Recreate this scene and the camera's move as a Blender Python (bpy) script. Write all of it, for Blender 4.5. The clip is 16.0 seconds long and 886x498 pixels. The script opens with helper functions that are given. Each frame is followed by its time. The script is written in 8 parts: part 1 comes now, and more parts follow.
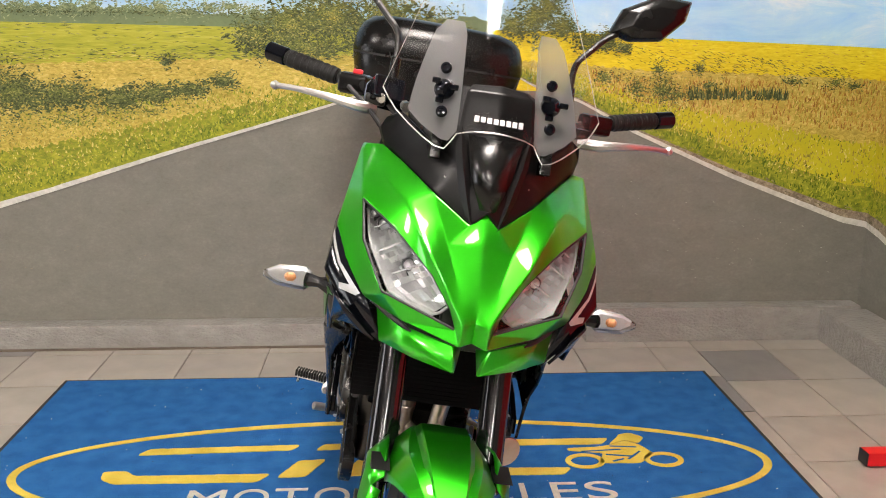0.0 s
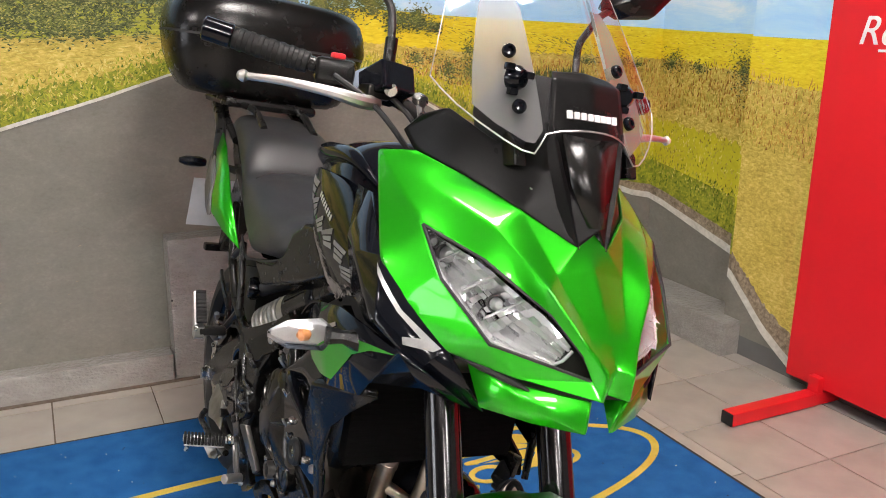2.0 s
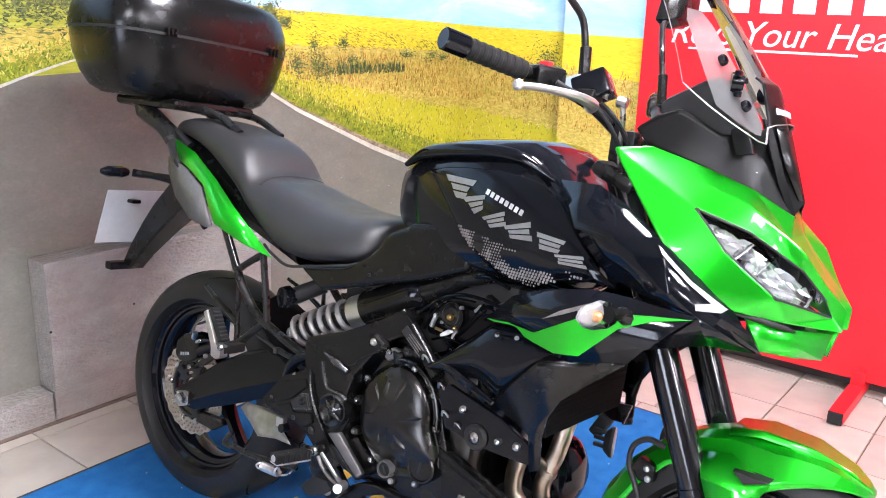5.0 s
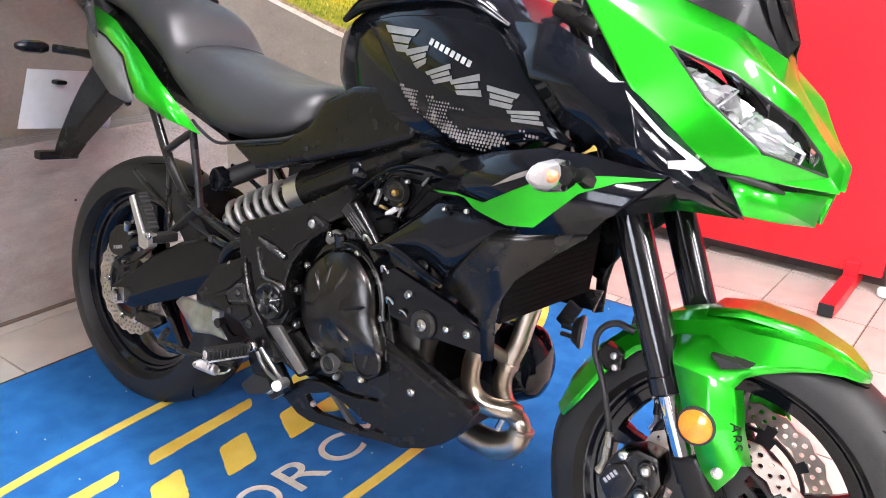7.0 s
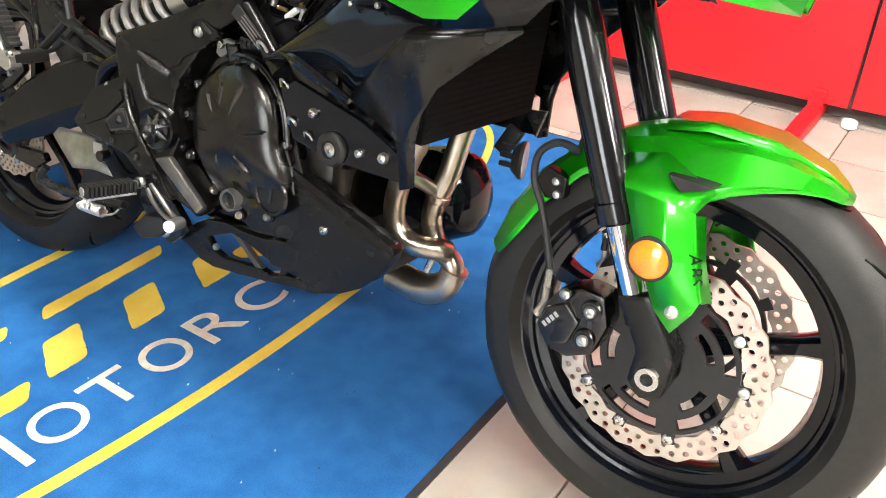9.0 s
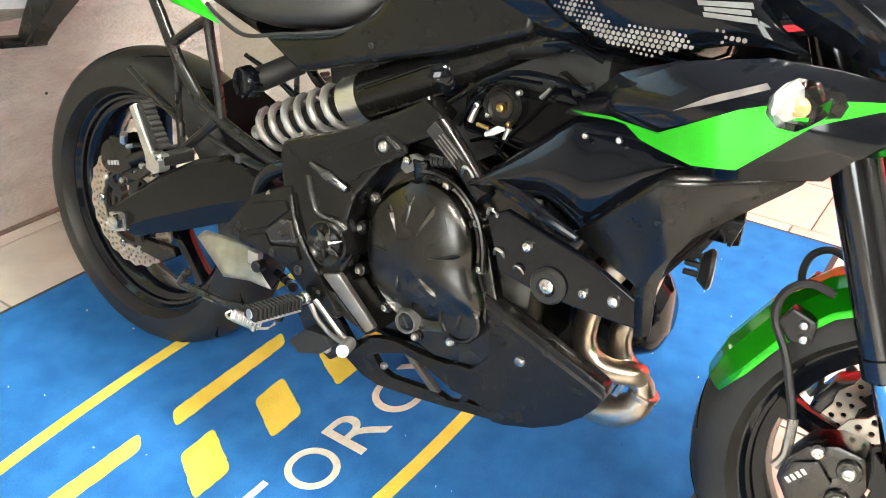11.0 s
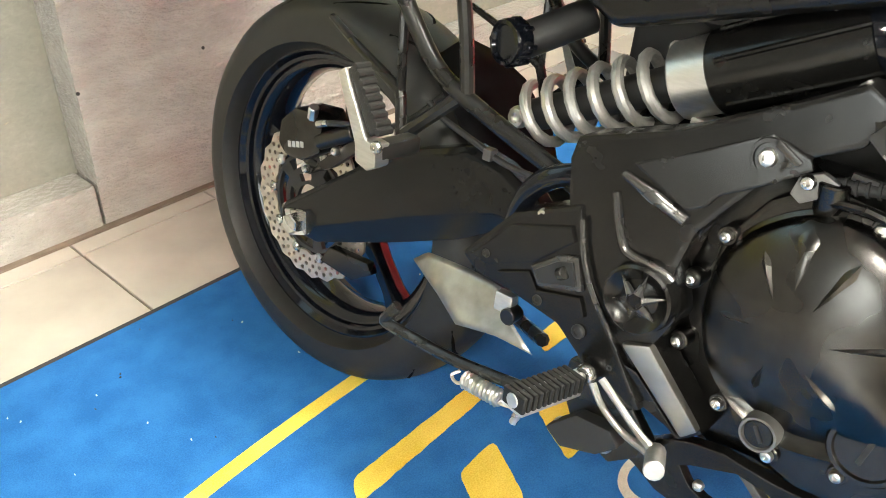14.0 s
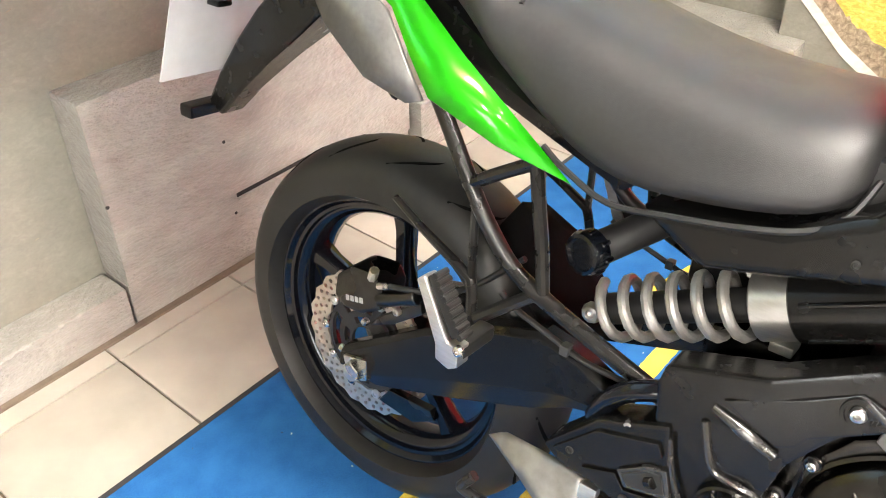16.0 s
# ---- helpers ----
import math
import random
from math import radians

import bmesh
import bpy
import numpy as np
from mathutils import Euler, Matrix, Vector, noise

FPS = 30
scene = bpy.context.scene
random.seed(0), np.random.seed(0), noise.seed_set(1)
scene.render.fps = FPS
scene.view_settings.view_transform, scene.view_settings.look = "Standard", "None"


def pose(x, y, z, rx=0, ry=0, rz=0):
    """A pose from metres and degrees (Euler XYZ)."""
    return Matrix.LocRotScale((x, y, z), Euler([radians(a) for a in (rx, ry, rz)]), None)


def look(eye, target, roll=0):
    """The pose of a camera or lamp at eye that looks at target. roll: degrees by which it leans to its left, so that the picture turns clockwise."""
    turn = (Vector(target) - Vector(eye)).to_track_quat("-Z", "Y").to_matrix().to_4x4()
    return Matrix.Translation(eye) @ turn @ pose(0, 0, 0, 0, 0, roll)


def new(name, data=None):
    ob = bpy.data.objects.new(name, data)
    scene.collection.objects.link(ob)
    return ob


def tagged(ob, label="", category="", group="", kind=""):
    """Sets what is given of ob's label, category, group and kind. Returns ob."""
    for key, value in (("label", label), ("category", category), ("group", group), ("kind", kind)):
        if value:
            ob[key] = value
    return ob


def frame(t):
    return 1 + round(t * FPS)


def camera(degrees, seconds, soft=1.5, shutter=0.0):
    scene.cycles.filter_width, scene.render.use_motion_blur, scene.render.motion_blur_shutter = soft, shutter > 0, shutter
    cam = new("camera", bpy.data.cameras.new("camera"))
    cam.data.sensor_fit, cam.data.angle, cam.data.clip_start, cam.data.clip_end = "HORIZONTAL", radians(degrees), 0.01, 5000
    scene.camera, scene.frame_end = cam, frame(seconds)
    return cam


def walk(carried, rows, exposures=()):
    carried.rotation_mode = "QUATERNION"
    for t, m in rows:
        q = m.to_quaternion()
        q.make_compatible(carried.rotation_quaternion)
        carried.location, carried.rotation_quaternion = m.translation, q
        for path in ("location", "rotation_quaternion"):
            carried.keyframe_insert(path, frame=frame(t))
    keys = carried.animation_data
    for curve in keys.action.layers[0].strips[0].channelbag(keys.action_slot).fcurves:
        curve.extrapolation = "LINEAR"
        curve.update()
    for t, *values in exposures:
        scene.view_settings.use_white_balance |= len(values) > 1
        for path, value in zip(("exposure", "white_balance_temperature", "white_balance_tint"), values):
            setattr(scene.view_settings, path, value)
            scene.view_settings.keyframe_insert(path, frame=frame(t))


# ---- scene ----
cam = camera(55.5, 16.0, 1.0)
PATH = [
    (0, (0.197, 0.558, 1.284), (0.309, 2.495, 0.799), 0.4),
    (0.5, (0.163, 0.732, 1.288), (0.314, 2.663, 0.793), -0.0),
    (1, (0.043, 0.811, 1.295), (0.369, 2.72, 0.796), 0.3),
    (1.5, (-0.154, 0.885, 1.298), (0.496, 2.707, 0.79), 0.9),
    (2, (-0.312, 1.018, 1.272), (0.541, 2.75, 0.751), 0.8),
    (2.5, (-0.425, 1.115, 1.276), (0.523, 2.801, 0.77), 0.7),
    (3, (-0.617, 1.185, 1.288), (0.488, 2.772, 0.779), 0.9),
    (3.2, (-0.694, 1.221, 1.295), (0.49, 2.752, 0.789), 1.0),
    (5.3, (-1.136, 1.54, 1.291), (0.405, 2.687, 0.734), 1.9),
    (5.5, (-1.137, 1.541, 1.293), (0.399, 2.68, 0.708), 1.8),
    (6, (-1.114, 1.551, 1.276), (0.419, 2.679, 0.662), 1.7),
    (6.5, (-1.039, 1.556, 1.229), (0.483, 2.681, 0.583), 1.5),
    (7, (-0.934, 1.557, 1.161), (0.555, 2.677, 0.434), 1.2),
    (7.5, (-0.834, 1.548, 1.077), (0.605, 2.651, 0.234), 0.7),
    (8, (-0.773, 1.556, 1.016), (0.642, 2.601, 0.065), 0.8),
    (8.2, (-0.756, 1.562, 1.005), (0.662, 2.575, 0.023), 1.1),
    (10.3, (-0.759, 1.81, 1.111), (0.672, 2.726, 0.056), 2.3),
    (10.5, (-0.762, 1.852, 1.119), (0.65, 2.811, 0.076), 1.5),
    (11, (-0.766, 1.943, 1.12), (0.655, 2.909, 0.097), 1.3),
    (11.5, (-0.748, 2.014, 1.104), (0.667, 2.982, 0.075), 1.0),
    (12, (-0.691, 2.101, 1.051), (0.684, 3.128, 0.023), 0.1),
    (12.5, (-0.629, 2.188, 1.007), (0.72, 3.245, -0.023), -0.1),
    (13, (-0.574, 2.259, 0.973), (0.763, 3.325, -0.065), 1.2),
    (13.5, (-0.557, 2.32, 0.958), (0.72, 3.449, -0.089), 1.0),
    (14, (-0.571, 2.396, 0.957), (0.662, 3.533, -0.132), 0.6),
    (14.5, (-0.585, 2.461, 0.986), (0.63, 3.507, -0.21), 1.2),
    (15, (-0.58, 2.508, 1.052), (0.635, 3.546, -0.15), 1.1),
    (15.5, (-0.576, 2.545, 1.14), (0.627, 3.562, -0.093), 0.2),
    (16, (-0.555, 2.581, 1.218), (0.675, 3.616, 0.028), -0.7),
]
EXPOSURES = [(0, -0.08, 6900, 15), (3.2, -0.12, 6300, 15), (5.5, 0.96, 5900, 19), (7.5, 0.95, 6300, 18), (8.2, 0.88, 6500, 14), (10.5, 1.42, 6800, 6), (12.8, 1.56, 7000, 4), (14.5, 1.46, 7000, 5), (16, 1.5, 7000, 11)]
walk(cam, [(t, look(eye, target, roll)) for t, eye, target, roll in PATH], EXPOSURES)

# ---- world, lights, exposure ----
world = bpy.data.worlds.new("world")
scene.world = world
world.use_nodes = True
world.node_tree.nodes["Background"].inputs[0].default_value = (0.9, 0.95, 1.0, 1)
world.node_tree.nodes["Background"].inputs[1].default_value = 0.12

# ---- materials ----
MATS = {}


def material(name, c1, c2=None, rough=0.5, metal=0.0, scale=30.0, detail=4.0, bump=0.0, bump_scale=None, coat=0.0,
             rough_var=0.1, stretch=(1, 1, 1), spec=0.5, distance=0.002, big=0.0, random_var=0.0, scale2=0.0):
    """A node material: two tones mixed by noise at two scales, with uneven gloss and fine relief."""
    m = bpy.data.materials.new(name)
    m.use_nodes = True
    nt = m.node_tree
    b = nt.nodes["Principled BSDF"]
    c2 = c2 or tuple(v * 0.8 for v in c1)
    tc = nt.nodes.new("ShaderNodeTexCoord")
    mp = nt.nodes.new("ShaderNodeMapping")
    mp.inputs["Scale"].default_value = stretch
    nt.links.new(tc.outputs["Object"], mp.inputs["Vector"])
    n1 = nt.nodes.new("ShaderNodeTexNoise")
    n1.inputs["Scale"].default_value, n1.inputs["Detail"].default_value = scale, detail
    n2 = nt.nodes.new("ShaderNodeTexNoise")
    n2.inputs["Scale"].default_value, n2.inputs["Detail"].default_value = scale2 or scale * 0.13, 3
    nt.links.new(mp.outputs[0], n1.inputs["Vector"])
    nt.links.new(mp.outputs[0], n2.inputs["Vector"])
    add = nt.nodes.new("ShaderNodeMath")
    add.operation = "ADD"
    nt.links.new(n1.outputs["Fac"], add.inputs[0])
    nt.links.new(n2.outputs["Fac"], add.inputs[1])
    ramp = nt.nodes.new("ShaderNodeValToRGB")
    ramp.color_ramp.elements[0].position, ramp.color_ramp.elements[1].position = 0.38, 0.62
    ramp.color_ramp.elements[0].color, ramp.color_ramp.elements[1].color = (*c2, 1), (*c1, 1)
    half = nt.nodes.new("ShaderNodeMath")
    half.operation = "MULTIPLY"
    half.inputs[1].default_value = 0.5
    nt.links.new(add.outputs[0], half.inputs[0])
    nt.links.new(half.outputs[0], ramp.inputs[0])
    col = ramp.outputs[0]
    if random_var:
        info = nt.nodes.new("ShaderNodeObjectInfo")
        hsv = nt.nodes.new("ShaderNodeHueSaturation")
        mr = nt.nodes.new("ShaderNodeMapRange")
        mr.inputs[3].default_value, mr.inputs[4].default_value = 1 - random_var, 1 + random_var
        nt.links.new(info.outputs["Random"], mr.inputs[0])
        nt.links.new(mr.outputs[0], hsv.inputs["Value"])
        nt.links.new(col, hsv.inputs["Color"])
        col = hsv.outputs[0]
    nt.links.new(col, b.inputs["Base Color"])
    mr2 = nt.nodes.new("ShaderNodeMapRange")
    mr2.inputs[3].default_value, mr2.inputs[4].default_value = max(0.0, rough - rough_var), min(1.0, rough + rough_var)
    nt.links.new(n2.outputs["Fac"], mr2.inputs[0])
    nt.links.new(mr2.outputs[0], b.inputs["Roughness"])
    b.inputs["Metallic"].default_value = metal
    b.inputs["Specular IOR Level"].default_value = spec
    b.inputs["Coat Weight"].default_value = coat
    b.inputs["Coat Roughness"].default_value = 0.04
    if bump:
        nb = nt.nodes.new("ShaderNodeTexNoise")
        nb.inputs["Scale"].default_value, nb.inputs["Detail"].default_value = bump_scale or scale * 3, 3
        nt.links.new(mp.outputs[0], nb.inputs["Vector"])
        bp = nt.nodes.new("ShaderNodeBump")
        bp.inputs["Strength"].default_value, bp.inputs["Distance"].default_value = bump, distance
        nt.links.new(nb.outputs["Fac"], bp.inputs["Height"])
        nt.links.new(bp.outputs[0], b.inputs["Normal"])
    MATS[name] = m
    return m


def glass(name, tint=(1, 1, 1), rough=0.0, alpha_mix=0.0, ior=1.45):
    """Thin clear sheet: mostly clear, with a mirror gloss by Fresnel."""
    m = bpy.data.materials.new(name)
    m.use_nodes = True
    nt = m.node_tree
    nt.nodes.clear()
    out = nt.nodes.new("ShaderNodeOutputMaterial")
    tr = nt.nodes.new("ShaderNodeBsdfTransparent")
    tr.inputs[0].default_value = (*tint, 1)
    gl = nt.nodes.new("ShaderNodeBsdfGlossy")
    gl.inputs["Roughness"].default_value = rough
    fr = nt.nodes.new("ShaderNodeFresnel")
    fr.inputs[0].default_value = ior
    mix = nt.nodes.new("ShaderNodeMixShader")
    nt.links.new(fr.outputs[0], mix.inputs[0])
    nt.links.new(tr.outputs[0], mix.inputs[1])
    nt.links.new(gl.outputs[0], mix.inputs[2])
    last = mix
    if alpha_mix:
        df = nt.nodes.new("ShaderNodeBsdfTranslucent")
        df.inputs[0].default_value = (0.34, 0.34, 0.34, 1)
        d2 = nt.nodes.new("ShaderNodeBsdfDiffuse")
        d2.inputs[0].default_value = (0.3, 0.3, 0.3, 1)
        mx = nt.nodes.new("ShaderNodeMixShader")
        nt.links.new(df.outputs[0], mx.inputs[1])
        nt.links.new(d2.outputs[0], mx.inputs[2])
        m2 = nt.nodes.new("ShaderNodeMixShader")
        m2.inputs[0].default_value = alpha_mix
        nt.links.new(mix.outputs[0], m2.inputs[1])
        nt.links.new(mx.outputs[0], m2.inputs[2])
        last = m2
    nt.links.new(last.outputs[0], out.inputs[0])
    MATS[name] = m
    return m


def glow(name, colour, strength):
    m = bpy.data.materials.new(name)
    m.use_nodes = True
    b = m.node_tree.nodes["Principled BSDF"]
    b.inputs["Emission Color"].default_value = (*colour, 1)
    b.inputs["Emission Strength"].default_value = strength
    MATS[name] = m
    return m


# paints and plastics of the motorcycle
GREEN = material("green_paint", (0.012, 0.55, 0.008), (0.010, 0.50, 0.007), rough=0.3, metal=0.84, scale=900, coat=0.8, rough_var=0.02, scale2=3)
GLOSS = material("gloss_black_paint", (0.004, 0.005, 0.0075), (0.003, 0.0036, 0.0055), rough=0.09, spec=0.34, scale=700, coat=0.0, rough_var=0.03)
MATTE = material("matte_black_plastic", (0.0052, 0.005, 0.0048), (0.0036, 0.0035, 0.0034), rough=0.25, spec=0.33, scale=250, bump=0.06, bump_scale=1500, distance=0.0004)
GREY = material("dark_grey_plastic", (0.035, 0.034, 0.034), (0.027, 0.026, 0.026), rough=0.48, scale=200, bump=0.25, bump_scale=1200, distance=0.0004)
COWL = material("grained_cowl_plastic", (0.008, 0.0077, 0.008), (0.006, 0.0058, 0.006), rough=0.32, spec=0.13, scale=200, bump=0.12, bump_scale=1700, distance=0.0004)
FRAME = material("satin_black_steel", (0.02, 0.0195, 0.019), (0.014, 0.0137, 0.0133), rough=0.28, metal=0.4, scale=150)
ENGINE = material("black_engine_casting", (0.064, 0.062, 0.059), (0.050, 0.048, 0.046), rough=0.27, metal=1.0, scale=60, bump=0.05, bump_scale=900, distance=0.0003)
DARK = material("soot_black", (0.008, 0.008, 0.009), (0.005, 0.005, 0.005), rough=0.6, scale=100)
RUBBER = material("tyre_rubber", (0.014, 0.0134, 0.0126), (0.009, 0.0086, 0.0081), rough=0.48, spec=0.36, scale=80, bump=0.3, bump_scale=600, distance=0.0008)
GRIP = material("grip_rubber", (0.010, 0.0097, 0.0095), (0.007, 0.0068, 0.0066), rough=0.5, spec=0.3, scale=200, bump=0.4, bump_scale=900, distance=0.0006)
VINYL = material("seat_vinyl", (0.022, 0.0217, 0.0225), (0.017, 0.0167, 0.0173), rough=0.44, scale=150, bump=0.5, bump_scale=1300, distance=0.0006)
STEEL = material("bright_steel", (0.62, 0.61, 0.58), (0.5, 0.49, 0.47), rough=0.28, metal=1.0, scale=120)
ALU = material("brushed_aluminium", (0.66, 0.65, 0.63), (0.55, 0.54, 0.52), rough=0.38, metal=1.0, scale=60, stretch=(1, 1, 6))
SPRING = material("silver_spring_paint", (0.34, 0.332, 0.315), (0.28, 0.273, 0.262), rough=0.4, metal=0.6, scale=150)
DISC = material("disc_steel", (0.55, 0.505, 0.44), (0.45, 0.41, 0.355), rough=0.4, metal=1.0, scale=90)
EXHAUST = material("heat_tinted_steel", (0.52, 0.465, 0.39), (0.37, 0.31, 0.245), rough=0.3, metal=1.0, scale=25, rough_var=0.12)
CHROME = material("chrome", (0.85, 0.85, 0.85), (0.8, 0.8, 0.8), rough=0.07, metal=1.0, scale=50, rough_var=0.03)
BOWL = material("lamp_mirror", (0.93, 0.93, 0.94), (0.86, 0.86, 0.87), rough=0.16, metal=0.7, scale=60, rough_var=0.06)
LAMPBACK = material("signal_reflector", (0.5, 0.5, 0.5), (0.42, 0.42, 0.42), rough=0.3, metal=0.5, scale=60)
LAMPGREY = material("lamp_housing_grey", (0.62, 0.62, 0.63), (0.5, 0.5, 0.51), rough=0.4, metal=0.5, scale=60)
FORKBLACK = material("fork_gloss_black", (0.006, 0.006, 0.007), (0.005, 0.005, 0.006), rough=0.13, spec=0.65, scale=100, coat=0.0, rough_var=0.03)
WHITE = material("white_vinyl", (0.8, 0.8, 0.8), (0.74, 0.74, 0.74), rough=0.45, scale=60)
PLATE = material("pale_plate", (0.5, 0.51, 0.52), (0.45, 0.46, 0.47), rough=0.3, scale=40)
SILVER = material("silver_decal", (0.42, 0.42, 0.415), (0.36, 0.36, 0.36), rough=0.35, metal=0.2, scale=300, coat=0.6)
ORANGE = material("amber_reflector", (0.85, 0.28, 0.01), (0.7, 0.2, 0.008), rough=0.15, scale=400, coat=1.0)
BULB = material("amber_bulb", (0.55, 0.24, 0.10), (0.42, 0.17, 0.06), rough=0.25, scale=200)
RED = material("red_switch", (0.75, 0.02, 0.03), (0.6, 0.015, 0.02), rough=0.4, scale=200)
HEXGREY = material("grey_decal", (0.2, 0.18, 0.172), (0.09, 0.08, 0.078), rough=0.35, scale=60, coat=0.6)
BRASS = material("brass_fitting", (0.6, 0.42, 0.16), (0.5, 0.34, 0.12), rough=0.3, metal=1.0, scale=80)
SCREEN = glass("clear_screen", (0.97, 0.965, 0.96), ior=1.36)
FROST = glass("frosted_screen", (0.95, 0.95, 0.95), rough=0.3, alpha_mix=0.5)
LENS = glass("clear_lens", (0.95, 0.96, 0.97))

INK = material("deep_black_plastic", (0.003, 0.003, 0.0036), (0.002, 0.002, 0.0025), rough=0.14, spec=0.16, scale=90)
PANELBLACK = material("smooth_black_plastic", (0.006, 0.0058, 0.0056), (0.0045, 0.0044, 0.0042), rough=0.26, spec=0.4, scale=90)
RAIL = material("grey_rail_casting", (0.15, 0.148, 0.145), (0.115, 0.113, 0.11), rough=0.42, metal=0.5, scale=120)

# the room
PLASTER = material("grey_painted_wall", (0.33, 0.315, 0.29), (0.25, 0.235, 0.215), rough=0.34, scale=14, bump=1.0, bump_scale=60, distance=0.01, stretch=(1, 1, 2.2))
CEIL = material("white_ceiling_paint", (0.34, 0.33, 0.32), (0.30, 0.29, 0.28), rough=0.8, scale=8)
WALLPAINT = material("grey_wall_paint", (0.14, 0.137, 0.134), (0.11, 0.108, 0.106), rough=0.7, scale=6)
TILE = material("beige_floor_tile", (0.39, 0.35, 0.305), (0.31, 0.278, 0.24), rough=0.3, scale=9, bump=0.15, bump_scale=60, distance=0.001, random_var=0.06)
TILEGREY = material("grey_floor_tile", (0.22, 0.21, 0.2), (0.18, 0.17, 0.165), rough=0.3, scale=12, bump=0.15, bump_scale=60, distance=0.001)
GROUT = material("dirty_grout", (0.16, 0.12, 0.09), (0.1, 0.075, 0.055), rough=0.9, scale=20)
CARPET = material("blue_carpet_pile", (0.026, 0.148, 0.395), (0.013, 0.098, 0.29), rough=0.95, scale2=16, scale=420, detail=6, bump=1.0, bump_scale=900, distance=0.003, spec=0.1)
CARPETY = material("yellow_carpet_pile", (0.8, 0.61, 0.12), (0.6, 0.42, 0.05), rough=0.95, scale2=9, scale=420, detail=6, bump=1.0, bump_scale=900, distance=0.003, spec=0.1)
CARPETW = material("cream_carpet_pile", (0.68, 0.62, 0.52), (0.52, 0.47, 0.38), rough=0.95, scale=420, detail=6, bump=1.0, bump_scale=900, distance=0.003, spec=0.1)
EDGE = material("rubber_mat_edge", (0.02, 0.02, 0.022), (0.014, 0.014, 0.015), rough=0.7, scale=100)
BANNER = material("red_display_board", (0.72, 0.012, 0.02), (0.66, 0.01, 0.016), rough=0.42, scale=5)
DAYGLOW = glow("outdoor_daylight", (0.93, 0.97, 1.0), 6.5)
PANELGLOW = glow("lamp_diffuser", (1.0, 0.97, 0.92), 78.0)



def printed(name, tones, scale=40.0, stretch=(1, 1, 1), island=0.0, rough=0.5, distort=0.6, big=0.25):
    """Printed picture: several tones mixed by layered noise and, for strokes and leaves, piece by piece."""
    m = bpy.data.materials.new(name)
    m.use_nodes = True
    nt = m.node_tree
    b = nt.nodes["Principled BSDF"]
    b.inputs["Roughness"].default_value = rough
    b.inputs["Specular IOR Level"].default_value = 0.3
    tc, mp = nt.nodes.new("ShaderNodeTexCoord"), nt.nodes.new("ShaderNodeMapping")
    mp.inputs["Scale"].default_value = stretch
    nt.links.new(tc.outputs["Object"], mp.inputs["Vector"])
    total = None
    for sc, wt, dt in ((scale, 1 - big - island, 12), (scale * 0.12, big, 4)):
        n = nt.nodes.new("ShaderNodeTexNoise")
        n.inputs["Scale"].default_value, n.inputs["Detail"].default_value, n.inputs["Roughness"].default_value, n.inputs["Distortion"].default_value = sc, dt, 0.68, distort
        nt.links.new(mp.outputs[0], n.inputs["Vector"])
        k = nt.nodes.new("ShaderNodeMath")
        k.operation = "MULTIPLY_ADD"
        k.inputs[1].default_value = wt
        k.inputs[2].default_value = 0.0
        nt.links.new(n.outputs["Fac"], k.inputs[0])
        if total:
            nt.links.new(total, k.inputs[2])
        total = k.outputs[0]
    if island:
        g = nt.nodes.new("ShaderNodeNewGeometry")
        k = nt.nodes.new("ShaderNodeMath")
        k.operation = "MULTIPLY_ADD"
        k.inputs[1].default_value = island
        nt.links.new(g.outputs["Random Per Island"], k.inputs[0])
        nt.links.new(total, k.inputs[2])
        total = k.outputs[0]
    ramp = nt.nodes.new("ShaderNodeValToRGB")
    lo, hi = (0.34, 0.64) if not island else (0.25, 0.75)
    els = ramp.color_ramp.elements
    for i, c in enumerate(tones):
        pos = lo + (hi - lo) * i / (len(tones) - 1)
        if i < 2:
            els[i].position = pos
            e = els[i]
        else:
            e = els.new(pos)
        e.color = (*c, 1)
    nt.links.new(total, ramp.inputs[0])
    nt.links.new(ramp.outputs[0], b.inputs["Base Color"])
    MATS[name] = m
    return m


# ---- mesh helpers ----


def part(name, bm, mat, parent=None, label="", smooth=35.0, solid=0.0, bevel=0.0, segs=2, crease=20.0):
    """Links a bmesh as one mesh object under a thing or a part."""
    me = bpy.data.meshes.new(name)
    flat = smooth and bm.faces.layers.int.get("flat") is not None
    bmesh.ops.recalc_face_normals(bm, faces=bm.faces)
    bm.to_mesh(me)
    bm.free()
    me.materials.append(mat)
    if smooth:
        me.polygons.foreach_set("use_smooth", [True] * len(me.polygons))
        me.set_sharp_from_angle(angle=radians(smooth))
    ob = new(name, me)
    if parent:
        ob.parent = parent
    if bevel:
        md = ob.modifiers.new("bevel", "BEVEL")
        md.width, md.segments, md.limit_method, md.angle_limit = bevel, segs, "ANGLE", radians(crease)
    if solid:
        md = ob.modifiers.new("solid", "SOLIDIFY")
        md.thickness, md.offset = solid, 0.0
    if flat:
        ob.modifiers.new("even", "WEIGHTED_NORMAL").keep_sharp = True
    if label:
        tagged(ob, label)
    return ob


def empty(name, m=None):
    ob = new(name)
    ob.empty_display_size = 0.1
    if m is not None:
        ob.matrix_basis = m
    return ob


def b_box(c, s, bevel=0.0, m=None):
    bm = bmesh.new()
    bmesh.ops.create_cube(bm, size=1, matrix=Matrix.Translation(c) @ (m or Matrix()) @ Matrix.Diagonal((*s, 1)))
    if bevel:
        bmesh.ops.bevel(bm, geom=list(bm.edges), offset=bevel, segments=2, affect="EDGES", profile=0.5)
        bm.faces.layers.int.new("flat")
    return bm


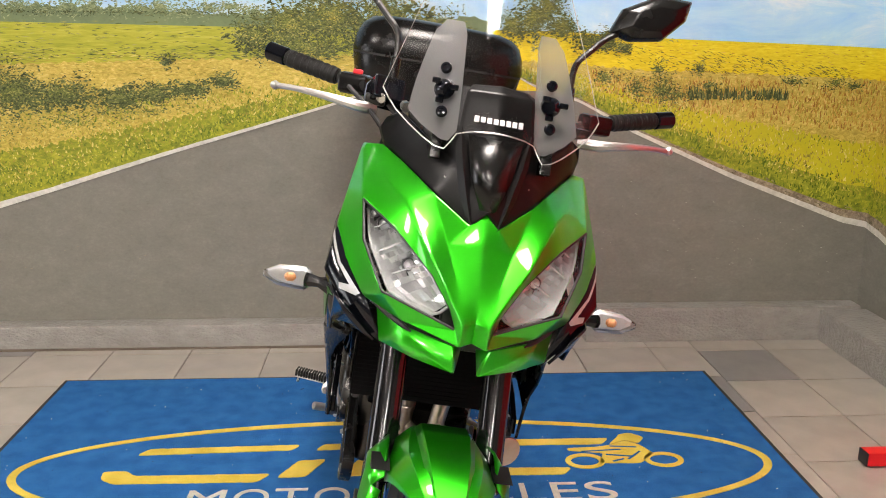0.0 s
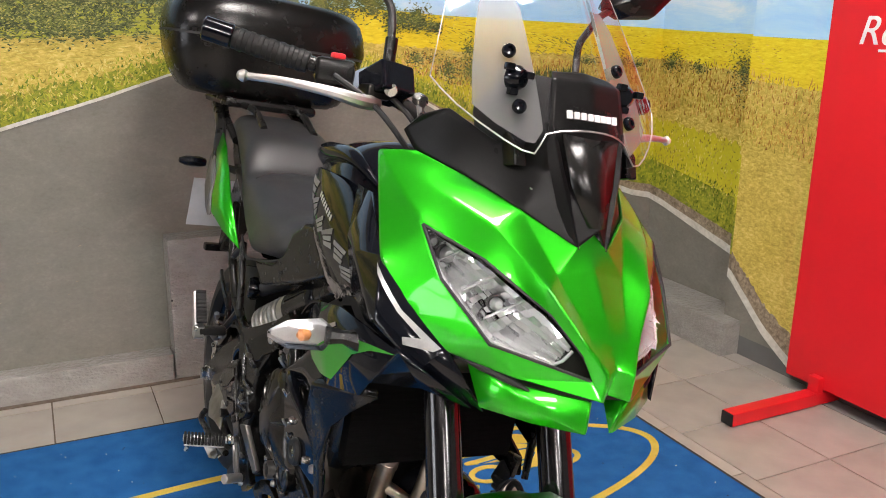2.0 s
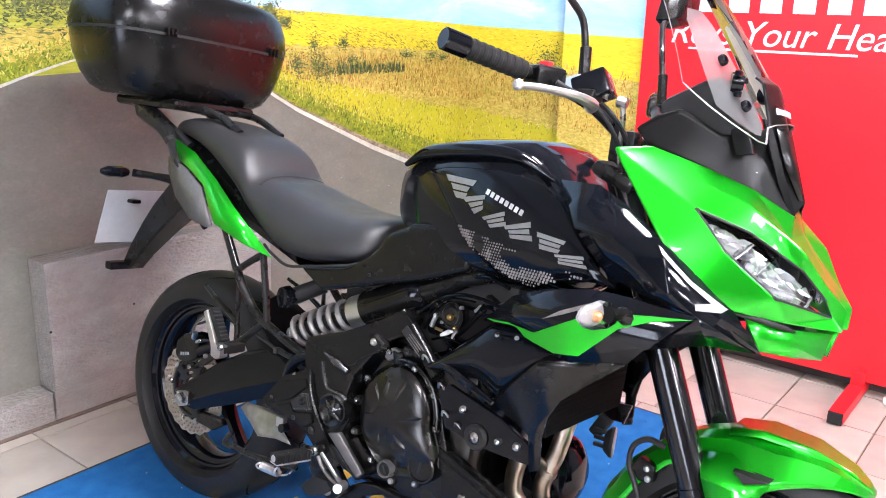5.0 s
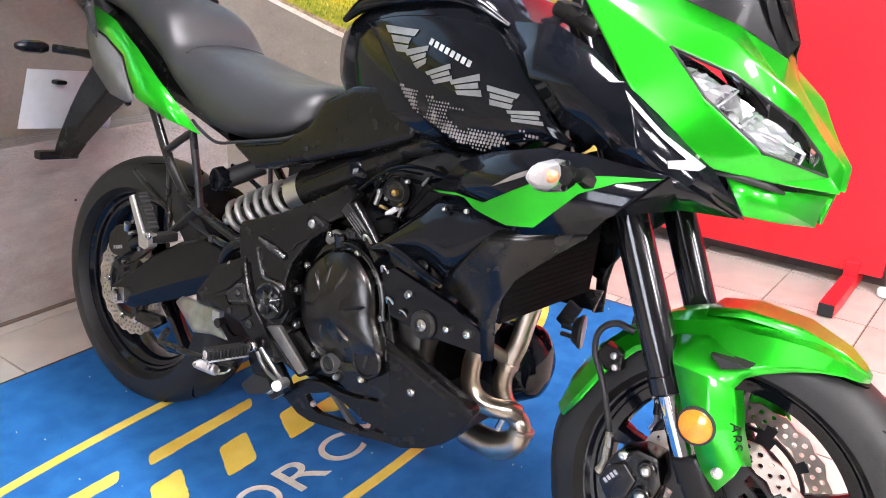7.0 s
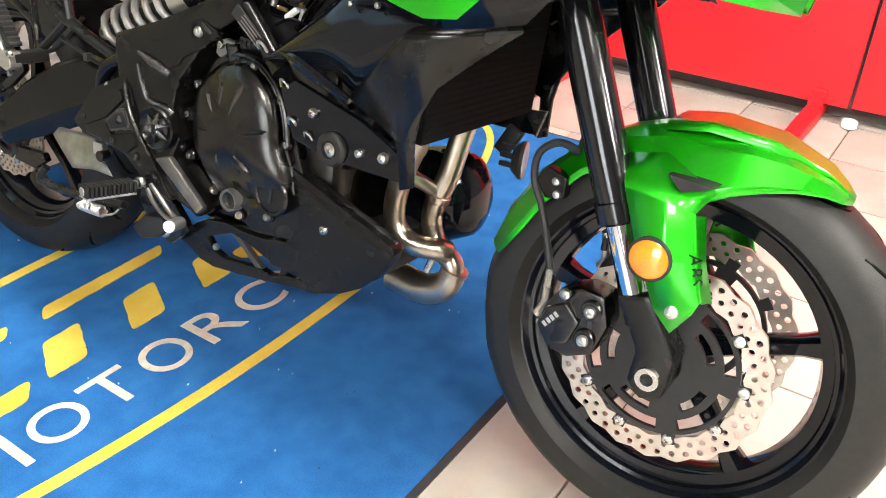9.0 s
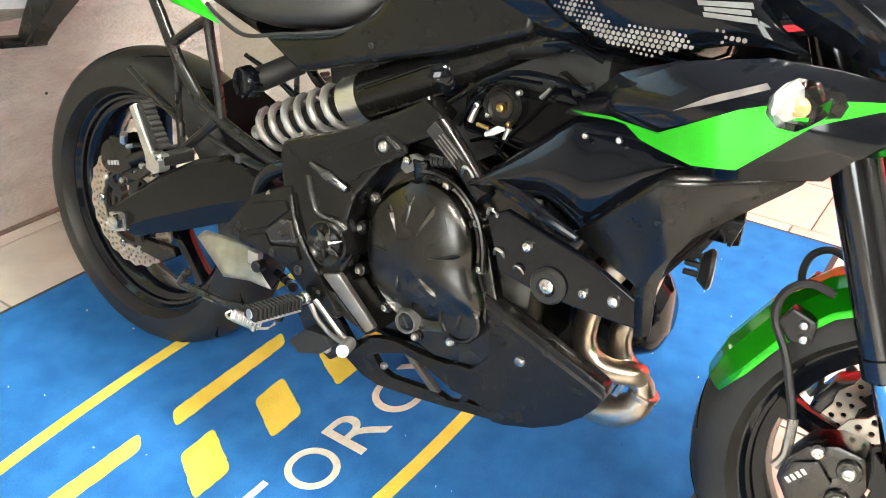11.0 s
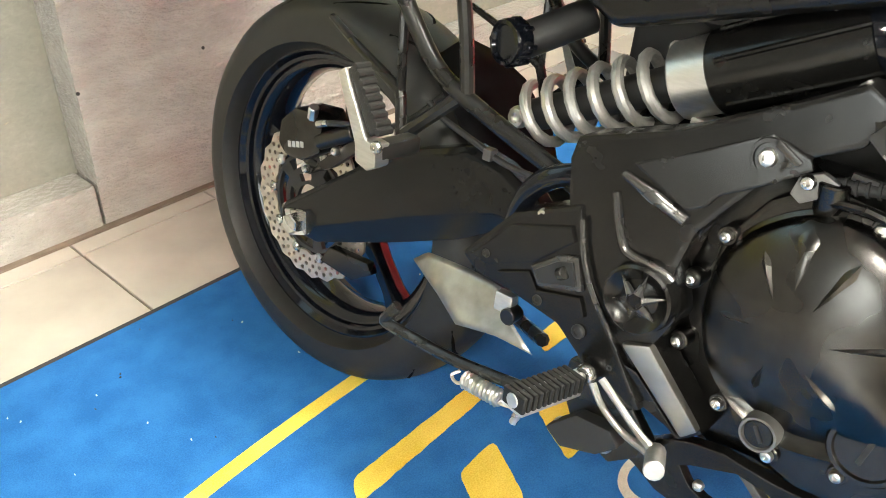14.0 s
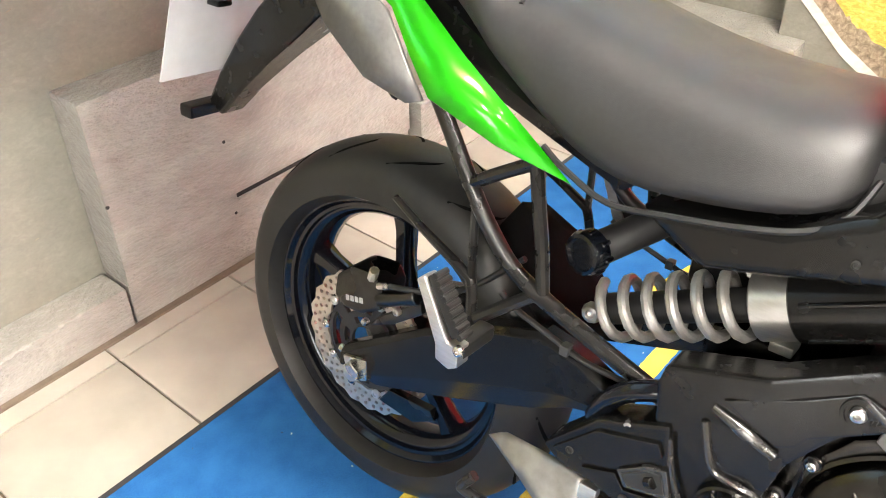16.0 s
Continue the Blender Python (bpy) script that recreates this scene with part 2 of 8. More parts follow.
def join(*bms):
    out = bmesh.new()
    for b in bms:
        me = bpy.data.meshes.new("t")
        b.to_mesh(me)
        b.free()
        out.from_mesh(me)
        bpy.data.meshes.remove(me)
    return out


def b_prism(outline, y0, y1, bevel=0.0, segs=2):
    """A side outline (x, z) with thickness from y0 to y1, edges rounded."""
    bm = bmesh.new()
    vs = [bm.verts.new((x, y0, z)) for x, z in outline]
    f = bm.faces.new(vs)
    r = bmesh.ops.extrude_face_region(bm, geom=[f])
    for v in r["geom"]:
        if isinstance(v, bmesh.types.BMVert):
            v.co.y = y1
    if bevel:
        bmesh.ops.bevel(bm, geom=list(bm.edges), offset=bevel, segments=segs, affect="EDGES", profile=0.6, clamp_overlap=True)
        bm.faces.layers.int.new("flat")
    return bm


def b_loft(rings, closed=True, caps=True):
    bm = bmesh.new()
    rows = [[bm.verts.new(p) for p in r] for r in rings]
    n = len(rows[0])
    for a, b in zip(rows, rows[1:]):
        for i in range(n if closed else n - 1):
            j = (i + 1) % n
            bm.faces.new((a[i], a[j], b[j], b[i]))
    if caps and closed:
        bm.faces.new(rows[0][::-1])
        bm.faces.new(rows[-1])
    return bm


def smooth_path(pts, steps=6):
    """Catmull-Rom through the points."""
    p = [Vector(q) for q in pts]
    p = [2 * p[0] - p[1]] + p + [2 * p[-1] - p[-2]]
    out = []
    for i in range(1, len(p) - 2):
        for k in range(steps):
            t = k / steps
            a, b, c, d = p[i - 1:i + 3]
            out.append(0.5 * ((2 * b) + (c - a) * t + (2 * a - 5 * b + 4 * c - d) * t * t + (3 * b - a - 3 * c + d) * t ** 3))
    out.append(p[-2])
    return out


def b_tube(pts, r, segs=10, steps=5, ends=True):
    """A round tube along a smooth path; r may be a list of radii along it."""
    path = smooth_path(pts, steps) if steps > 1 else [Vector(q) for q in pts]
    n = len(path)
    rings = []
    up = None
    for i, p in enumerate(path):
        d = (path[min(i + 1, n - 1)] - path[max(i - 1, 0)]).normalized()
        if up is None:
            up = Vector((0, 0, 1)) if abs(d.z) < 0.9 else Vector((0, 1, 0))
        side = d.cross(up).normalized()
        up = side.cross(d).normalized()
        rad = r if isinstance(r, (int, float)) else float(np.interp(i / (n - 1), np.linspace(0, 1, len(r)), r))
        rings.append([p + rad * (math.cos(a) * side + math.sin(a) * up) for a in np.linspace(0, 2 * math.pi, segs, endpoint=False)])
    return b_loft(rings, caps=ends)


def b_lathe(profile, m=None, segs=32, closed_profile=False):
    """Revolves (radius, along) round the local y axis."""
    bm = bmesh.new()
    rows = []
    for r, y in profile:
        if r < 1e-6:
            rows.append([bm.verts.new((0, y, 0))])
        else:
            rows.append([bm.verts.new((r * math.cos(a), y, r * math.sin(a))) for a in np.linspace(0, 2 * math.pi, segs, endpoint=False)])
    pairs = list(zip(rows, rows[1:]))
    if closed_profile:
        pairs.append((rows[-1], rows[0]))
    for a, b in pairs:
        for i in range(segs):
            j = (i + 1) % segs
            if len(a) == 1 and len(b) == 1:
                continue
            if len(a) == 1:
                bm.faces.new((a[0], b[j], b[i]))
            elif len(b) == 1:
                bm.faces.new((a[i], a[j], b[0]))
            else:
                bm.faces.new((a[i], a[j], b[j], b[i]))
    if m is not None:
        bmesh.ops.transform(bm, matrix=m, verts=bm.verts)
    return bm


def b_cyl(p0, p1, r0, r1=None, segs=20, edge=0.0):
    """A solid round bar from p0 to p1 with chamfered ends."""
    p0, p1 = Vector(p0), Vector(p1)
    r1 = r0 if r1 is None else r1
    h = (p1 - p0).length
    q = Vector((0, 1, 0)).rotation_difference((p1 - p0).normalized()).to_matrix().to_4x4()
    e = edge or min(r0, r1, h) * 0.12
    return b_lathe([(0, 0), (r0 - e, 0), (r0, e), (r1, h - e), (r1 - e, h), (0, h)], Matrix.Translation(p0) @ q, segs)


def b_faces(verts, faces):
    bm = bmesh.new()
    vs = {k: bm.verts.new(v) for k, v in verts.items()}
    for f in faces:
        bm.faces.new([vs[k] for k in f.split()])
    return bm


def mirrored(bm):
    """Adds the mirror image across the bike's middle plane, joined along it."""
    g = bmesh.ops.duplicate(bm, geom=list(bm.verts) + list(bm.edges) + list(bm.faces))
    for v in g["geom"]:
        if isinstance(v, bmesh.types.BMVert):
            v.co.y = -v.co.y
    bmesh.ops.remove_doubles(bm, verts=bm.verts, dist=0.0008)
    return bm


def flipped(bm):
    for v in bm.verts:
        v.co.y = -v.co.y
    return bm


def dome(x, w, zb, zt, n=18, p=0.6, q=0.8):
    """A closed cross-section at x: flat below, round above."""
    out = []
    for k in range(n + 1):
        a = math.pi * k / n
        c, s = math.cos(a), math.sin(a)
        out.append((x, math.copysign(abs(c) ** p, c) * w, zb + (zt - zb) * abs(s) ** q))
    return out


def oval(x, w, zb, zt, n=24, e=0.65):
    """A closed super-elliptic cross-section at x."""
    out, zc, h = [], (zb + zt) / 2, (zt - zb) / 2
    for k in range(n):
        a = 2 * math.pi * k / n
        c, s = math.cos(a), math.sin(a)
        out.append((x, math.copysign(abs(c) ** e, c) * w, zc + math.copysign(abs(s) ** e, s) * h))
    return out


def flat_shape(pts, z, thick=0.004):
    """A flat shape (x, y) lying at height z."""
    bm = bmesh.new()
    f = bm.faces.new([bm.verts.new((x, y, z)) for x, y in pts])
    r = bmesh.ops.extrude_face_region(bm, geom=[f])
    for v in r["geom"]:
        if isinstance(v, bmesh.types.BMVert):
            v.co.z = z + thick
    return bm


def letters(body, size, m, mat, name, parent=None, extrude=0.001, shear=0.0, spacing=1.0, align="LEFT", label=""):
    """Words in the built-in font, turned into a mesh."""
    cu = bpy.data.curves.new(name, "FONT")
    cu.body, cu.size, cu.extrude, cu.shear, cu.space_character, cu.align_x = body, size, extrude, shear, spacing, align
    tmp = bpy.data.objects.new(name, cu)
    me = bpy.data.meshes.new_from_object(tmp)
    bpy.data.objects.remove(tmp)
    me.transform(m)
    me.materials.clear()
    me.materials.append(mat)
    ob = new(name, me)
    if parent:
        ob.parent = parent
    if label:
        tagged(ob, label)
    return ob


def decal(owner, shape, mat, name, off=0.0015, cuts=2, label="", far=0.6):
    """A thin print in the shape (x, z), cast sideways on to the outside of a panel."""
    side = -1 if owner["side"] < 0 else 1
    ev = owner.evaluated_get(bpy.context.evaluated_depsgraph_get())
    bm = bmesh.new()
    bm.faces.new([bm.verts.new((x, 0, z)) for x, z in shape])
    bmesh.ops.triangulate(bm, faces=bm.faces)
    bmesh.ops.subdivide_edges(bm, edges=bm.edges, cuts=cuts, use_grid_fill=True)
    lost = []
    for v in bm.verts:
        hit, p, nrm, _ = ev.ray_cast(Vector((v.co.x, side * far, v.co.z)), Vector((0, -side, 0)))
        if hit:
            v.co = p + Vector((0, side * off, 0))
        else:
            lost.append(v)
    bmesh.ops.delete(bm, geom=lost, context="VERTS")
    return part(name, bm, mat, owner, label, smooth=60)

# ---- the room ----
WALL_Y, CORNER_X, JOG_Y, PIER_X = 4.07, 2.27, 3.42, 2.15
ROOM_L, ROOM_F, HIGH = -5.6, -4.3, 2.7

wall_north = tagged(part("wall_north", b_box(((ROOM_L + 2.6) / 2, WALL_Y + 0.08, HIGH / 2), (2.6 - ROOM_L, 0.16, HIGH)), PLASTER), "grey painted plaster wall behind the motorcycle", "wall", kind="structure")
wall_east = tagged(part("wall_east", b_box((CORNER_X + 0.09, (WALL_Y + JOG_Y) / 2, HIGH / 2), (0.18, WALL_Y - JOG_Y, HIGH)), PLASTER), "grey painted side wall beside the corner", "wall", kind="structure")
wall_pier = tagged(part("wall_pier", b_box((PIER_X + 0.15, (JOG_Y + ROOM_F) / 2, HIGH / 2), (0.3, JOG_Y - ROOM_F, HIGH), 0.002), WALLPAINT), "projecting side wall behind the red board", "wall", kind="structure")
WIN_A, WIN_B, WIN_LO, WIN_HI = 0.9, 2.7, 0.35, 2.25
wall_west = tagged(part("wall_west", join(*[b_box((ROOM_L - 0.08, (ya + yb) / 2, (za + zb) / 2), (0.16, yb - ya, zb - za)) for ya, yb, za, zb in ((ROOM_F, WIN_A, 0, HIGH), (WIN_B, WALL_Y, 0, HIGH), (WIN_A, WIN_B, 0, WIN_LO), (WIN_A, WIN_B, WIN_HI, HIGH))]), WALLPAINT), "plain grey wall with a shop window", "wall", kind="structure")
window = tagged(empty("window_1", pose(ROOM_L - 0.06, (WIN_A + WIN_B) / 2, WIN_LO)), "white framed shop window in the grey wall", "window", kind="structure")
for c, d in (((0, 0, 0.03), (0.06, WIN_B - WIN_A, 0.06)), ((0, 0, WIN_HI - WIN_LO - 0.03), (0.06, WIN_B - WIN_A, 0.06)), ((0, (WIN_A - WIN_B) / 2 + 0.03, 0.95), (0.06, 0.06, 1.78)), ((0, (WIN_B - WIN_A) / 2 - 0.03, 0.95), (0.06, 0.06, 1.78)), ((0, 0, 0.95), (0.06, 0.05, 1.78))):
    part("window_frame", b_box(c, d, 0.004), WHITE, window)
for sgn in (-1, 1):
    pane_ob = part("pane", b_box((0, sgn * 0.4325, 0.95), (0.006, 0.81, 1.77)), LENS, window)
    pane_ob.visible_shadow = False
tagged(part("backdrop", b_box((ROOM_L - 0.75, (WIN_A + WIN_B) / 2, 1.35), (0.02, 3.4, 2.7)), DAYGLOW), "bright daylight outside the shop window", "backdrop", kind="structure")
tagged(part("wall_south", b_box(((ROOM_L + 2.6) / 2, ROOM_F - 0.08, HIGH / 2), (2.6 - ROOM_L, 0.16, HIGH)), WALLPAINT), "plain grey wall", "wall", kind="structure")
tagged(part("ceiling", b_box(((ROOM_L + 2.6) / 2, (ROOM_F + 4.25) / 2, HIGH + 0.06), (2.6 - ROOM_L + 0.2, 4.25 - ROOM_F + 0.2, 0.12)), CEIL), "plain white ceiling", "ceiling", kind="structure")
floor = tagged(part("floor", b_box(((ROOM_L + 2.6) / 2, (ROOM_F + 4.25) / 2, -0.056), (2.6 - ROOM_L + 0.2, 4.25 - ROOM_F + 0.2, 0.1)), GROUT), "beige ceramic tiled floor with dark joints", "floor", kind="structure")

# boxed-in skirting along the walls
tagged(part("baseboard_north", b_box(((ROOM_L + 0.07) / 2, 4.023, 0.052), (0.07 - ROOM_L, 0.09, 0.104), 0.006), PLASTER), "low grey painted skirting along the wall", "skirting", kind="structure")
tagged(part("trim_joint", b_box(((ROOM_L + 0.97) / 2, 3.972, 0.0035), (0.97 - ROOM_L, 0.017, 0.007), 0.001), GROUT), "dirty brown joint along the skirting", "joint", kind="structure")
tagged(part("baseboard_box", b_box((1.63, 4.025, 0.078), (1.22, 0.09, 0.156), 0.006), PLASTER), "boxed grey skirting in the corner", "skirting", kind="structure")
tagged(part("baseboard_east", b_box((2.165, 3.66, 0.07), (0.21, 0.66, 0.14), 0.006), PLASTER), "boxed grey skirting in the corner", "skirting", kind="structure")

# pipe casing on the wall
casing = tagged(empty("wall_casing", pose(0, 0, 0)), "grey painted boxed casing on the wall", "casing", kind="structure")
part("plinth", b_box((0.52, 4.024, 0.052), (0.89, 0.088, 0.104), 0.004), PLASTER, casing)
part("body", b_box((0.52, 4.021, 0.317), (0.89, 0.098, 0.424), 0.004), PLASTER, casing)
# nothing is cut: a black strip on the face paints the slot's shade
part("slot", b_box((0.515, 3.9715, 0.1865), (0.28, 0.005, 0.009), 0.001), DARK, casing)
part("slot_lip", b_box((0.515, 3.969, 0.178), (0.28, 0.011, 0.007), 0.002), PLASTER, casing)
for hx, hz in ((0.078, 0.307), (0.367, 0.327), (0.365, 0.144)):
    part("screw", b_cyl((hx, 3.974, hz), (hx, 3.9705, hz), 0.004, segs=8), DARK, casing)

# ---- mural printed across both walls ----
mural = tagged(empty("mural"), "landscape mural of a country road between fields", "mural", kind="structure")
LAST_S = CORNER_X + (WALL_Y - JOG_Y) + (CORNER_X - PIER_X)


def on_wall(s, z, off):
    """The place on the folded wall: s metres along it, z up, off from its face."""
    if s <= CORNER_X:
        return (min(s, CORNER_X - off), WALL_Y - off, z)
    s2 = s - CORNER_X
    if s2 <= WALL_Y - JOG_Y:
        return (CORNER_X - off, min(WALL_Y - s2, WALL_Y - off), z)
    s3 = s2 - (WALL_Y - JOG_Y)
    if s3 <= CORNER_X - PIER_X:
        return (CORNER_X - s3 - off, JOG_Y + off * 0, z)
    return (PIER_X - off, JOG_Y - (s3 - (CORNER_X - PIER_X)), z)


def strip(name, lo, hi, off, mat, label="", jag=0.0, grain=0.03):
    """A printed area between two edges given as (s, z) points, with ragged edges."""
    rnd = random.Random(len(name) * 7 + int(off * 10000))
    s0, s1 = max(lo[0][0], hi[0][0]), min(lo[-1][0], hi[-1][0])
    cols = list(np.arange(s0, s1, grain)) + [s1]
    for c in (CORNER_X, CORNER_X + WALL_Y - JOG_Y, LAST_S):
        if s0 < c < s1:
            cols.append(c)
    cols = sorted(set(round(float(c), 4) for c in cols))
    bm = bmesh.new()
    prev = None
    for s in cols:
        zl = float(np.interp(s, [p[0] for p in lo], [p[1] for p in lo]))
        zh = float(np.interp(s, [p[0] for p in hi], [p[1] for p in hi])) + rnd.uniform(-jag, jag)
        if zh < zl + 0.001:
            zh = zl + 0.001
        cur = (bm.verts.new(on_wall(s, zl, off)), bm.verts.new(on_wall(s, zh, off)))
        if prev:
            bm.faces.new((prev[0], cur[0], cur[1], prev[1]))
        prev = cur
    return part(name, bm, mat, mural, label, smooth=0)


def patch(s, z, seed):
    """Uneven growth: 0 to 1 over the picture."""
    return 0.5 + 0.5 * math.sin(s * 9 + 1.3 * math.sin(z * 23 + seed)) * math.sin(z * 31 + seed * 2 + math.sin(s * 17 + seed))


def leafage(name, clumps, off, mat, size=0.007, dense=1.0, seed=1, flat=0.75):
    """Printed bushes: many small leaf marks, thinning out towards the edge of each clump (s, z, width, height)."""
    rnd = random.Random(seed)
    bm = bmesh.new()
    for s, z, w, h in clumps:
        for k in range(int(dense * w * h / (size * size * 1.1))):
            a, r = rnd.uniform(0, 2 * math.pi), min(1.25, abs(rnd.gauss(0, 0.62)))
            lobe = 1 + 0.22 * math.sin(3 * a + seed + s * 40) + 0.13 * math.sin(7 * a + s * 90)
            cs, cz = s + math.cos(a) * r * lobe * w / 2, z + math.sin(a) * r * lobe * h / 2
            if rnd.random() > 0.35 + 0.9 * patch(cs * 2.3, cz * 2.3, seed):
                continue
            d, t = size * rnd.uniform(0.45, 1.15), rnd.uniform(-0.9, 0.9) + (1.2 if rnd.random() < 0.3 else 0)
            o = off + rnd.uniform(0, 0.0012)
            bm.faces.new([bm.verts.new(on_wall(cs + u * d * math.cos(t) - v * d * math.sin(t), cz + flat * (u * d * math.sin(t) + v * d * math.cos(t)), o)) for u, v in ((1, 0), (0.1, 0.42), (-0.9, 0.1), (-0.1, -0.4))])
    return tagged(part(name, bm, mat, mural, smooth=0), kind="stuff")


def blades(name, lo, hi, off, mat, count=900, height=0.02, width=0.0022, seed=1, lean=0.25, patchy=0.7):
    """Printed grass: fine strokes scattered in patches between two edges of (s, z) points."""
    rnd = random.Random(seed)
    bm = bmesh.new()
    s0, s1 = max(lo[0][0], hi[0][0]), min(lo[-1][0], hi[-1][0])
    while count:
        s = rnd.uniform(s0, s1)
        z = float(np.interp(s, *zip(*lo))) + rnd.random() * (float(np.interp(s, *zip(*hi))) - float(np.interp(s, *zip(*lo))))
        count -= 1
        if rnd.random() < patchy * (1 - patch(s, z, seed)):
            continue
        h, w, t = height * rnd.uniform(0.4, 1.2), width * rnd.uniform(0.6, 1.6), rnd.gauss(0, lean)
        o, top = off + rnd.uniform(0, 0.0012), (s + h * math.sin(t), z + h * math.cos(t))
        bm.faces.new([bm.verts.new(on_wall(x, y, o)) for x, y in ((s - w, z), (s + w, z), ((s + top[0]) / 2 + w * 0.9, (z + top[1]) / 2), top)])
    return tagged(part(name, bm, mat, mural, smooth=0), kind="stuff")


def dashes(name, lo, hi, off, mat, count=500, length=0.014, seed=1, tilt=0.0):
    """Printed furrows and smears: short lying strokes between two edges."""
    rnd = random.Random(seed)
    bm = bmesh.new()
    s0, s1 = max(lo[0][0], hi[0][0]), min(lo[-1][0], hi[-1][0])
    for k in range(count):
        s = rnd.uniform(s0, s1)
        z = float(np.interp(s, *zip(*lo))) + rnd.random() * (float(np.interp(s, *zip(*hi))) - float(np.interp(s, *zip(*lo))))
        if rnd.random() > 0.25 + patch(s, z, seed):
            continue
        d, w, t = length * rnd.uniform(0.4, 1.3), length * rnd.uniform(0.06, 0.14), tilt + rnd.gauss(0, 0.12)
        o = off + rnd.uniform(0, 0.0012)
        bm.faces.new([bm.verts.new(on_wall(s + u * d * math.cos(t), z + u * d * math.sin(t) + v * w, o)) for u, v in ((-1, 0), (0, -1), (1, 0), (0, 1))])
    return tagged(part(name, bm, mat, mural, smooth=0), kind="stuff")


M_SKY = printed("print_sky", [(0.33, 0.60, 0.92), (0.40, 0.68, 0.95), (0.52, 0.76, 0.95), (0.78, 0.88, 0.95)], 2.2, (1, 1, 3))
M_ROAD = printed("print_road", [(0.165, 0.156, 0.131), (0.187, 0.178, 0.150), (0.205, 0.195, 0.165), (0.232, 0.221, 0.189)], 85, (0.8, 0.8, 1.2), big=0.45)
M_LINE = material("print_white_line", (0.72, 0.69, 0.63), (0.52, 0.5, 0.45), rough=0.5, scale=60)
M_FIELD = printed("print_rape_field", [(0.56, 0.41, 0.012), (0.74, 0.56, 0.018), (0.82, 0.65, 0.03), (0.86, 0.73, 0.07)], 60, (0.5, 0.5, 2.4))
M_FIELD2 = printed("print_far_field", [(0.30, 0.33, 0.03), (0.40, 0.41, 0.04), (0.48, 0.47, 0.055), (0.57, 0.54, 0.10)], 34, (0.3, 0.3, 3))
M_GOLD = printed("print_dry_grass", [(0.34, 0.25, 0.05), (0.5, 0.37, 0.07), (0.64, 0.49, 0.11), (0.78, 0.62, 0.22)], 60, (0.8, 0.8, 1.5))
M_GRASS = printed("print_green_grass", [(0.12, 0.15, 0.016), (0.21, 0.25, 0.022), (0.34, 0.35, 0.03), (0.5, 0.46, 0.05)], 46, (0.8, 0.8, 1.3))
M_BLADE = printed("print_grass_strokes", [(0.28, 0.23, 0.035), (0.42, 0.35, 0.05), (0.56, 0.46, 0.08), (0.72, 0.61, 0.2)], 30, island=0.6)
M_GREEN = printed("print_green_strokes", [(0.10, 0.15, 0.012), (0.20, 0.26, 0.02), (0.34, 0.37, 0.03), (0.5, 0.48, 0.05)], 30, island=0.6)
M_HEATH = printed("print_brown_heath", [(0.30, 0.14, 0.03), (0.46, 0.24, 0.04), (0.60, 0.36, 0.07), (0.74, 0.52, 0.16)], 30, island=0.6)
M_FLOWER = printed("print_yellow_flowers", [(0.45, 0.42, 0.02), (0.66, 0.57, 0.03), (0.82, 0.70, 0.05)], 60, island=0.5)
M_HEDGE = printed("print_dark_hedge", [(0.036, 0.052, 0.018), (0.068, 0.088, 0.027), (0.115, 0.14, 0.044), (0.19, 0.205, 0.075)], 45, island=0.55)
M_LEAF = printed("print_leaf_green", [(0.08, 0.105, 0.024), (0.15, 0.18, 0.04), (0.25, 0.27, 0.065), (0.40, 0.385, 0.12)], 45, island=0.55)
M_HAZE = printed("print_far_trees", [(0.12, 0.17, 0.09), (0.19, 0.25, 0.13), (0.28, 0.34, 0.17), (0.4, 0.45, 0.25)], 45, island=0.5)
M_EARTH = printed("print_verge_earth", [(0.11, 0.085, 0.06), (0.22, 0.17, 0.12), (0.33, 0.26, 0.185), (0.5, 0.4, 0.29)], 55)
M_TRACE = printed("print_dark_stroke", [(0.06, 0.065, 0.018), (0.13, 0.125, 0.03), (0.22, 0.19, 0.06)], 40, island=0.6)

TOP = 2.3
END_S = 4.4
LINE_L = [(-1.62, 0.535), (-1.47, 0.58), (-1.23, 0.655), (-0.76, 0.805), (-0.07, 1.01), (0.12, 1.075), (0.25, 1.115), (0.6, 1.185)]
LINE_R = [(0.60, 1.185), (0.66, 1.155), (0.77, 1.095), (0.97, 1.03), (1.2, 0.905), (1.63, 0.715), (2.15, 0.515), (2.37, 0.47), (2.89, 0.33), (3.05, 0.3), (3.25, 0.12), (3.4, 0.03)]
HORIZON = [(-1.62, 1.36), (-1.4, 1.35), (-0.4, 1.335), (0.6, 1.32), (0.9, 1.315), (1.18, 1.295), (2.05, 1.265), (2.4, 1.25), (3.1, 1.235), (END_S, 1.21)]


def lift(edge, d):
    return [(s, z + d) for s, z in edge]


strip("sky_print", HORIZON, [(-1.62, TOP), (END_S, TOP)], 0.0015, M_SKY)
strip("far_field_print", [(-1.62, 1.0), (0.6, 1.1)], HORIZON, 0.0015, M_FIELD2)
strip("rape_field_print", [(0.6, 1.08), (END_S, 1.0)], HORIZON, 0.0015, M_FIELD, jag=0.001)
strip("road_print", [(-1.62, 0.08), (END_S, 0.08)], [(-1.62, 0.9), (-1.4, 1.0), (0.6, 1.2), (2.1, 1.1), (END_S, 1.0)], 0.0006, M_ROAD)
strip("dry_grass_print", [(0.6, 1.185)] + LINE_R[1:] + [(END_S, 0.03)], [(0.6, 1.2), (0.9, 1.19), (1.2, 1.165), (1.7, 1.15), (2.3, 1.125), (3.0, 1.08), (END_S, 1.0)], 0.003, M_GOLD, jag=0.006, grain=0.012)
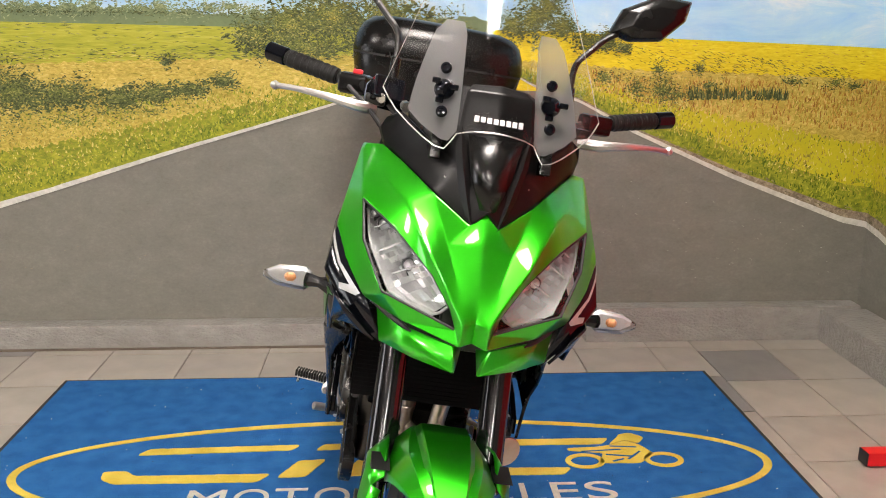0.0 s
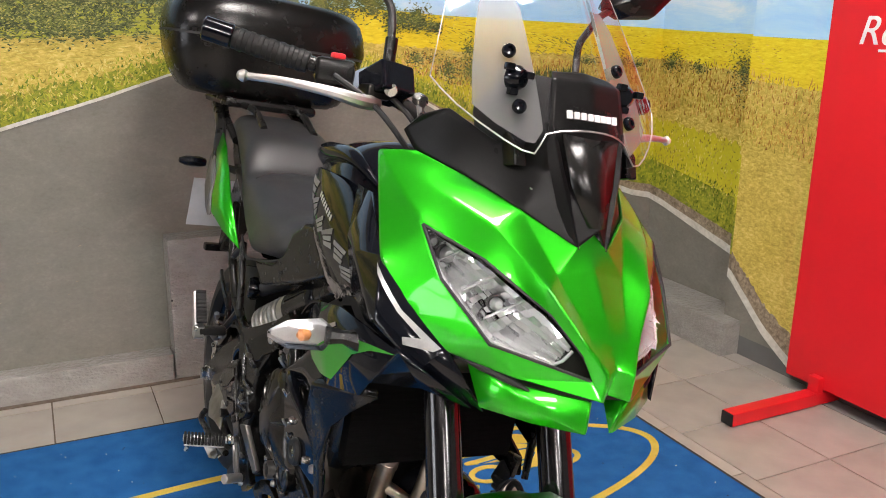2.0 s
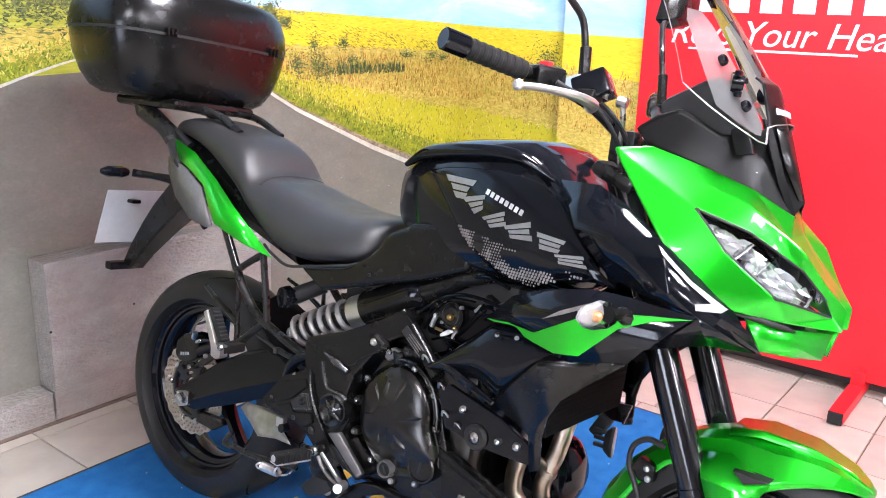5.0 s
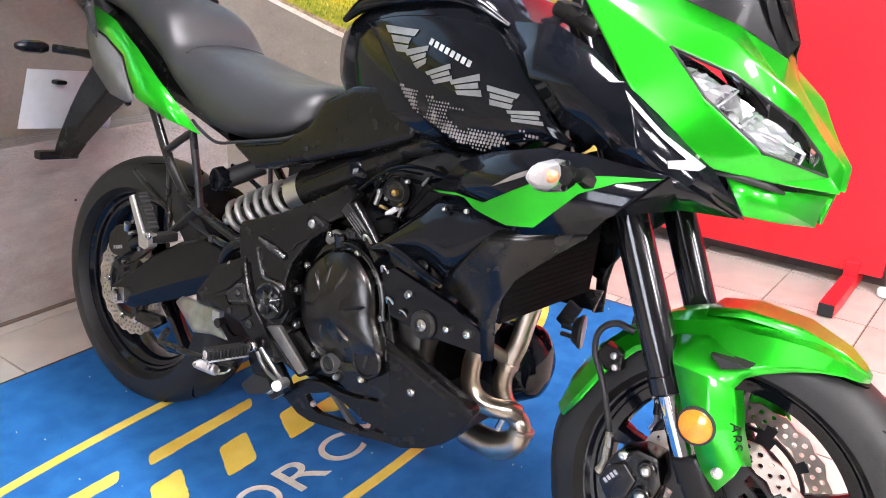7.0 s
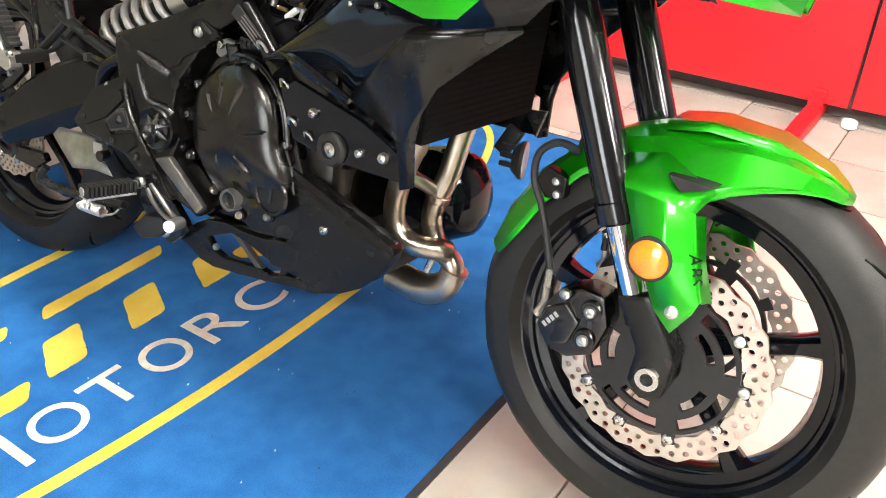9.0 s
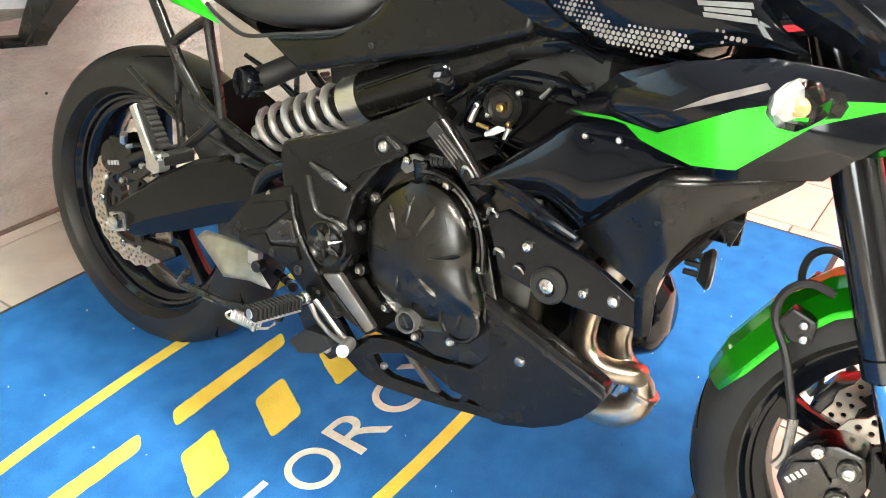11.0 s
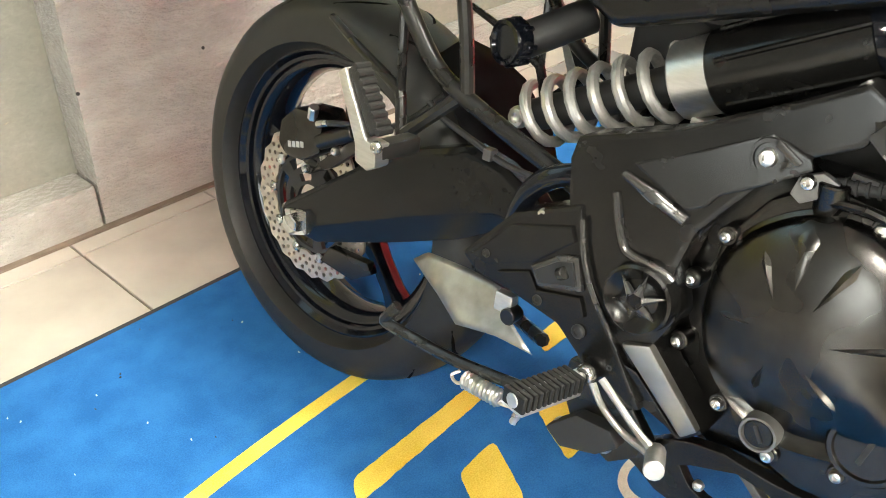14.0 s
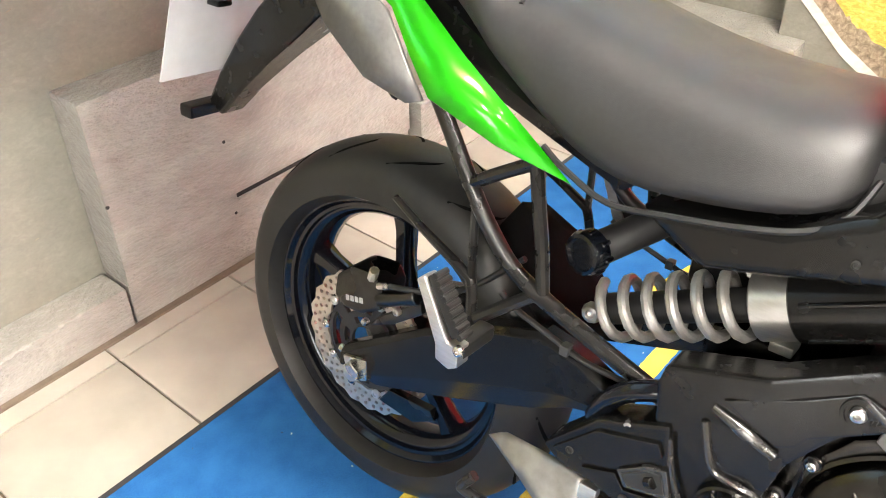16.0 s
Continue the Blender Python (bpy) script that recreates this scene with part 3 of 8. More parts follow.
strip("dry_grass_print", [p for p in LINE_L], [(-1.62, 1.2), (-1.4, 1.17), (-0.9, 1.19), (-0.4, 1.2), (0.1, 1.22), (0.6, 1.23)], 0.003, M_GOLD, jag=0.006, grain=0.012)
strip("earth_verge_print", LINE_R + [(END_S, 0.03)], [(s, z + np.interp(s, [0.6, 1.2, 2.2, 3.2, 4.4], [0.004, 0.03, 0.075, 0.11, 0.2])) for s, z in LINE_R] + [(END_S, 0.2)], 0.0045, M_EARTH, jag=0.008, grain=0.01)
strip("grass_verge_print", [(s, z + np.interp(s, [0.6, 1.2, 2.2, 3.2], [0.004, 0.022, 0.06, 0.1])) for s, z in LINE_R[:10]], [(s, z + np.interp(s, [0.6, 1.2, 2.2, 3.2], [0.02, 0.09, 0.2, 0.34])) for s, z in LINE_R[:10]], 0.005, M_GRASS, jag=0.012, grain=0.008)
strip("grass_verge_print", LINE_L, [(s, z + np.interp(s, [-1.62, -1.4, 0.1, 0.6], [0.32, 0.21, 0.06, 0.015])) for s, z in LINE_L], 0.005, M_GRASS, jag=0.012, grain=0.008)
strip("white_line_print", LINE_L, [(s, z + np.interp(s, [-1.62, -1.4, 0.1, 0.6], [0.04, 0.022, 0.009, 0.003])) for s, z in LINE_L], 0.0065, M_LINE, jag=0.001)
strip("white_line_print", lift(LINE_R, -0.002), [(s, z + np.interp(s, [0.6, 1.2, 2.2, 3.2], [0.003, 0.014, 0.024, 0.04])) for s, z in LINE_R], 0.0065, M_LINE, jag=0.001)
VERGE_R = LINE_R[:10]


def above(edge, knots, rises):
    """An edge lifted by an amount that changes along it."""
    return [(s, z + float(np.interp(s, knots, rises))) for s, z in edge]


KR, KL = [0.6, 1.2, 2.2, 3.2], [-1.62, -1.2, -0.4, 0.6]
# the field's edge, the mown strip and the grass beside the road
strip("mown_strip_print", above(VERGE_R, KR, [0.01, 0.09, 0.17, 0.28]), above(VERGE_R, KR, [0.018, 0.16, 0.36, 0.52]), 0.006, M_FLOWER, jag=0.012, grain=0.008)
blades("grass_print", above(VERGE_R, KR, [0.004, 0.03, 0.06, 0.1]), above(VERGE_R, KR, [0.015, 0.10, 0.2, 0.3]), 0.0078, M_GREEN, 3600, 0.02, 0.0028, 21, 0.35, 0.9)
blades("grass_print", above(VERGE_R, KR, [0.008, 0.06, 0.13, 0.2]), above(VERGE_R, KR, [0.02, 0.17, 0.38, 0.55]), 0.0076, M_BLADE, 3600, 0.017, 0.0026, 22, 0.4)
blades("grass_print", above(VERGE_R, KR, [0.008, 0.08, 0.2, 0.3]), above(VERGE_R, KR, [0.02, 0.17, 0.36, 0.5]), 0.0079, M_GREEN, 700, 0.014, 0.0026, 23, 0.5, 1.0)
HEATH_L = [(1.0, 1.09), (1.2, 1.03), (1.5, 0.98), (2.0, 0.92), (2.6, 0.88), (3.4, 0.80)]
HEATH_H = [(1.0, 1.16), (1.2, 1.13), (1.5, 1.12), (2.0, 1.11), (2.6, 1.12), (3.4, 1.08)]
blades("heath_print", HEATH_L, HEATH_H, 0.0074, M_HEATH, 4200, 0.024, 0.0026, 24, 0.3)
blades("heath_print", HEATH_L, HEATH_H, 0.0079, M_BLADE, 2200, 0.022, 0.0024, 25, 0.3, 1.0)
dashes("furrow_print", [(1.1, 1.16), (1.5, 1.15), (2.1, 1.14)], [(1.1, 1.26), (1.5, 1.24), (2.1, 1.17)], 0.0075, M_TRACE, 520, 0.012, 26, -0.35)
dashes("furrow_print", [(1.1, 1.13), (3.2, 1.1)], [(1.1, 1.29), (2.0, 1.25), (3.2, 1.22)], 0.0075, M_HEATH, 420, 0.012, 27, -0.1)
dashes("gravel_print", above(VERGE_R, KR, [0.004, 0.015, 0.03, 0.05]), above(VERGE_R, KR, [0.006, 0.04, 0.08, 0.12]), 0.0075, M_TRACE, 260, 0.011, 28, -0.35)
dashes("gravel_print", above(VERGE_R, KR, [0.004, 0.015, 0.03, 0.05]), above(VERGE_R, KR, [0.006, 0.04, 0.08, 0.12]), 0.0075, M_EARTH, 260, 0.011, 29, -0.35)
# scuffs on the printed road
dashes("scuff_print", [(1.0, 0.28), (2.2, 0.24)], [(1.0, 0.75), (2.2, 0.45)], 0.0022, M_LINE, 70, 0.006, 61, -0.4)
dashes("scuff_print", [(-1.5, 0.2), (0.3, 0.24)], [(-1.5, 0.42), (0.3, 0.8)], 0.0022, M_EARTH, 50, 0.008, 62, 0.2)
# the left meadow
blades("grass_print", above(LINE_L, KL, [0.05, 0.03, 0.012, 0.004]), above(LINE_L, KL, [0.2, 0.12, 0.07, 0.02]), 0.0076, M_GREEN, 2600, 0.017, 0.0028, 31, 0.5, 0.9)
blades("grass_print", above(LINE_L, KL, [0.10, 0.06, 0.03, 0.008]), above(LINE_L, KL, [0.42, 0.30, 0.16, 0.03]), 0.0077, M_BLADE, 3400, 0.016, 0.0027, 32, 0.6)
blades("grass_print", above(LINE_L, KL, [0.14, 0.12, 0.06, 0.01]), above(LINE_L, KL, [0.45, 0.32, 0.16, 0.03]), 0.0079, M_GREEN, 1500, 0.015, 0.0027, 33, 0.6, 1.0)
dashes("meadow_print", [(-1.62, 1.10), (0.5, 1.13)], [(-1.62, 1.22), (0.5, 1.23)], 0.0075, M_BLADE, 1100, 0.014, 34)
dashes("meadow_print", [(-1.62, 1.19), (0.2, 1.19)], [(-1.62, 1.35), (0.2, 1.33)], 0.0075, M_LEAF, 620, 0.016, 35)
dashes("meadow_print", [(-1.5, 1.19), (-0.2, 1.2)], [(-1.5, 1.24), (-0.2, 1.25)], 0.0077, M_HEDGE, 240, 0.014, 36)
# trees and hedges
strip("tree_line_print", lift(HORIZON[:4], -0.012), [(-1.62, 1.405), (-1.4, 1.405), (-0.9, 1.395), (-0.5, 1.38), (0.6, 1.36)], 0.003, M_HAZE, jag=0.012, grain=0.02)
leafage("tree_line_print", [(-1.62 + 0.09 * k, 1.392 + 0.012 * math.sin(k * 2.1), 0.13, 0.06 + 0.014 * math.sin(k * 1.3)) for k in range(15)], 0.0074, M_HAZE, 0.008, 3.4, 41)
leafage("tree_line_print", [(-1.62 + 0.09 * k, 1.376, 0.12, 0.03) for k in range(15)], 0.0078, M_HEDGE, 0.005, 0.7, 42)
HEDGE = [(-1.75, 1.03, 0.3, 0.24), (-1.52, 1.05, 0.28, 0.2), (-1.32, 1.06, 0.3, 0.2), (-1.12, 1.05, 0.26, 0.13), (-0.92, 1.04, 0.24, 0.10), (-0.76, 1.06, 0.22, 0.1), (-0.62, 1.075, 0.18, 0.07), (-0.49, 1.11, 0.14, 0.07)]
leafage("hedge_print", [(a, b, c * 0.8, d * 0.75) for a, b, c, d in HEDGE], 0.0070, M_HEDGE, 0.016, 4.0, 55)
leafage("hedge_print", HEDGE, 0.0076, M_HEDGE, 0.0085, 3.6, 43)
leafage("hedge_print", [(a, b + 0.012, c, d * 0.9) for a, b, c, d in HEDGE], 0.0090, M_LEAF, 0.0065, 0.55, 44)
leafage("hedge_print", [(-1.45, 0.92, 0.5, 0.14), (-1.1, 0.95, 0.4, 0.09), (-0.8, 0.99, 0.36, 0.05)], 0.0076, M_LEAF, 0.007, 0.7, 45)
BUSH = [(-0.36, 1.28, 0.2, 0.14), (-0.22, 1.33, 0.26, 0.2), (-0.04, 1.36, 0.3, 0.24), (0.18, 1.34, 0.3, 0.24), (0.36, 1.3, 0.26, 0.16), (-0.15, 1.24, 0.34, 0.09)]
leafage("bush_print", [(a, b, c * 0.8, d * 0.8) for a, b, c, d in BUSH], 0.0070, M_HEDGE, 0.018, 5.0, 56)
leafage("bush_print", BUSH + [(-0.71, 1.185, 0.075, 0.06), (-0.72, 1.2, 0.05, 0.04)], 0.0076, M_HEDGE, 0.0085, 2.6, 46)
leafage("bush_print", [(a, b + 0.012, c, d) for a, b, c, d in BUSH], 0.0090, M_LEAF, 0.0065, 1.1, 47)
leafage("bush_print", BUSH, 0.0102, M_BLADE, 0.005, 0.06, 48)
TREE = [(0.68, 1.33, 0.14, 0.13), (0.76, 1.36, 0.17, 0.19), (0.82, 1.41, 0.13, 0.13), (0.88, 1.33, 0.14, 0.11), (0.98, 1.275, 0.13, 0.09), (1.06, 1.275, 0.14, 0.1), (1.14, 1.25, 0.1, 0.05)]
leafage("tree_print", [(a, b, c * 0.75, d * 0.75) for a, b, c, d in TREE], 0.0070, M_HEDGE, 0.014, 4.5, 57)
leafage("tree_print", TREE, 0.0076, M_HEDGE, 0.007, 2.0, 49)
leafage("tree_print", [(a - 0.005, b + 0.012, c, d) for a, b, c, d in TREE], 0.0090, M_LEAF, 0.0058, 0.95, 50)
leafage("tree_print", [(1.2, 1.287, 0.16, 0.015), (1.34, 1.28, 0.06, 0.02)], 0.0076, M_HAZE, 0.005, 1.0, 51)
SHRUB = [(1.06, 1.13, 0.12, 0.07), (1.2, 1.09, 0.13, 0.11), (1.31, 1.08, 0.15, 0.12), (1.29, 1.16, 0.08, 0.1), (1.38, 1.06, 0.18, 0.07), (1.5, 1.1, 0.12, 0.06), (1.46, 1.17, 0.07, 0.06), (1.86, 1.12, 0.12, 0.05), (2.05, 1.11, 0.1, 0.06), (2.13, 1.1, 0.12, 0.04), (2.36, 1.11, 0.16, 0.10), (2.52, 1.1, 0.12, 0.06), (2.78, 1.1, 0.14, 0.17), (2.95, 1.06, 0.16, 0.08)]
leafage("shrub_print", SHRUB, 0.0082, M_HEDGE, 0.0075, 1.6, 52)
leafage("shrub_print", [(a, b + 0.008, c, d) for a, b, c, d in SHRUB], 0.0094, M_LEAF, 0.006, 0.5, 53)
blades("shrub_print", [(1.42, 1.04), (1.85, 1.04)], [(1.42, 1.075), (1.85, 1.065)], 0.0086, M_HEDGE, 260, 0.035, 0.0032, 54, 0.15, 0.4)

# ---- mat with a woven emblem ----
MAT_L, MAT_R, MAT_N, MAT_F = -1.07, 1.425, 2.15, 3.64
carpet = tagged(empty("floor_mat", pose(0, 0, 0)), "blue carpet floor mat with yellow emblem and black rubber edge", "mat")
part("rubber_edge", b_box(((MAT_L + MAT_R) / 2, (MAT_N + MAT_F) / 2, 0.002), (MAT_R - MAT_L, MAT_F - MAT_N, 0.004)), EDGE, carpet)
part("carpet", b_box(((MAT_L + MAT_R) / 2, (MAT_N + MAT_F) / 2, 0.0045), (MAT_R - MAT_L - 0.03, MAT_F - MAT_N - 0.03, 0.006)), CARPET, carpet)
PZ = 0.0062


pile = random.Random(11)


def frayed(pts):
    """An outline with softened corners and the small wander of cut pile."""
    out, n = [], len(pts)
    for k in range(n):
        p, a, b = (Vector(pts[i % n]) for i in (k, k - 1, k + 1))
        da, db = (a - p), (b - p)
        ra, rb = min(0.012, da.length * 0.3), min(0.012, db.length * 0.3)
        p0, p1 = p + da.normalized() * ra, p + db.normalized() * rb
        out += [p0, p0.lerp(p1, 0.5).lerp(p, 0.45), p1]
        q = b - db.normalized() * rb
        steps = int((q - p1).length / 0.011)
        for i in range(1, steps):
            out.append(p1.lerp(q, i / steps) + Vector((pile.uniform(-1, 1), pile.uniform(-1, 1))) * 0.0011)
    return [tuple(v) for v in out]


def inlay(name, pts, mat=None):
    return part(name, flat_shape(frayed(pts), PZ, 0.0035), mat or CARPETY, carpet, smooth=0)


def ring_shape(cx, cy, rx, ry, w, n=96):
    bm = bmesh.new()
    rows = []
    for z in (PZ, PZ + 0.0035):
        for k in (0, 1):
            rows.append([bm.verts.new((cx + (rx - k * w) * math.cos(a), cy + (ry - k * w) * math.sin(a), z)) for a in np.linspace(0, 2 * math.pi, n, endpoint=False)])
    for a, b in ((0, 1), (1, 3), (3, 2), (2, 0)):
        for i in range(n):
            j = (i + 1) % n
            bm.faces.new((rows[a][i], rows[a][j], rows[b][j], rows[b][i]))
    return bm


part("emblem_ring", ring_shape(0.22, 2.89, 1.165, 0.325, 0.026), CARPETY, carpet)
inlay("emblem_bar", [(-0.60, 2.995), (-0.12, 3.01), (-0.095, 3.045), (-0.57, 3.035)])
inlay("emblem_bar", [(-0.67, 2.895), (-0.665, 2.85), (-0.62, 2.82), (-0.20, 2.815), (-0.165, 2.862), (-0.57, 2.865), (-0.60, 2.895)])
inlay("emblem_bar", [(-0.045, 3.005), (0.265, 3.02), (0.29, 3.055), (-0.02, 3.045)])
for dx in (0.0, 0.185, 0.37):
    inlay("emblem_lozenge", [(-0.145 + dx, 2.838), (-0.06 + dx, 2.84), (-0.005 + dx, 2.945), (-0.09 + dx, 2.94)])
inlay("emblem_bar", [(0.40, 3.015), (0.88, 3.01), (0.91, 3.05), (0.43, 3.055)])
inlay("emblem_bar", [(0.36, 2.90), (0.36, 2.86), (0.41, 2.825), (0.72, 2.82), (0.75, 2.86), (0.45, 2.87), (0.43, 2.90)])
# small woven motorcycle shape
for wx in (0.80, 1.05):
    part("emblem_wheel", ring_shape(wx, 2.90, 0.062, 0.048, 0.018, 32), CARPETY, carpet)
inlay("emblem_body", [(0.84, 2.885), (0.97, 2.88), (1.03, 2.94), (1.0, 3.0), (0.96, 3.03), (0.9, 3.0), (0.86, 2.99), (0.76, 2.985), (0.76, 2.97), (0.87, 2.95)])
for cut in ([(0.80, 2.962), (0.93, 2.972), (0.93, 2.966), (0.80, 2.956)], [(0.875, 2.94), (0.955, 2.925), (0.955, 2.918), (0.875, 2.933)], [(0.935, 2.905), (0.985, 2.955), (0.991, 2.952), (0.942, 2.902)], [(0.90, 2.995), (0.985, 2.985), (0.985, 2.979), (0.90, 2.989)], [(0.885, 2.895), (0.925, 2.91), (0.925, 2.903), (0.888, 2.889)]):
    part("emblem_line", flat_shape(cut, PZ + 0.0035, 0.0012), CARPET, carpet, smooth=0)
inlay("emblem_rider", [(0.90, 3.005), (0.96, 3.035), (1.0, 3.01), (1.03, 3.05), (0.99, 3.085), (0.95, 3.075), (0.94, 3.055)])
for ch, x0, x1 in (("M", -0.385, -0.277), ("O", -0.252, -0.152), ("T", -0.138, -0.045), ("O", -0.022, 0.078), ("R", 0.105, 0.198), ("C", 0.222, 0.322), ("Y", 0.338, 0.435), ("C", 0.448, 0.546), ("L", 0.572, 0.642), ("E", 0.664, 0.744), ("S", 0.764, 0.852)):
    ob = letters(ch, 0.13, Matrix(), CARPETW, "woven_letter", carpet, extrude=0.002)
    xs_ = [v.co.x for v in ob.data.vertices]
    ys_ = [v.co.y for v in ob.data.vertices]
    kx, ky = (x1 - x0) / (max(xs_) - min(xs_)), 0.098 / (max(ys_) - min(ys_))
    ob.data.transform(Matrix.Translation((x0, 2.676, PZ + 0.0012)) @ Matrix.Diagonal((kx, ky, 1, 1)) @ Matrix.Translation((-min(xs_), -min(ys_), 0)))

EMBLEM_SHIFT = Matrix.Translation((-0.018, 0.017, 0))
for piece in carpet.children:
    if piece.name.startswith(("emblem", "woven")):
        piece.data.transform(EMBLEM_SHIFT)

# ---- red display board on feet ----
board = tagged(empty("display_board", pose(0, 0, 0)), "red display board with white lettering on two feet", "display board")
BX = 2.075
part("panel", b_box((BX + 0.0, 2.48, 1.03), (0.03, 1.06, 1.94), 0.003), BANNER, board)
part("panel", b_box((BX + 0.012, 1.40, 1.03), (0.03, 1.08, 1.94), 0.003), BANNER, board)
for fy, tip in ((2.87, 1.65), (2.045, 1.75)):
    foot = part("foot", b_box(((tip + 2.15) / 2, fy, 0.028), (2.15 - tip, 0.05, 0.045), 0.004), BANNER, board)
    part("end_cap", b_box((tip - 0.002, fy, 0.028), (0.006, 0.048, 0.043), 0.002), DARK, foot)
    part("bracket", b_box((2.05, fy, 0.07), (0.03, 0.045, 0.07), 0.004), BANNER, board)
part("pad", b_cyl((2.05, 1.93, 0.006), (2.05, 1.93, 0.03), 0.024), WHITE, board)
wm = Matrix(((0, 0, -1, BX - 0.0165), (-1, 0, 0, 0), (0, 1, 0, 0), (0, 0, 0, 1)))
word_y = 2.90
for word in ("Revs", "Your", "Heart"):
    ob = letters(word, 0.125, Matrix.Translation((0, word_y, 1.222)) @ wm, WHITE, "slogan_word", board, extrude=0.0008, shear=0.25, label="white slanted word")
    word_y = min(v.co.y for v in ob.data.vertices) - 0.028
part("underline", b_box((BX - 0.0165, 2.52, 1.204), (0.002, 0.6, 0.008)), WHITE, board)
for k in range(6):
    y = 2.76 - k * 0.115
    part("brand_bar", b_box((BX - 0.0165, y, 1.392), (0.002, 0.075, 0.11)), WHITE, board)

# lint and grit trodden into the mat
for grit, count, seed in ((CARPETW, 90, 5), (DARK, 60, 6)):
    rnd = random.Random(seed)
    bm = bmesh.new()
    for k in range(count):
        x, y, d, t = rnd.uniform(MAT_L + 0.05, MAT_R - 0.05), rnd.uniform(MAT_N + 0.04, MAT_F - 0.04), rnd.uniform(0.0009, 0.0025), rnd.uniform(0, 6.28)
        tip = bm.verts.new((x, y, PZ + 0.0065))
        foot = [bm.verts.new((x + d * m * math.cos(t + q), y + d * m * math.sin(t + q), PZ + 0.003)) for q, m in ((0, 1.4), (1.8, 0.6), (3.3, 1.2), (4.6, 0.7))]
        for q in range(4):
            bm.faces.new((foot[q], foot[(q + 1) % 4], tip))
    tagged(part("lint", bm, grit, carpet, smooth=0), kind="stuff")

# ---- ceiling lamps ----
for lx, ly in ((0.42, 2.05), (0.3, -0.6), (-1.6, -0.6), (0.3, -3.0), (-1.6, -3.0), (-2.65, 1.45)):
    lampthing = tagged(empty("ceiling_lamp", pose(lx, ly, HIGH)), "square white ceiling light panel", "lamp", "ceiling lamps")
    part("housing", b_box((0, 0, -0.012), (0.66, 0.66, 0.024), 0.004), CEIL, lampthing)
    part("diffuser", b_box((0, 0, -0.027), (0.58, 0.58, 0.006), 0.001), PANELGLOW, lampthing)

# ---- the motorcycle: x ahead, y to its left, z up in its own plane ----
BIKE = pose(0.1491, 3.2699, -0.0083) @ pose(0, 0, 0, 0, 0, -88.759) @ pose(0, 0, 0, 0, -0.773, 0) @ pose(0, 0, 0, -9.522, 0, 0)
bike = tagged(empty("motorcycle", BIKE), "green and black adventure touring motorcycle leaning on its side stand", "motorcycle")

REAR, FRONT = (-0.027, 0.0, 0.312), (1.415, 0.0, 0.300)


def both(name, make, mat, parent, label="", **kw):
    """One part on each side of the middle plane."""
    a = part(name, make(), mat, parent, label, **kw)
    b = part(name, flipped(make()), mat, parent, label, **kw)
    return a, b


def bolt(p, r=0.007, h=0.006, parent=None, mat=None, n=(0, -1, 0)):
    """A domed button-head screw with a socket."""
    p, n = Vector(p), Vector(n).normalized()
    q = Vector((0, 1, 0)).rotation_difference(n).to_matrix().to_4x4()
    prof = [(0, -0.002), (r, -0.002), (r, h * 0.45), (r * 0.8, h * 0.9), (r * 0.45, h), (r * 0.42, h * 0.5), (0, h * 0.5)]
    return part("bolt", b_lathe(prof, Matrix.Translation(p) @ q, 12), mat or STEEL, parent or bike)


def rounded_sheet(ob, soft, thick):
    """Bows a bent sheet and gives it thickness."""
    ob.data.polygons.foreach_set("use_smooth", [True] * len(ob.data.polygons))
    bm = bmesh.new()
    bm.from_mesh(ob.data)
    lay = bm.edges.layers.float.new("crease_edge")
    for e in bm.edges:
        e[lay] = 0.95 if e.is_boundary else soft
    bm.to_mesh(ob.data)
    bm.free()
    md = ob.modifiers.new("sub", "SUBSURF")
    md.levels = md.render_levels = 2
    sd = ob.modifiers.new("solid", "SOLIDIFY")
    sd.thickness, sd.offset = thick, 0.0


# wheels
def tyre_profile(R, w, h):
    """(radius, across) round a tyre's section."""
    out = []
    for k in range(17):
        a = math.pi * (k / 16)
        y = -math.cos(a) * w / 2
        out.append((R - h * (1 - math.sin(a) ** 0.62), y))
    inner = R - h
    return [(inner - 0.012, -w * 0.36)] + [(r, y) for r, y in out if r > inner - 0.001] + [(inner - 0.012, w * 0.36)]


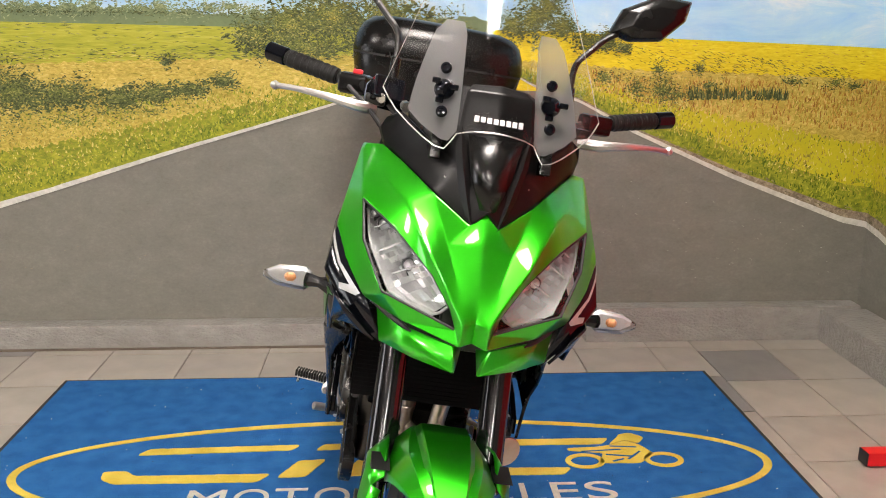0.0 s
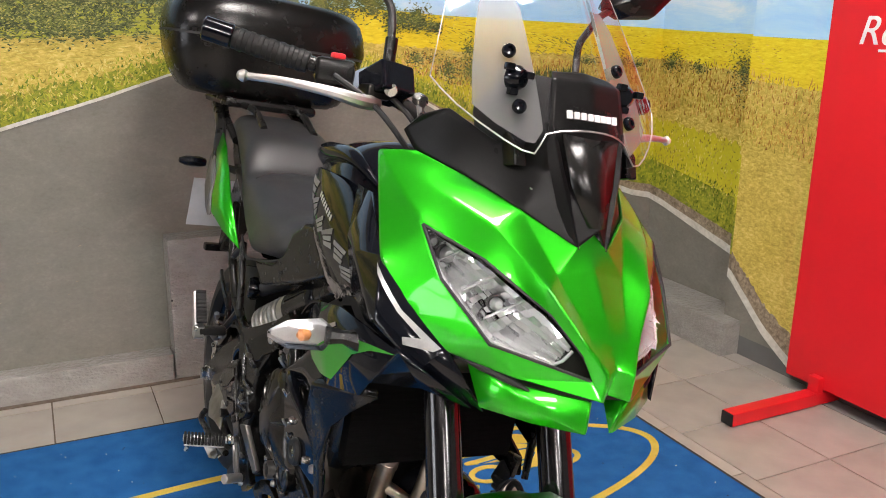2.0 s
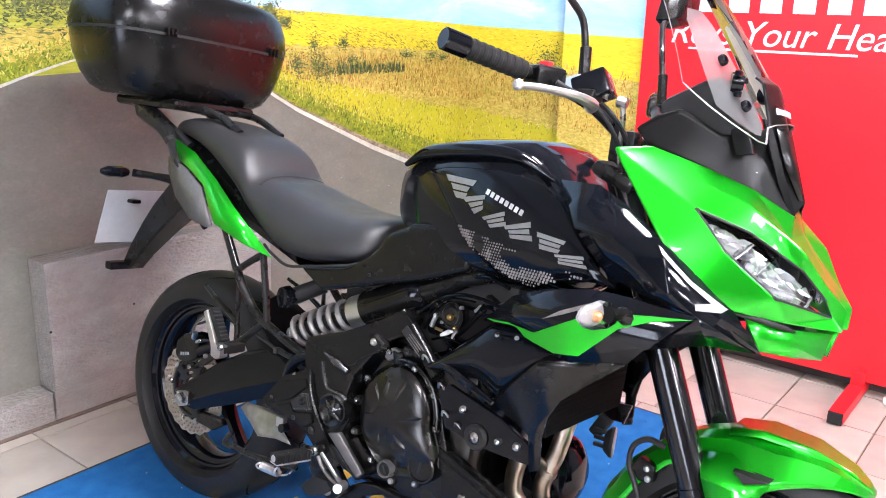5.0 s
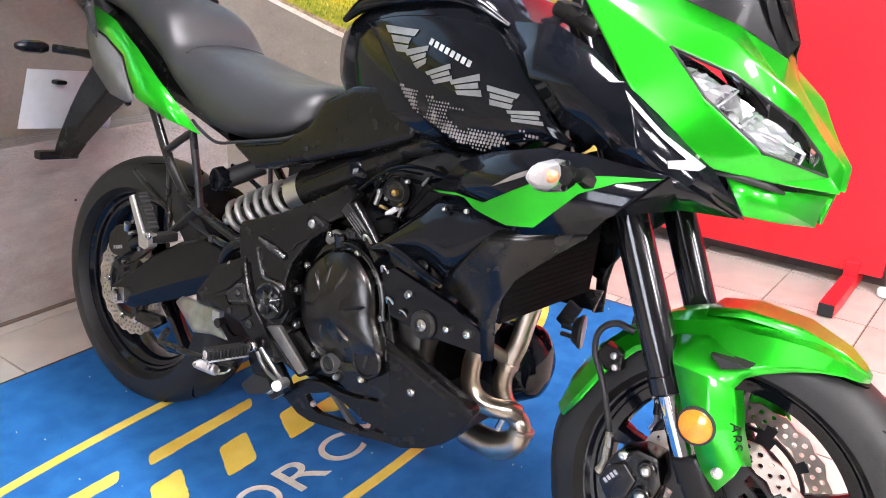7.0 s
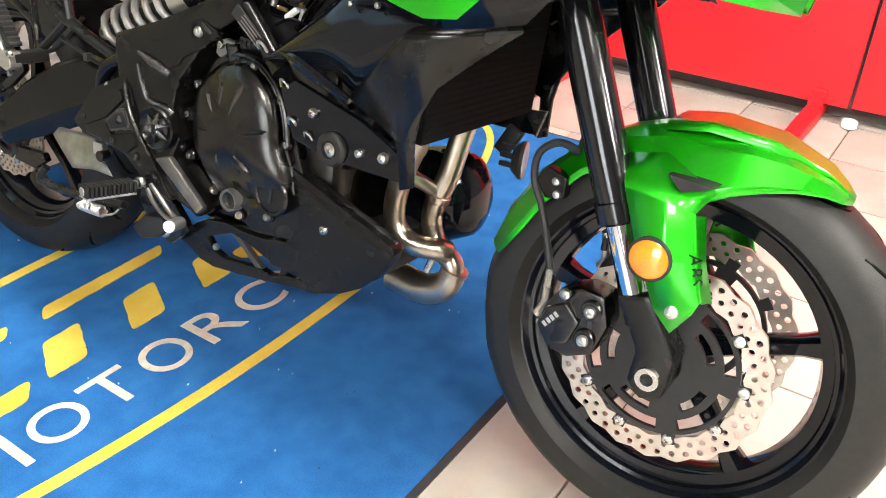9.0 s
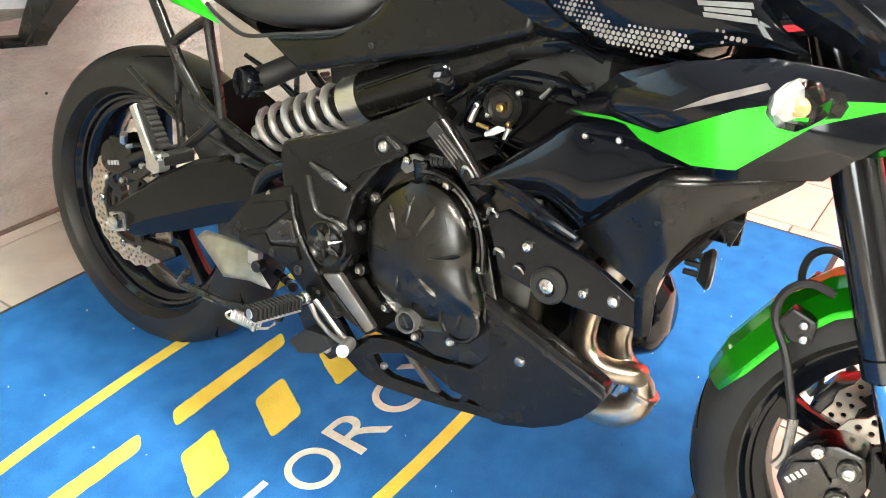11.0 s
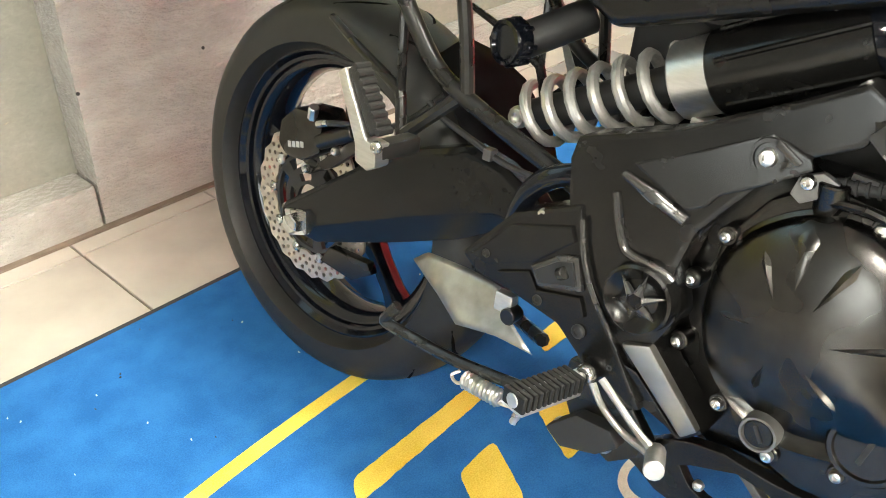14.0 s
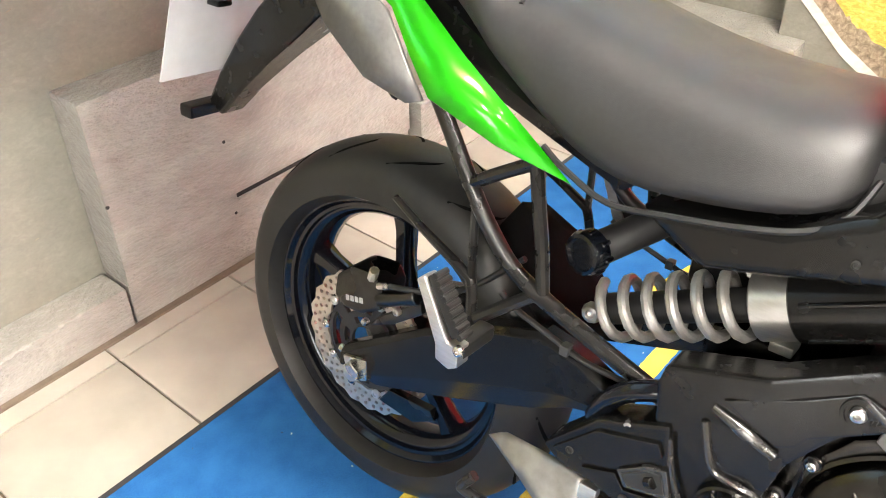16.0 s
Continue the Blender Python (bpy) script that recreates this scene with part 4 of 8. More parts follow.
def wheel(name, at, R, w, h, rimr, rimw, spokes, disc_r, disc_in, discs, label):
    m = Matrix.Translation(at)
    ri = rimr
    prof = [(ri + 0.012, -rimw / 2), (ri + 0.014, -rimw / 2 + 0.006), (ri - 0.004, -rimw / 2 + 0.014), (ri - 0.02, -rimw * 0.25), (ri - 0.02, rimw * 0.25), (ri - 0.004, rimw / 2 - 0.014),
            (ri + 0.014, rimw / 2 - 0.006), (ri + 0.012, rimw / 2), (ri - 0.006, rimw / 2 - 0.003), (ri - 0.012, rimw / 2 - 0.012), (ri - 0.0175, rimw / 2 - 0.0135), (ri - 0.0195, rimw / 2 - 0.021), (ri - 0.0255, rimw / 2 - 0.0225), (ri - 0.034, rimw * 0.24), (ri - 0.04, 0), (ri - 0.034, -rimw * 0.24), (ri - 0.0255, -rimw / 2 + 0.0225), (ri - 0.0195, -rimw / 2 + 0.021), (ri - 0.0175, -rimw / 2 + 0.0135), (ri - 0.012, -rimw / 2 + 0.012), (ri - 0.006, -rimw / 2 + 0.003)]
    wh = part(name, b_lathe(prof, m, 72, True), GLOSS, bike, label)
    part("tyre", b_lathe(tyre_profile(R, w, h), m, 80, True), RUBBER, wh, "worn black rubber tyre")
    part("hub", b_lathe([(0, -0.055), (0.03, -0.055), (0.045, -0.045), (0.04, 0), (0.045, 0.045), (0.03, 0.055), (0, 0.055)], m, 24), FRAME, wh)
    for k in range(spokes):
        a = 2 * math.pi * k / spokes + 0.35
        e, q = Vector((math.cos(a), 0, math.sin(a))), Vector((-math.sin(a), 0, math.cos(a)))
        rows = []
        for rad, half, deep in ((0.03, 0.019, 0.026), (0.06, 0.0155, 0.022), (0.12, 0.0125, 0.017), (0.17, 0.013, 0.018), (ri - 0.02, 0.02, 0.024)):
            c = Vector(at) + e * rad
            rows.append([c + q * (half * u) + Vector((0, deep * v, 0)) for u, v in ((-1, -0.6), (-0.6, -1), (0.6, -1), (1, -0.6), (1, 0.6), (0.6, 1), (-0.6, 1), (-1, 0.6))])
        part("spoke", b_loft(rows), GLOSS, wh, smooth=50)
    for y in discs:
        part("brake_disc", petal_disc(disc_r, disc_in, 0.0045, Matrix.Translation((at[0], y, at[2]))), DISC, wh, "drilled petal brake disc")
        part("disc_carrier", disc_carrier(disc_in, Matrix.Translation((at[0], y, at[2]))), DARK, wh)
        for k in range(10):
            a = 2 * math.pi * k / 10
            sgn = -1 if y < 0 else 1
            bolt((at[0] + (disc_in + 0.003) * math.cos(a), y + sgn * 0.004, at[2] + (disc_in + 0.003) * math.sin(a)), 0.0078, 0.004, wh, STEEL, (0, sgn, 0))
    return wh


def polar_plate(edges, n, t, gap=None, hole=None):
    """A flat plate on a polar grid of bands and sectors, with cut-out cells and round drilled holes."""
    bm = bmesh.new()
    g = [[[bm.verts.new((e(k) * math.cos(2 * math.pi * k / n), y, e(k) * math.sin(2 * math.pi * k / n))) for k in range(n)] for e in edges] for y in (-t / 2, t / 2)]
    solid = {(b, k): not (gap and gap(b, k)) for b in range(len(edges) - 1) for k in range(n)}
    for (b, k), full in solid.items():
        j = (k + 1) % n
        if not full:
            continue
        corners = [(b, k), (b, j), (b + 1, j), (b + 1, k)]
        if hole and hole(b, k):
            octs = []
            for s in (0, 1):
                q = [g[s][x][y].co for x, y in corners]
                mid = sum(q, Vector()) / 4
                r = 0.43 * min((q[0] - q[1]).length, (q[1] - q[2]).length)
                ex, ez = (q[1] - q[0]).normalized(), (q[0] - q[3]).normalized()
                ring = [bm.verts.new(mid + r * (math.cos(a) * ex + math.sin(a) * ez)) for a in [math.pi * (0.625 - 0.25 * i) for i in range(8)]]
                octs.append(ring)
                for i in range(4):
                    c0, c1 = (g[s][corners[m][0]][corners[m][1]] for m in (i, (i + 1) % 4))
                    bm.faces.new((c0, c1, ring[(2 * i + 1) % 8], ring[2 * i]))
                    bm.faces.new((c0, ring[2 * i], ring[(2 * i - 1) % 8]))
            for i in range(8):
                bm.faces.new((octs[0][i], octs[0][(i + 1) % 8], octs[1][(i + 1) % 8], octs[1][i]))
        else:
            for s in (0, 1):
                bm.faces.new([g[s][x][y] for x, y in corners])
        for (p, q, near) in ((corners[0], corners[1], (b - 1, k)), (corners[2], corners[3], (b + 1, k)), (corners[1], corners[2], (b, j)), (corners[3], corners[0], (b, (k - 1) % n))):
            if not solid.get(near, False):
                bm.faces.new((g[0][p[0]][p[1]], g[0][q[0]][q[1]], g[1][q[0]][q[1]], g[1][p[0]][p[1]]))
    return bm


def petal_disc(R, r, t, m):
    """A wavy-edged disc ring drilled with rows of holes."""
    n, petals = 84, 21
    rows = 3 if R - r > 0.04 else 2
    top, low = R - 0.006, r + 0.006

    def level(v):
        return lambda k: v
    edges = [lambda k: R - 0.003 + 0.0028 * math.cos(2 * math.pi * k / n * petals)]
    edges += [level(top + (low - top) * i / rows) for i in range(rows + 1)]
    edges += [lambda k: r + 0.001 + 0.0022 * math.cos(2 * math.pi * k / n * petals)]
    bm = polar_plate(edges, n, t, None, lambda b, k: 1 <= b <= rows and (k + b) % 2 == 0)
    bmesh.ops.transform(bm, matrix=m, verts=bm.verts)
    return bm


def disc_carrier(r, m):
    """The black inner carrier: a plate with slots and lugs out to the disc."""
    slot = lambda b, k: (b == 0 and k % 8 not in (0, 7)) or (b == 2 and k % 16 not in (0, 1, 14, 15)) or (b == 4 and 4 <= k % 16 <= 11)
    bm = polar_plate([lambda k, v=v: v for v in (r + 0.011, r - 0.004, r - 0.010, r - 0.026, r - 0.036, r - 0.048, 0.030)], 80, 0.007, slot)
    bmesh.ops.transform(bm, matrix=m, verts=bm.verts)
    return bm


rear_wheel = wheel("rear_wheel", REAR, 0.312, 0.16, 0.072, 0.231, 0.118, 5, 0.125, 0.083, (-0.088,), "black cast rear wheel")
front_wheel = wheel("front_wheel", FRONT, 0.300, 0.12, 0.062, 0.229, 0.092, 5, 0.149, 0.111, (-0.072, 0.072), "black cast front wheel")

# tread grooves on both tyres: thin dark sickles laid on the crown, painting the grooves' shade
TREAD = material("groove_shade_black", (0.003, 0.003, 0.003), (0.002, 0.002, 0.002), rough=0.9, spec=0.05, scale=60)


def grooves(at, R, w, h, parent, count):
    for k in range(count):
        for s in (-1, 1):
            pts = []
            for i in range(6):
                u = i / 5
                ac = s * (0.10 + 0.62 * u)
                ang = 2 * math.pi * k / count + 0.22 * u * u + (0 if s > 0 else math.pi / count)
                y = ac * w / 2
                sa = math.sqrt(max(0, 1 - ac * ac))
                r = R - h * (1 - sa ** 0.62) - 0.0034
                pts.append(Vector(at) + Vector((r * math.cos(ang), y, r * math.sin(ang))))
            part("tread_groove", b_tube(pts, [0.0032, 0.0045, 0.0045, 0.0032], 6, 2), TREAD, parent)


grooves(FRONT, 0.300, 0.12, 0.062, front_wheel, 16)
grooves(REAR, 0.312, 0.16, 0.072, rear_wheel, 16)

# swing arm with axle block, caliper
ARMBLACK = material("satin_black_arm", (0.008, 0.0078, 0.0075), (0.006, 0.0058, 0.0056), rough=0.2, spec=0.2, scale=90)
ARM_T = [(-0.045, 0.318), (-0.03, 0.328), (0.022, 0.364), (0.11, 0.425), (0.204, 0.476), (0.29, 0.506), (0.34, 0.497), (0.39, 0.475), (0.43, 0.437)]
ARM_B = [(-0.045, 0.275), (0.02, 0.272), (0.173, 0.331), (0.302, 0.387), (0.36, 0.425), (0.43, 0.428)]


def arm_row(x):
    """A cross-section of the swing arm: chamfered top, flat side, lower face folded inward."""
    t, b = float(np.interp(x, *zip(*ARM_T))), float(np.interp(x, *zip(*ARM_B)))
    return [(x, -0.098, t), (x, -0.122, t), (x, -0.130, t - min(0.009, (t - b) * 0.3)), (x, -0.131, b + 0.3 * (t - b)), (x, -0.118, b), (x, -0.098, b)]


arm = part("swing_arm", b_loft([arm_row(x) for x in (-0.045, -0.03, 0.0, 0.022, 0.06, 0.11, 0.16, 0.204, 0.25, 0.29, 0.34, 0.39, 0.43)]), ARMBLACK, bike, "satin black box-section swing arm", smooth=22, bevel=0.0015)
part("swing_arm_left", b_prism([(-0.045, 0.285), (-0.04, 0.335), (0.14, 0.385), (0.40, 0.46), (0.44, 0.43), (0.02, 0.285)], 0.10, 0.13, 0.006), MATTE, bike)
part("axle_block", b_prism([(-0.034, 0.312), (0.014, 0.324), (0.016, 0.287), (-0.022, 0.273)], -0.136, -0.12, 0.002), STEEL, arm, "bright axle adjuster plate")
part("axle_nut", b_cyl((-0.004, -0.13, 0.301), (-0.004, -0.152, 0.301), 0.0165, segs=6), STEEL, arm)
part("axle", b_cyl((0.0, -0.13, 0.312), (0.0, 0.13, 0.312), 0.012), STEEL, arm)
part("adjuster_bolt", b_cyl((-0.06, -0.113, 0.302), (-0.03, -0.113, 0.302), 0.007, segs=8), STEEL, arm)
cal = part("rear_caliper", b_prism([(-0.065, 0.405), (-0.06, 0.442), (-0.03, 0.468), (0.015, 0.472), (0.03, 0.452), (0.028, 0.415), (-0.01, 0.392), (-0.045, 0.39)], -0.128, -0.07, 0.009), ENGINE, bike, "black rear brake caliper")
part("caliper_slide", b_cyl((0.02, -0.12, 0.43), (0.09, -0.12, 0.465), 0.012, segs=14), ENGINE, cal)
part("caliper_arm", b_prism([(0.0, 0.375), (0.02, 0.40), (0.07, 0.44), (0.095, 0.46), (0.1, 0.44), (0.05, 0.4)], -0.122, -0.108, 0.004), ENGINE, cal)
for k in range(4):
    part("maker_bar", b_box((-0.035 + k * 0.009, -0.1288, 0.412 + k * 0.0022), (0.006, 0.0012, 0.0085), m=Matrix.Rotation(-0.15, 4, "Y")), SILVER, cal)
part("banjo", b_cyl((0.008, -0.125, 0.462), (0.018, -0.132, 0.482), 0.0075, segs=8), STEEL, cal)
part("bleed_nipple", b_cyl((0.024, -0.13, 0.458), (0.045, -0.13, 0.466), 0.005, segs=8), STEEL, cal)
bolt((0.001, -0.126, 0.385), 0.0065, 0.006, cal)
bolt((0.058, -0.124, 0.428), 0.0065, 0.006, cal)
part("caliper_bracket", b_prism([(0.02, 0.24), (0.09, 0.235), (0.13, 0.26), (0.12, 0.275), (0.04, 0.27)], -0.11, -0.095, 0.003), ENGINE, bike)
part("brake_hose", b_tube([(0.03, -0.128, 0.462), (0.075, -0.125, 0.472), (0.12, -0.10, 0.475), (0.16, -0.08, 0.50), (0.22, -0.07, 0.56)], 0.0045, 8), DARK, bike)

# tubular rear frame
SUB = "satin black tubular rear frame"
for sgn in (-1, 1):
    Y = 0.148 * sgn
    part("frame_tube", b_tube([(0.07, Y * 0.85, 0.80), (0.12, Y * 0.93, 0.745), (0.178, Y, 0.671), (0.212, Y, 0.626), (0.256, Y, 0.585), (0.335, Y, 0.553), (0.438, Y, 0.520), (0.47, Y, 0.508)], 0.0105, 12, 6), FRAME, bike, SUB)
    part("frame_tube", b_tube([(0.260, Y, 0.735), (0.27, Y, 0.686), (0.283, Y, 0.632), (0.294, Y, 0.570)], 0.0085, 10), FRAME, bike)
    part("frame_tube", b_tube([(0.175, Y, 0.675), (0.22, Y, 0.705), (0.262, Y, 0.73)], 0.0085, 10), FRAME, bike)
    part("frame_strut", b_tube([(0.055, Y * 0.95, 0.612), (0.114, Y, 0.587), (0.178, Y, 0.556), (0.192, Y, 0.543), (0.204, Y * 1.05, 0.49)], [0.005, 0.006, 0.0075, 0.0075, 0.007], 10), FRAME, bike)
    part("frame_strut", b_tube([(0.186, Y, 0.655), (0.188, Y, 0.61), (0.191, Y, 0.552)], 0.0058, 8), FRAME, bike)
    part("frame_strut", b_tube([(0.21, Y * 1.05, 0.503), (0.245, Y * 1.02, 0.534), (0.284, Y, 0.568)], 0.0085, 8), FRAME, bike)
    part("frame_cable", b_tube([(0.235, Y * 0.97, 0.548), (0.256, Y * 0.98, 0.536), (0.31, Y * 0.98, 0.521), (0.361, Y * 0.98, 0.508), (0.425, Y * 0.98, 0.507)], 0.004, 8), DARK, bike)
    part("cable_clip", b_box((0.335, Y * 0.99, 0.514), (0.012, 0.014, 0.014), 0.002), GREY, bike)

    def blade(outline, y0, y1, e):
        bm = b_prism(outline, -y1, -y0, e)
        return bm if sgn < 0 else flipped(bm)
    peg = part("passenger_peg", blade([(0.174, 0.580), (0.185, 0.588), (0.226, 0.514), (0.243, 0.512), (0.244, 0.486), (0.231, 0.478), (0.211, 0.484), (0.209, 0.505)], 0.214, 0.238, 0.003), ALU, bike, "folded aluminium passenger foot peg")
    part("peg_rubber", blade([(0.186, 0.586), (0.198, 0.594), (0.241, 0.527), (0.229, 0.517)], 0.210, 0.234, 0.003), GRIP, peg)
    for k in range(9):
        x, z = 0.198 + k * 0.0053, 0.591 - k * 0.0082
        part("rubber_rib", b_cyl((x, sgn * 0.211, z), (x, sgn * 0.2345, z), 0.0042, segs=8), GRIP, peg)
    part("peg_mount", b_box((0.232, sgn * 0.195, 0.50), (0.024, 0.07, 0.022), 0.005), FRAME, peg)
    bolt((0.243, sgn * 0.236, 0.51), 0.0075, 0.005, peg, STEEL, (0, sgn, 0))

# rear damper on the right side
AX0, AX1 = Vector((0.350, -0.098, 0.556)), Vector((0.725, -0.090, 0.738))
axis = (AX1 - AX0).normalized()
e1 = axis.cross(Vector((0, 1, 0))).normalized()
e2 = axis.cross(e1)
damper = part("rear_damper", b_cyl(AX0, AX0 + axis * 0.26, 0.019), DARK, bike, "rear suspension damper with silver coil spring")
helix = []
for k in range(6 * 14 + 1):
    a, d = 2 * math.pi * k / 14, 0.012 + 0.175 * k / 84
    helix.append(AX0 + axis * d + 0.0345 * (math.cos(a) * e1 + math.sin(a) * e2))
part("coil_spring", b_tube(helix, 0.0066, 10, 1), SPRING, damper, "silver painted coil spring")
part("collar", b_cyl(AX0 + axis * 0.188, AX0 + axis * 0.234, 0.039, segs=28, edge=0.002), ALU, damper, "bare metal adjuster collar")
part("collar_tab", b_box(AX0 + axis * 0.205 + e1 * -0.046, (0.025, 0.03, 0.012), 0.002), ALU, damper)
part("damper_cover", b_cyl(AX0 + axis * 0.226, AX0 + axis * 0.385, 0.041, segs=28, edge=0.004), MATTE, damper)
for a in (-0.8, 0.3, 1.3):
    part("cover_rib", b_cyl(AX0 + axis * 0.24 + 0.041 * (math.cos(a) * e2 + math.sin(a) * e1), AX0 + axis * 0.375 + 0.041 * (math.cos(a) * e2 + math.sin(a) * e1), 0.003, segs=8), MATTE, damper)
part("damper_neck", b_cyl(AX0 + axis * 0.38, AX0 + axis * 0.585, 0.035, 0.031, segs=24), MATTE, damper)
part("damper_boot", b_cyl(AX0 + axis * 0.372, AX0 + axis * 0.40, 0.043, 0.038, segs=28), GLOSS, damper)
bolt((0.345, -0.113, 0.556), 0.013, 0.010, damper)
# added dark box, no seen part: blocks the view through the open frame
part("battery_box", b_box((0.57, 0.03, 0.60), (0.32, 0.10, 0.18), 0.015), DARK, bike)
knob = part("preload_knob", b_lathe([(0, 0.0), (0.023, 0.0), (0.026, 0.003), (0.026, 0.02), (0.024, 0.024), (0.020, 0.025), (0.018, 0.021), (0, 0.021)], Matrix.Translation((0.336, -0.120, 0.639)) @ Matrix.Rotation(math.pi - 0.25, 4, "Z"), 28), GLOSS, bike, "round black preload adjuster knob")
for k in range(8):
    a = 2 * math.pi * k / 8
    part("knob_lug", b_box((0.334 + 0.0255 * math.cos(a), -0.131, 0.639 + 0.0255 * math.sin(a)), (0.005, 0.016, 0.006), 0.002, Matrix.Rotation(-a, 4, "Y")), GLOSS, knob)
part("knob_body", b_cyl((0.338, -0.118, 0.64), (0.385, -0.06, 0.675), 0.020, segs=16), DARK, bike)

# ---- engine and frame ----
engine = part("engine", b_box((0.72, 0.0, 0.44), (0.34, 0.27, 0.32), 0.03), ENGINE, bike, "black twin-cylinder engine")
part("cylinder_block", b_box((0.88, 0.0, 0.585), (0.16, 0.24, 0.28), 0.02, Matrix.Rotation(0.5, 4, "Y")), ENGINE, engine)
part("gearbox_casting", b_box((0.57, 0.0, 0.52), (0.2, 0.2, 0.16), 0.02), ENGINE, engine)
for k in range(7):
    part("cooling_fin", b_box((0.82 + k * 0.02, 0.0, 0.55 + k * 0.028), (0.15, 0.255, 0.007), 0.002, Matrix.Rotation(0.5, 4, "Y")), ENGINE, engine)
LOBE = [(0.6242, 0.4624), (0.6297, 0.5131), (0.6634, 0.555), (0.7153, 0.5785), (0.7548, 0.5744), (0.7866, 0.5475), (0.8035, 0.5055), (0.8058, 0.4665), (0.8233, 0.433), (0.8345, 0.396), (0.8144, 0.3579), (0.7765, 0.3435), (0.7135, 0.3284), (0.6816, 0.3426), (0.6563, 0.3665), (0.6335, 0.4093)]
CC = (0.722, 0.475)
LOBE = [(x, z if z > 0.43 else 0.43 - (0.43 - z) * 0.82) for x, z in LOBE]
LOBE_A = sorted((math.atan2(z - CC[1], x - CC[0]), math.hypot(x - CC[0], z - CC[1])) for x, z in LOBE)
STEPS = ([0, 0.2, 0.45, 0.7, 0.88, 0.95, 0.985, 1.0, 1.04], [0.1912, 0.1905, 0.188, 0.1835, 0.178, 0.173, 0.168, 0.158, 0.156])


def reach(a):
    """Radius of the cover's edge in one direction."""
    r = [np.interp((a + d + math.pi) % (2 * math.pi) - math.pi, [v[0] for v in LOBE_A], [v[1] for v in LOBE_A], period=2 * math.pi) for d in (-0.16, -0.08, 0, 0.08, 0.16)]
    return float(sum(r) / 5)


def sunk(z, s):
    """The lower lobe lies deeper than the round dome."""
    k = min(1.0, max(0.0, (0.425 - z) / 0.06))
    return 0.021 * k * k * (3 - 2 * k) * min(1.0, max(0.0, (1.0 - s) / 0.08))


def dome_y(x, z):
    """How far the cover stands out at a place on it."""
    s = math.hypot(x - CC[0], z - CC[1]) / reach(math.atan2(z - CC[1], x - CC[0]))
    return float(np.interp(s, *STEPS)) - sunk(z, s)


angles = np.linspace(0, 2 * math.pi, 72, endpoint=False)
rings = [[(CC[0] + 1.04 * reach(a) * math.cos(a), -0.13, CC[1] + 1.04 * reach(a) * math.sin(a)) for a in angles]]
for s, y in list(zip(*STEPS))[:0:-1] + [(0.02, 0.1912)]:
    rings.append([(CC[0] + s * reach(a) * math.cos(a), -y + sunk(CC[1] + s * reach(a) * math.sin(a), s), CC[1] + s * reach(a) * math.sin(a)) for a in angles])
cover = part("clutch_cover", b_loft(rings), ENGINE, engine, "black cast clutch cover with wedge ribs", smooth=40)
part("cover_flange", b_prism([(0.618, 0.52), (0.615, 0.44), (0.645, 0.385), (0.69, 0.325), (0.75, 0.305), (0.83, 0.315), (0.858, 0.36), (0.845, 0.43), (0.822, 0.50), (0.80, 0.55), (0.75, 0.592), (0.69, 0.598), (0.65, 0.57)], -0.153, -0.12, 0.008), ENGINE, engine)
# lighter copy of the engine casting, brightened for the ribs' highlights
RIBCAST = material("lit_rib_casting", (0.080, 0.077, 0.073), (0.060, 0.058, 0.055), rough=0.3, metal=1.0, scale=80)
# lens-shaped ribs: (outer end), (inner tip), width
for (ox, oz), (ix, iz), w in (((0.6669, 0.5360), (0.6903, 0.4944), 0.0105), ((0.6985, 0.572), (0.7042, 0.508), 0.022), ((0.7465, 0.555), (0.7210, 0.4965), 0.0125), ((0.7960, 0.4920), (0.741, 0.4735), 0.0095), ((0.7655, 0.420), (0.7305, 0.445), 0.0105), ((0.6430, 0.4625), (0.6785, 0.4665), 0.0085), ((0.6925, 0.401), (0.698, 0.437), 0.008)):
    o, i = Vector((ox, 0, oz)), Vector((ix, 0, iz))
    d = (o - i).normalized()
    q = Vector((-d.z, 0, d.x)) * w * 0.5
    rib = bmesh.new()
    foot = [rib.verts.new((p.x, -dome_y(p.x, p.z) + 0.0008, p.z)) for p in (o, o.lerp(i, 0.22) + q, o.lerp(i, 0.6) + q * 0.55, i, o.lerp(i, 0.6) - q * 0.55, o.lerp(i, 0.22) - q)]
    top = [rib.verts.new((p.x, -dome_y(p.x, p.z) - h, p.z)) for p, h in ((o.lerp(i, 0.12), 0.0028), (o.lerp(i, 0.4), 0.0042), (o.lerp(i, 0.75), 0.0025))]
    for f in ((foot[0], foot[1], top[0]), (foot[1], foot[2], top[1], top[0]), (foot[2], foot[3], top[2], top[1]), (foot[3], foot[4], top[2]), (foot[4], foot[5], top[1], top[2]), (foot[5], foot[0], top[0], top[1])):
        rib.faces.new(f)
    part("cover_rib", rib, RIBCAST, cover, smooth=75)
part("cover_rim", b_tube([(CC[0] + (reach(a) + 0.011) * math.cos(a), -0.160, CC[1] + (reach(a) + 0.011) * math.sin(a)) for a in np.linspace(-0.05, 1.75, 14)], 0.0045, 8), ENGINE, cover)
for bx, bz in ((0.6247, 0.526), (0.6024, 0.4713), (0.6049, 0.4027), (0.747, 0.5775), (0.8023, 0.5373), (0.8144, 0.4718), (0.6599, 0.3575), (0.7191, 0.329), (0.7806, 0.3438)):
    part("bolt_boss", b_cyl((bx, -0.13, bz), (bx, -0.158, bz), 0.010, segs=14), ENGINE, engine)
    bolt((bx, -0.158, bz), 0.0064, 0.006, engine)
part("filler_neck", b_cyl((0.70, -0.145, 0.565), (0.70, -0.155, 0.605), 0.014, segs=16), ENGINE, engine)
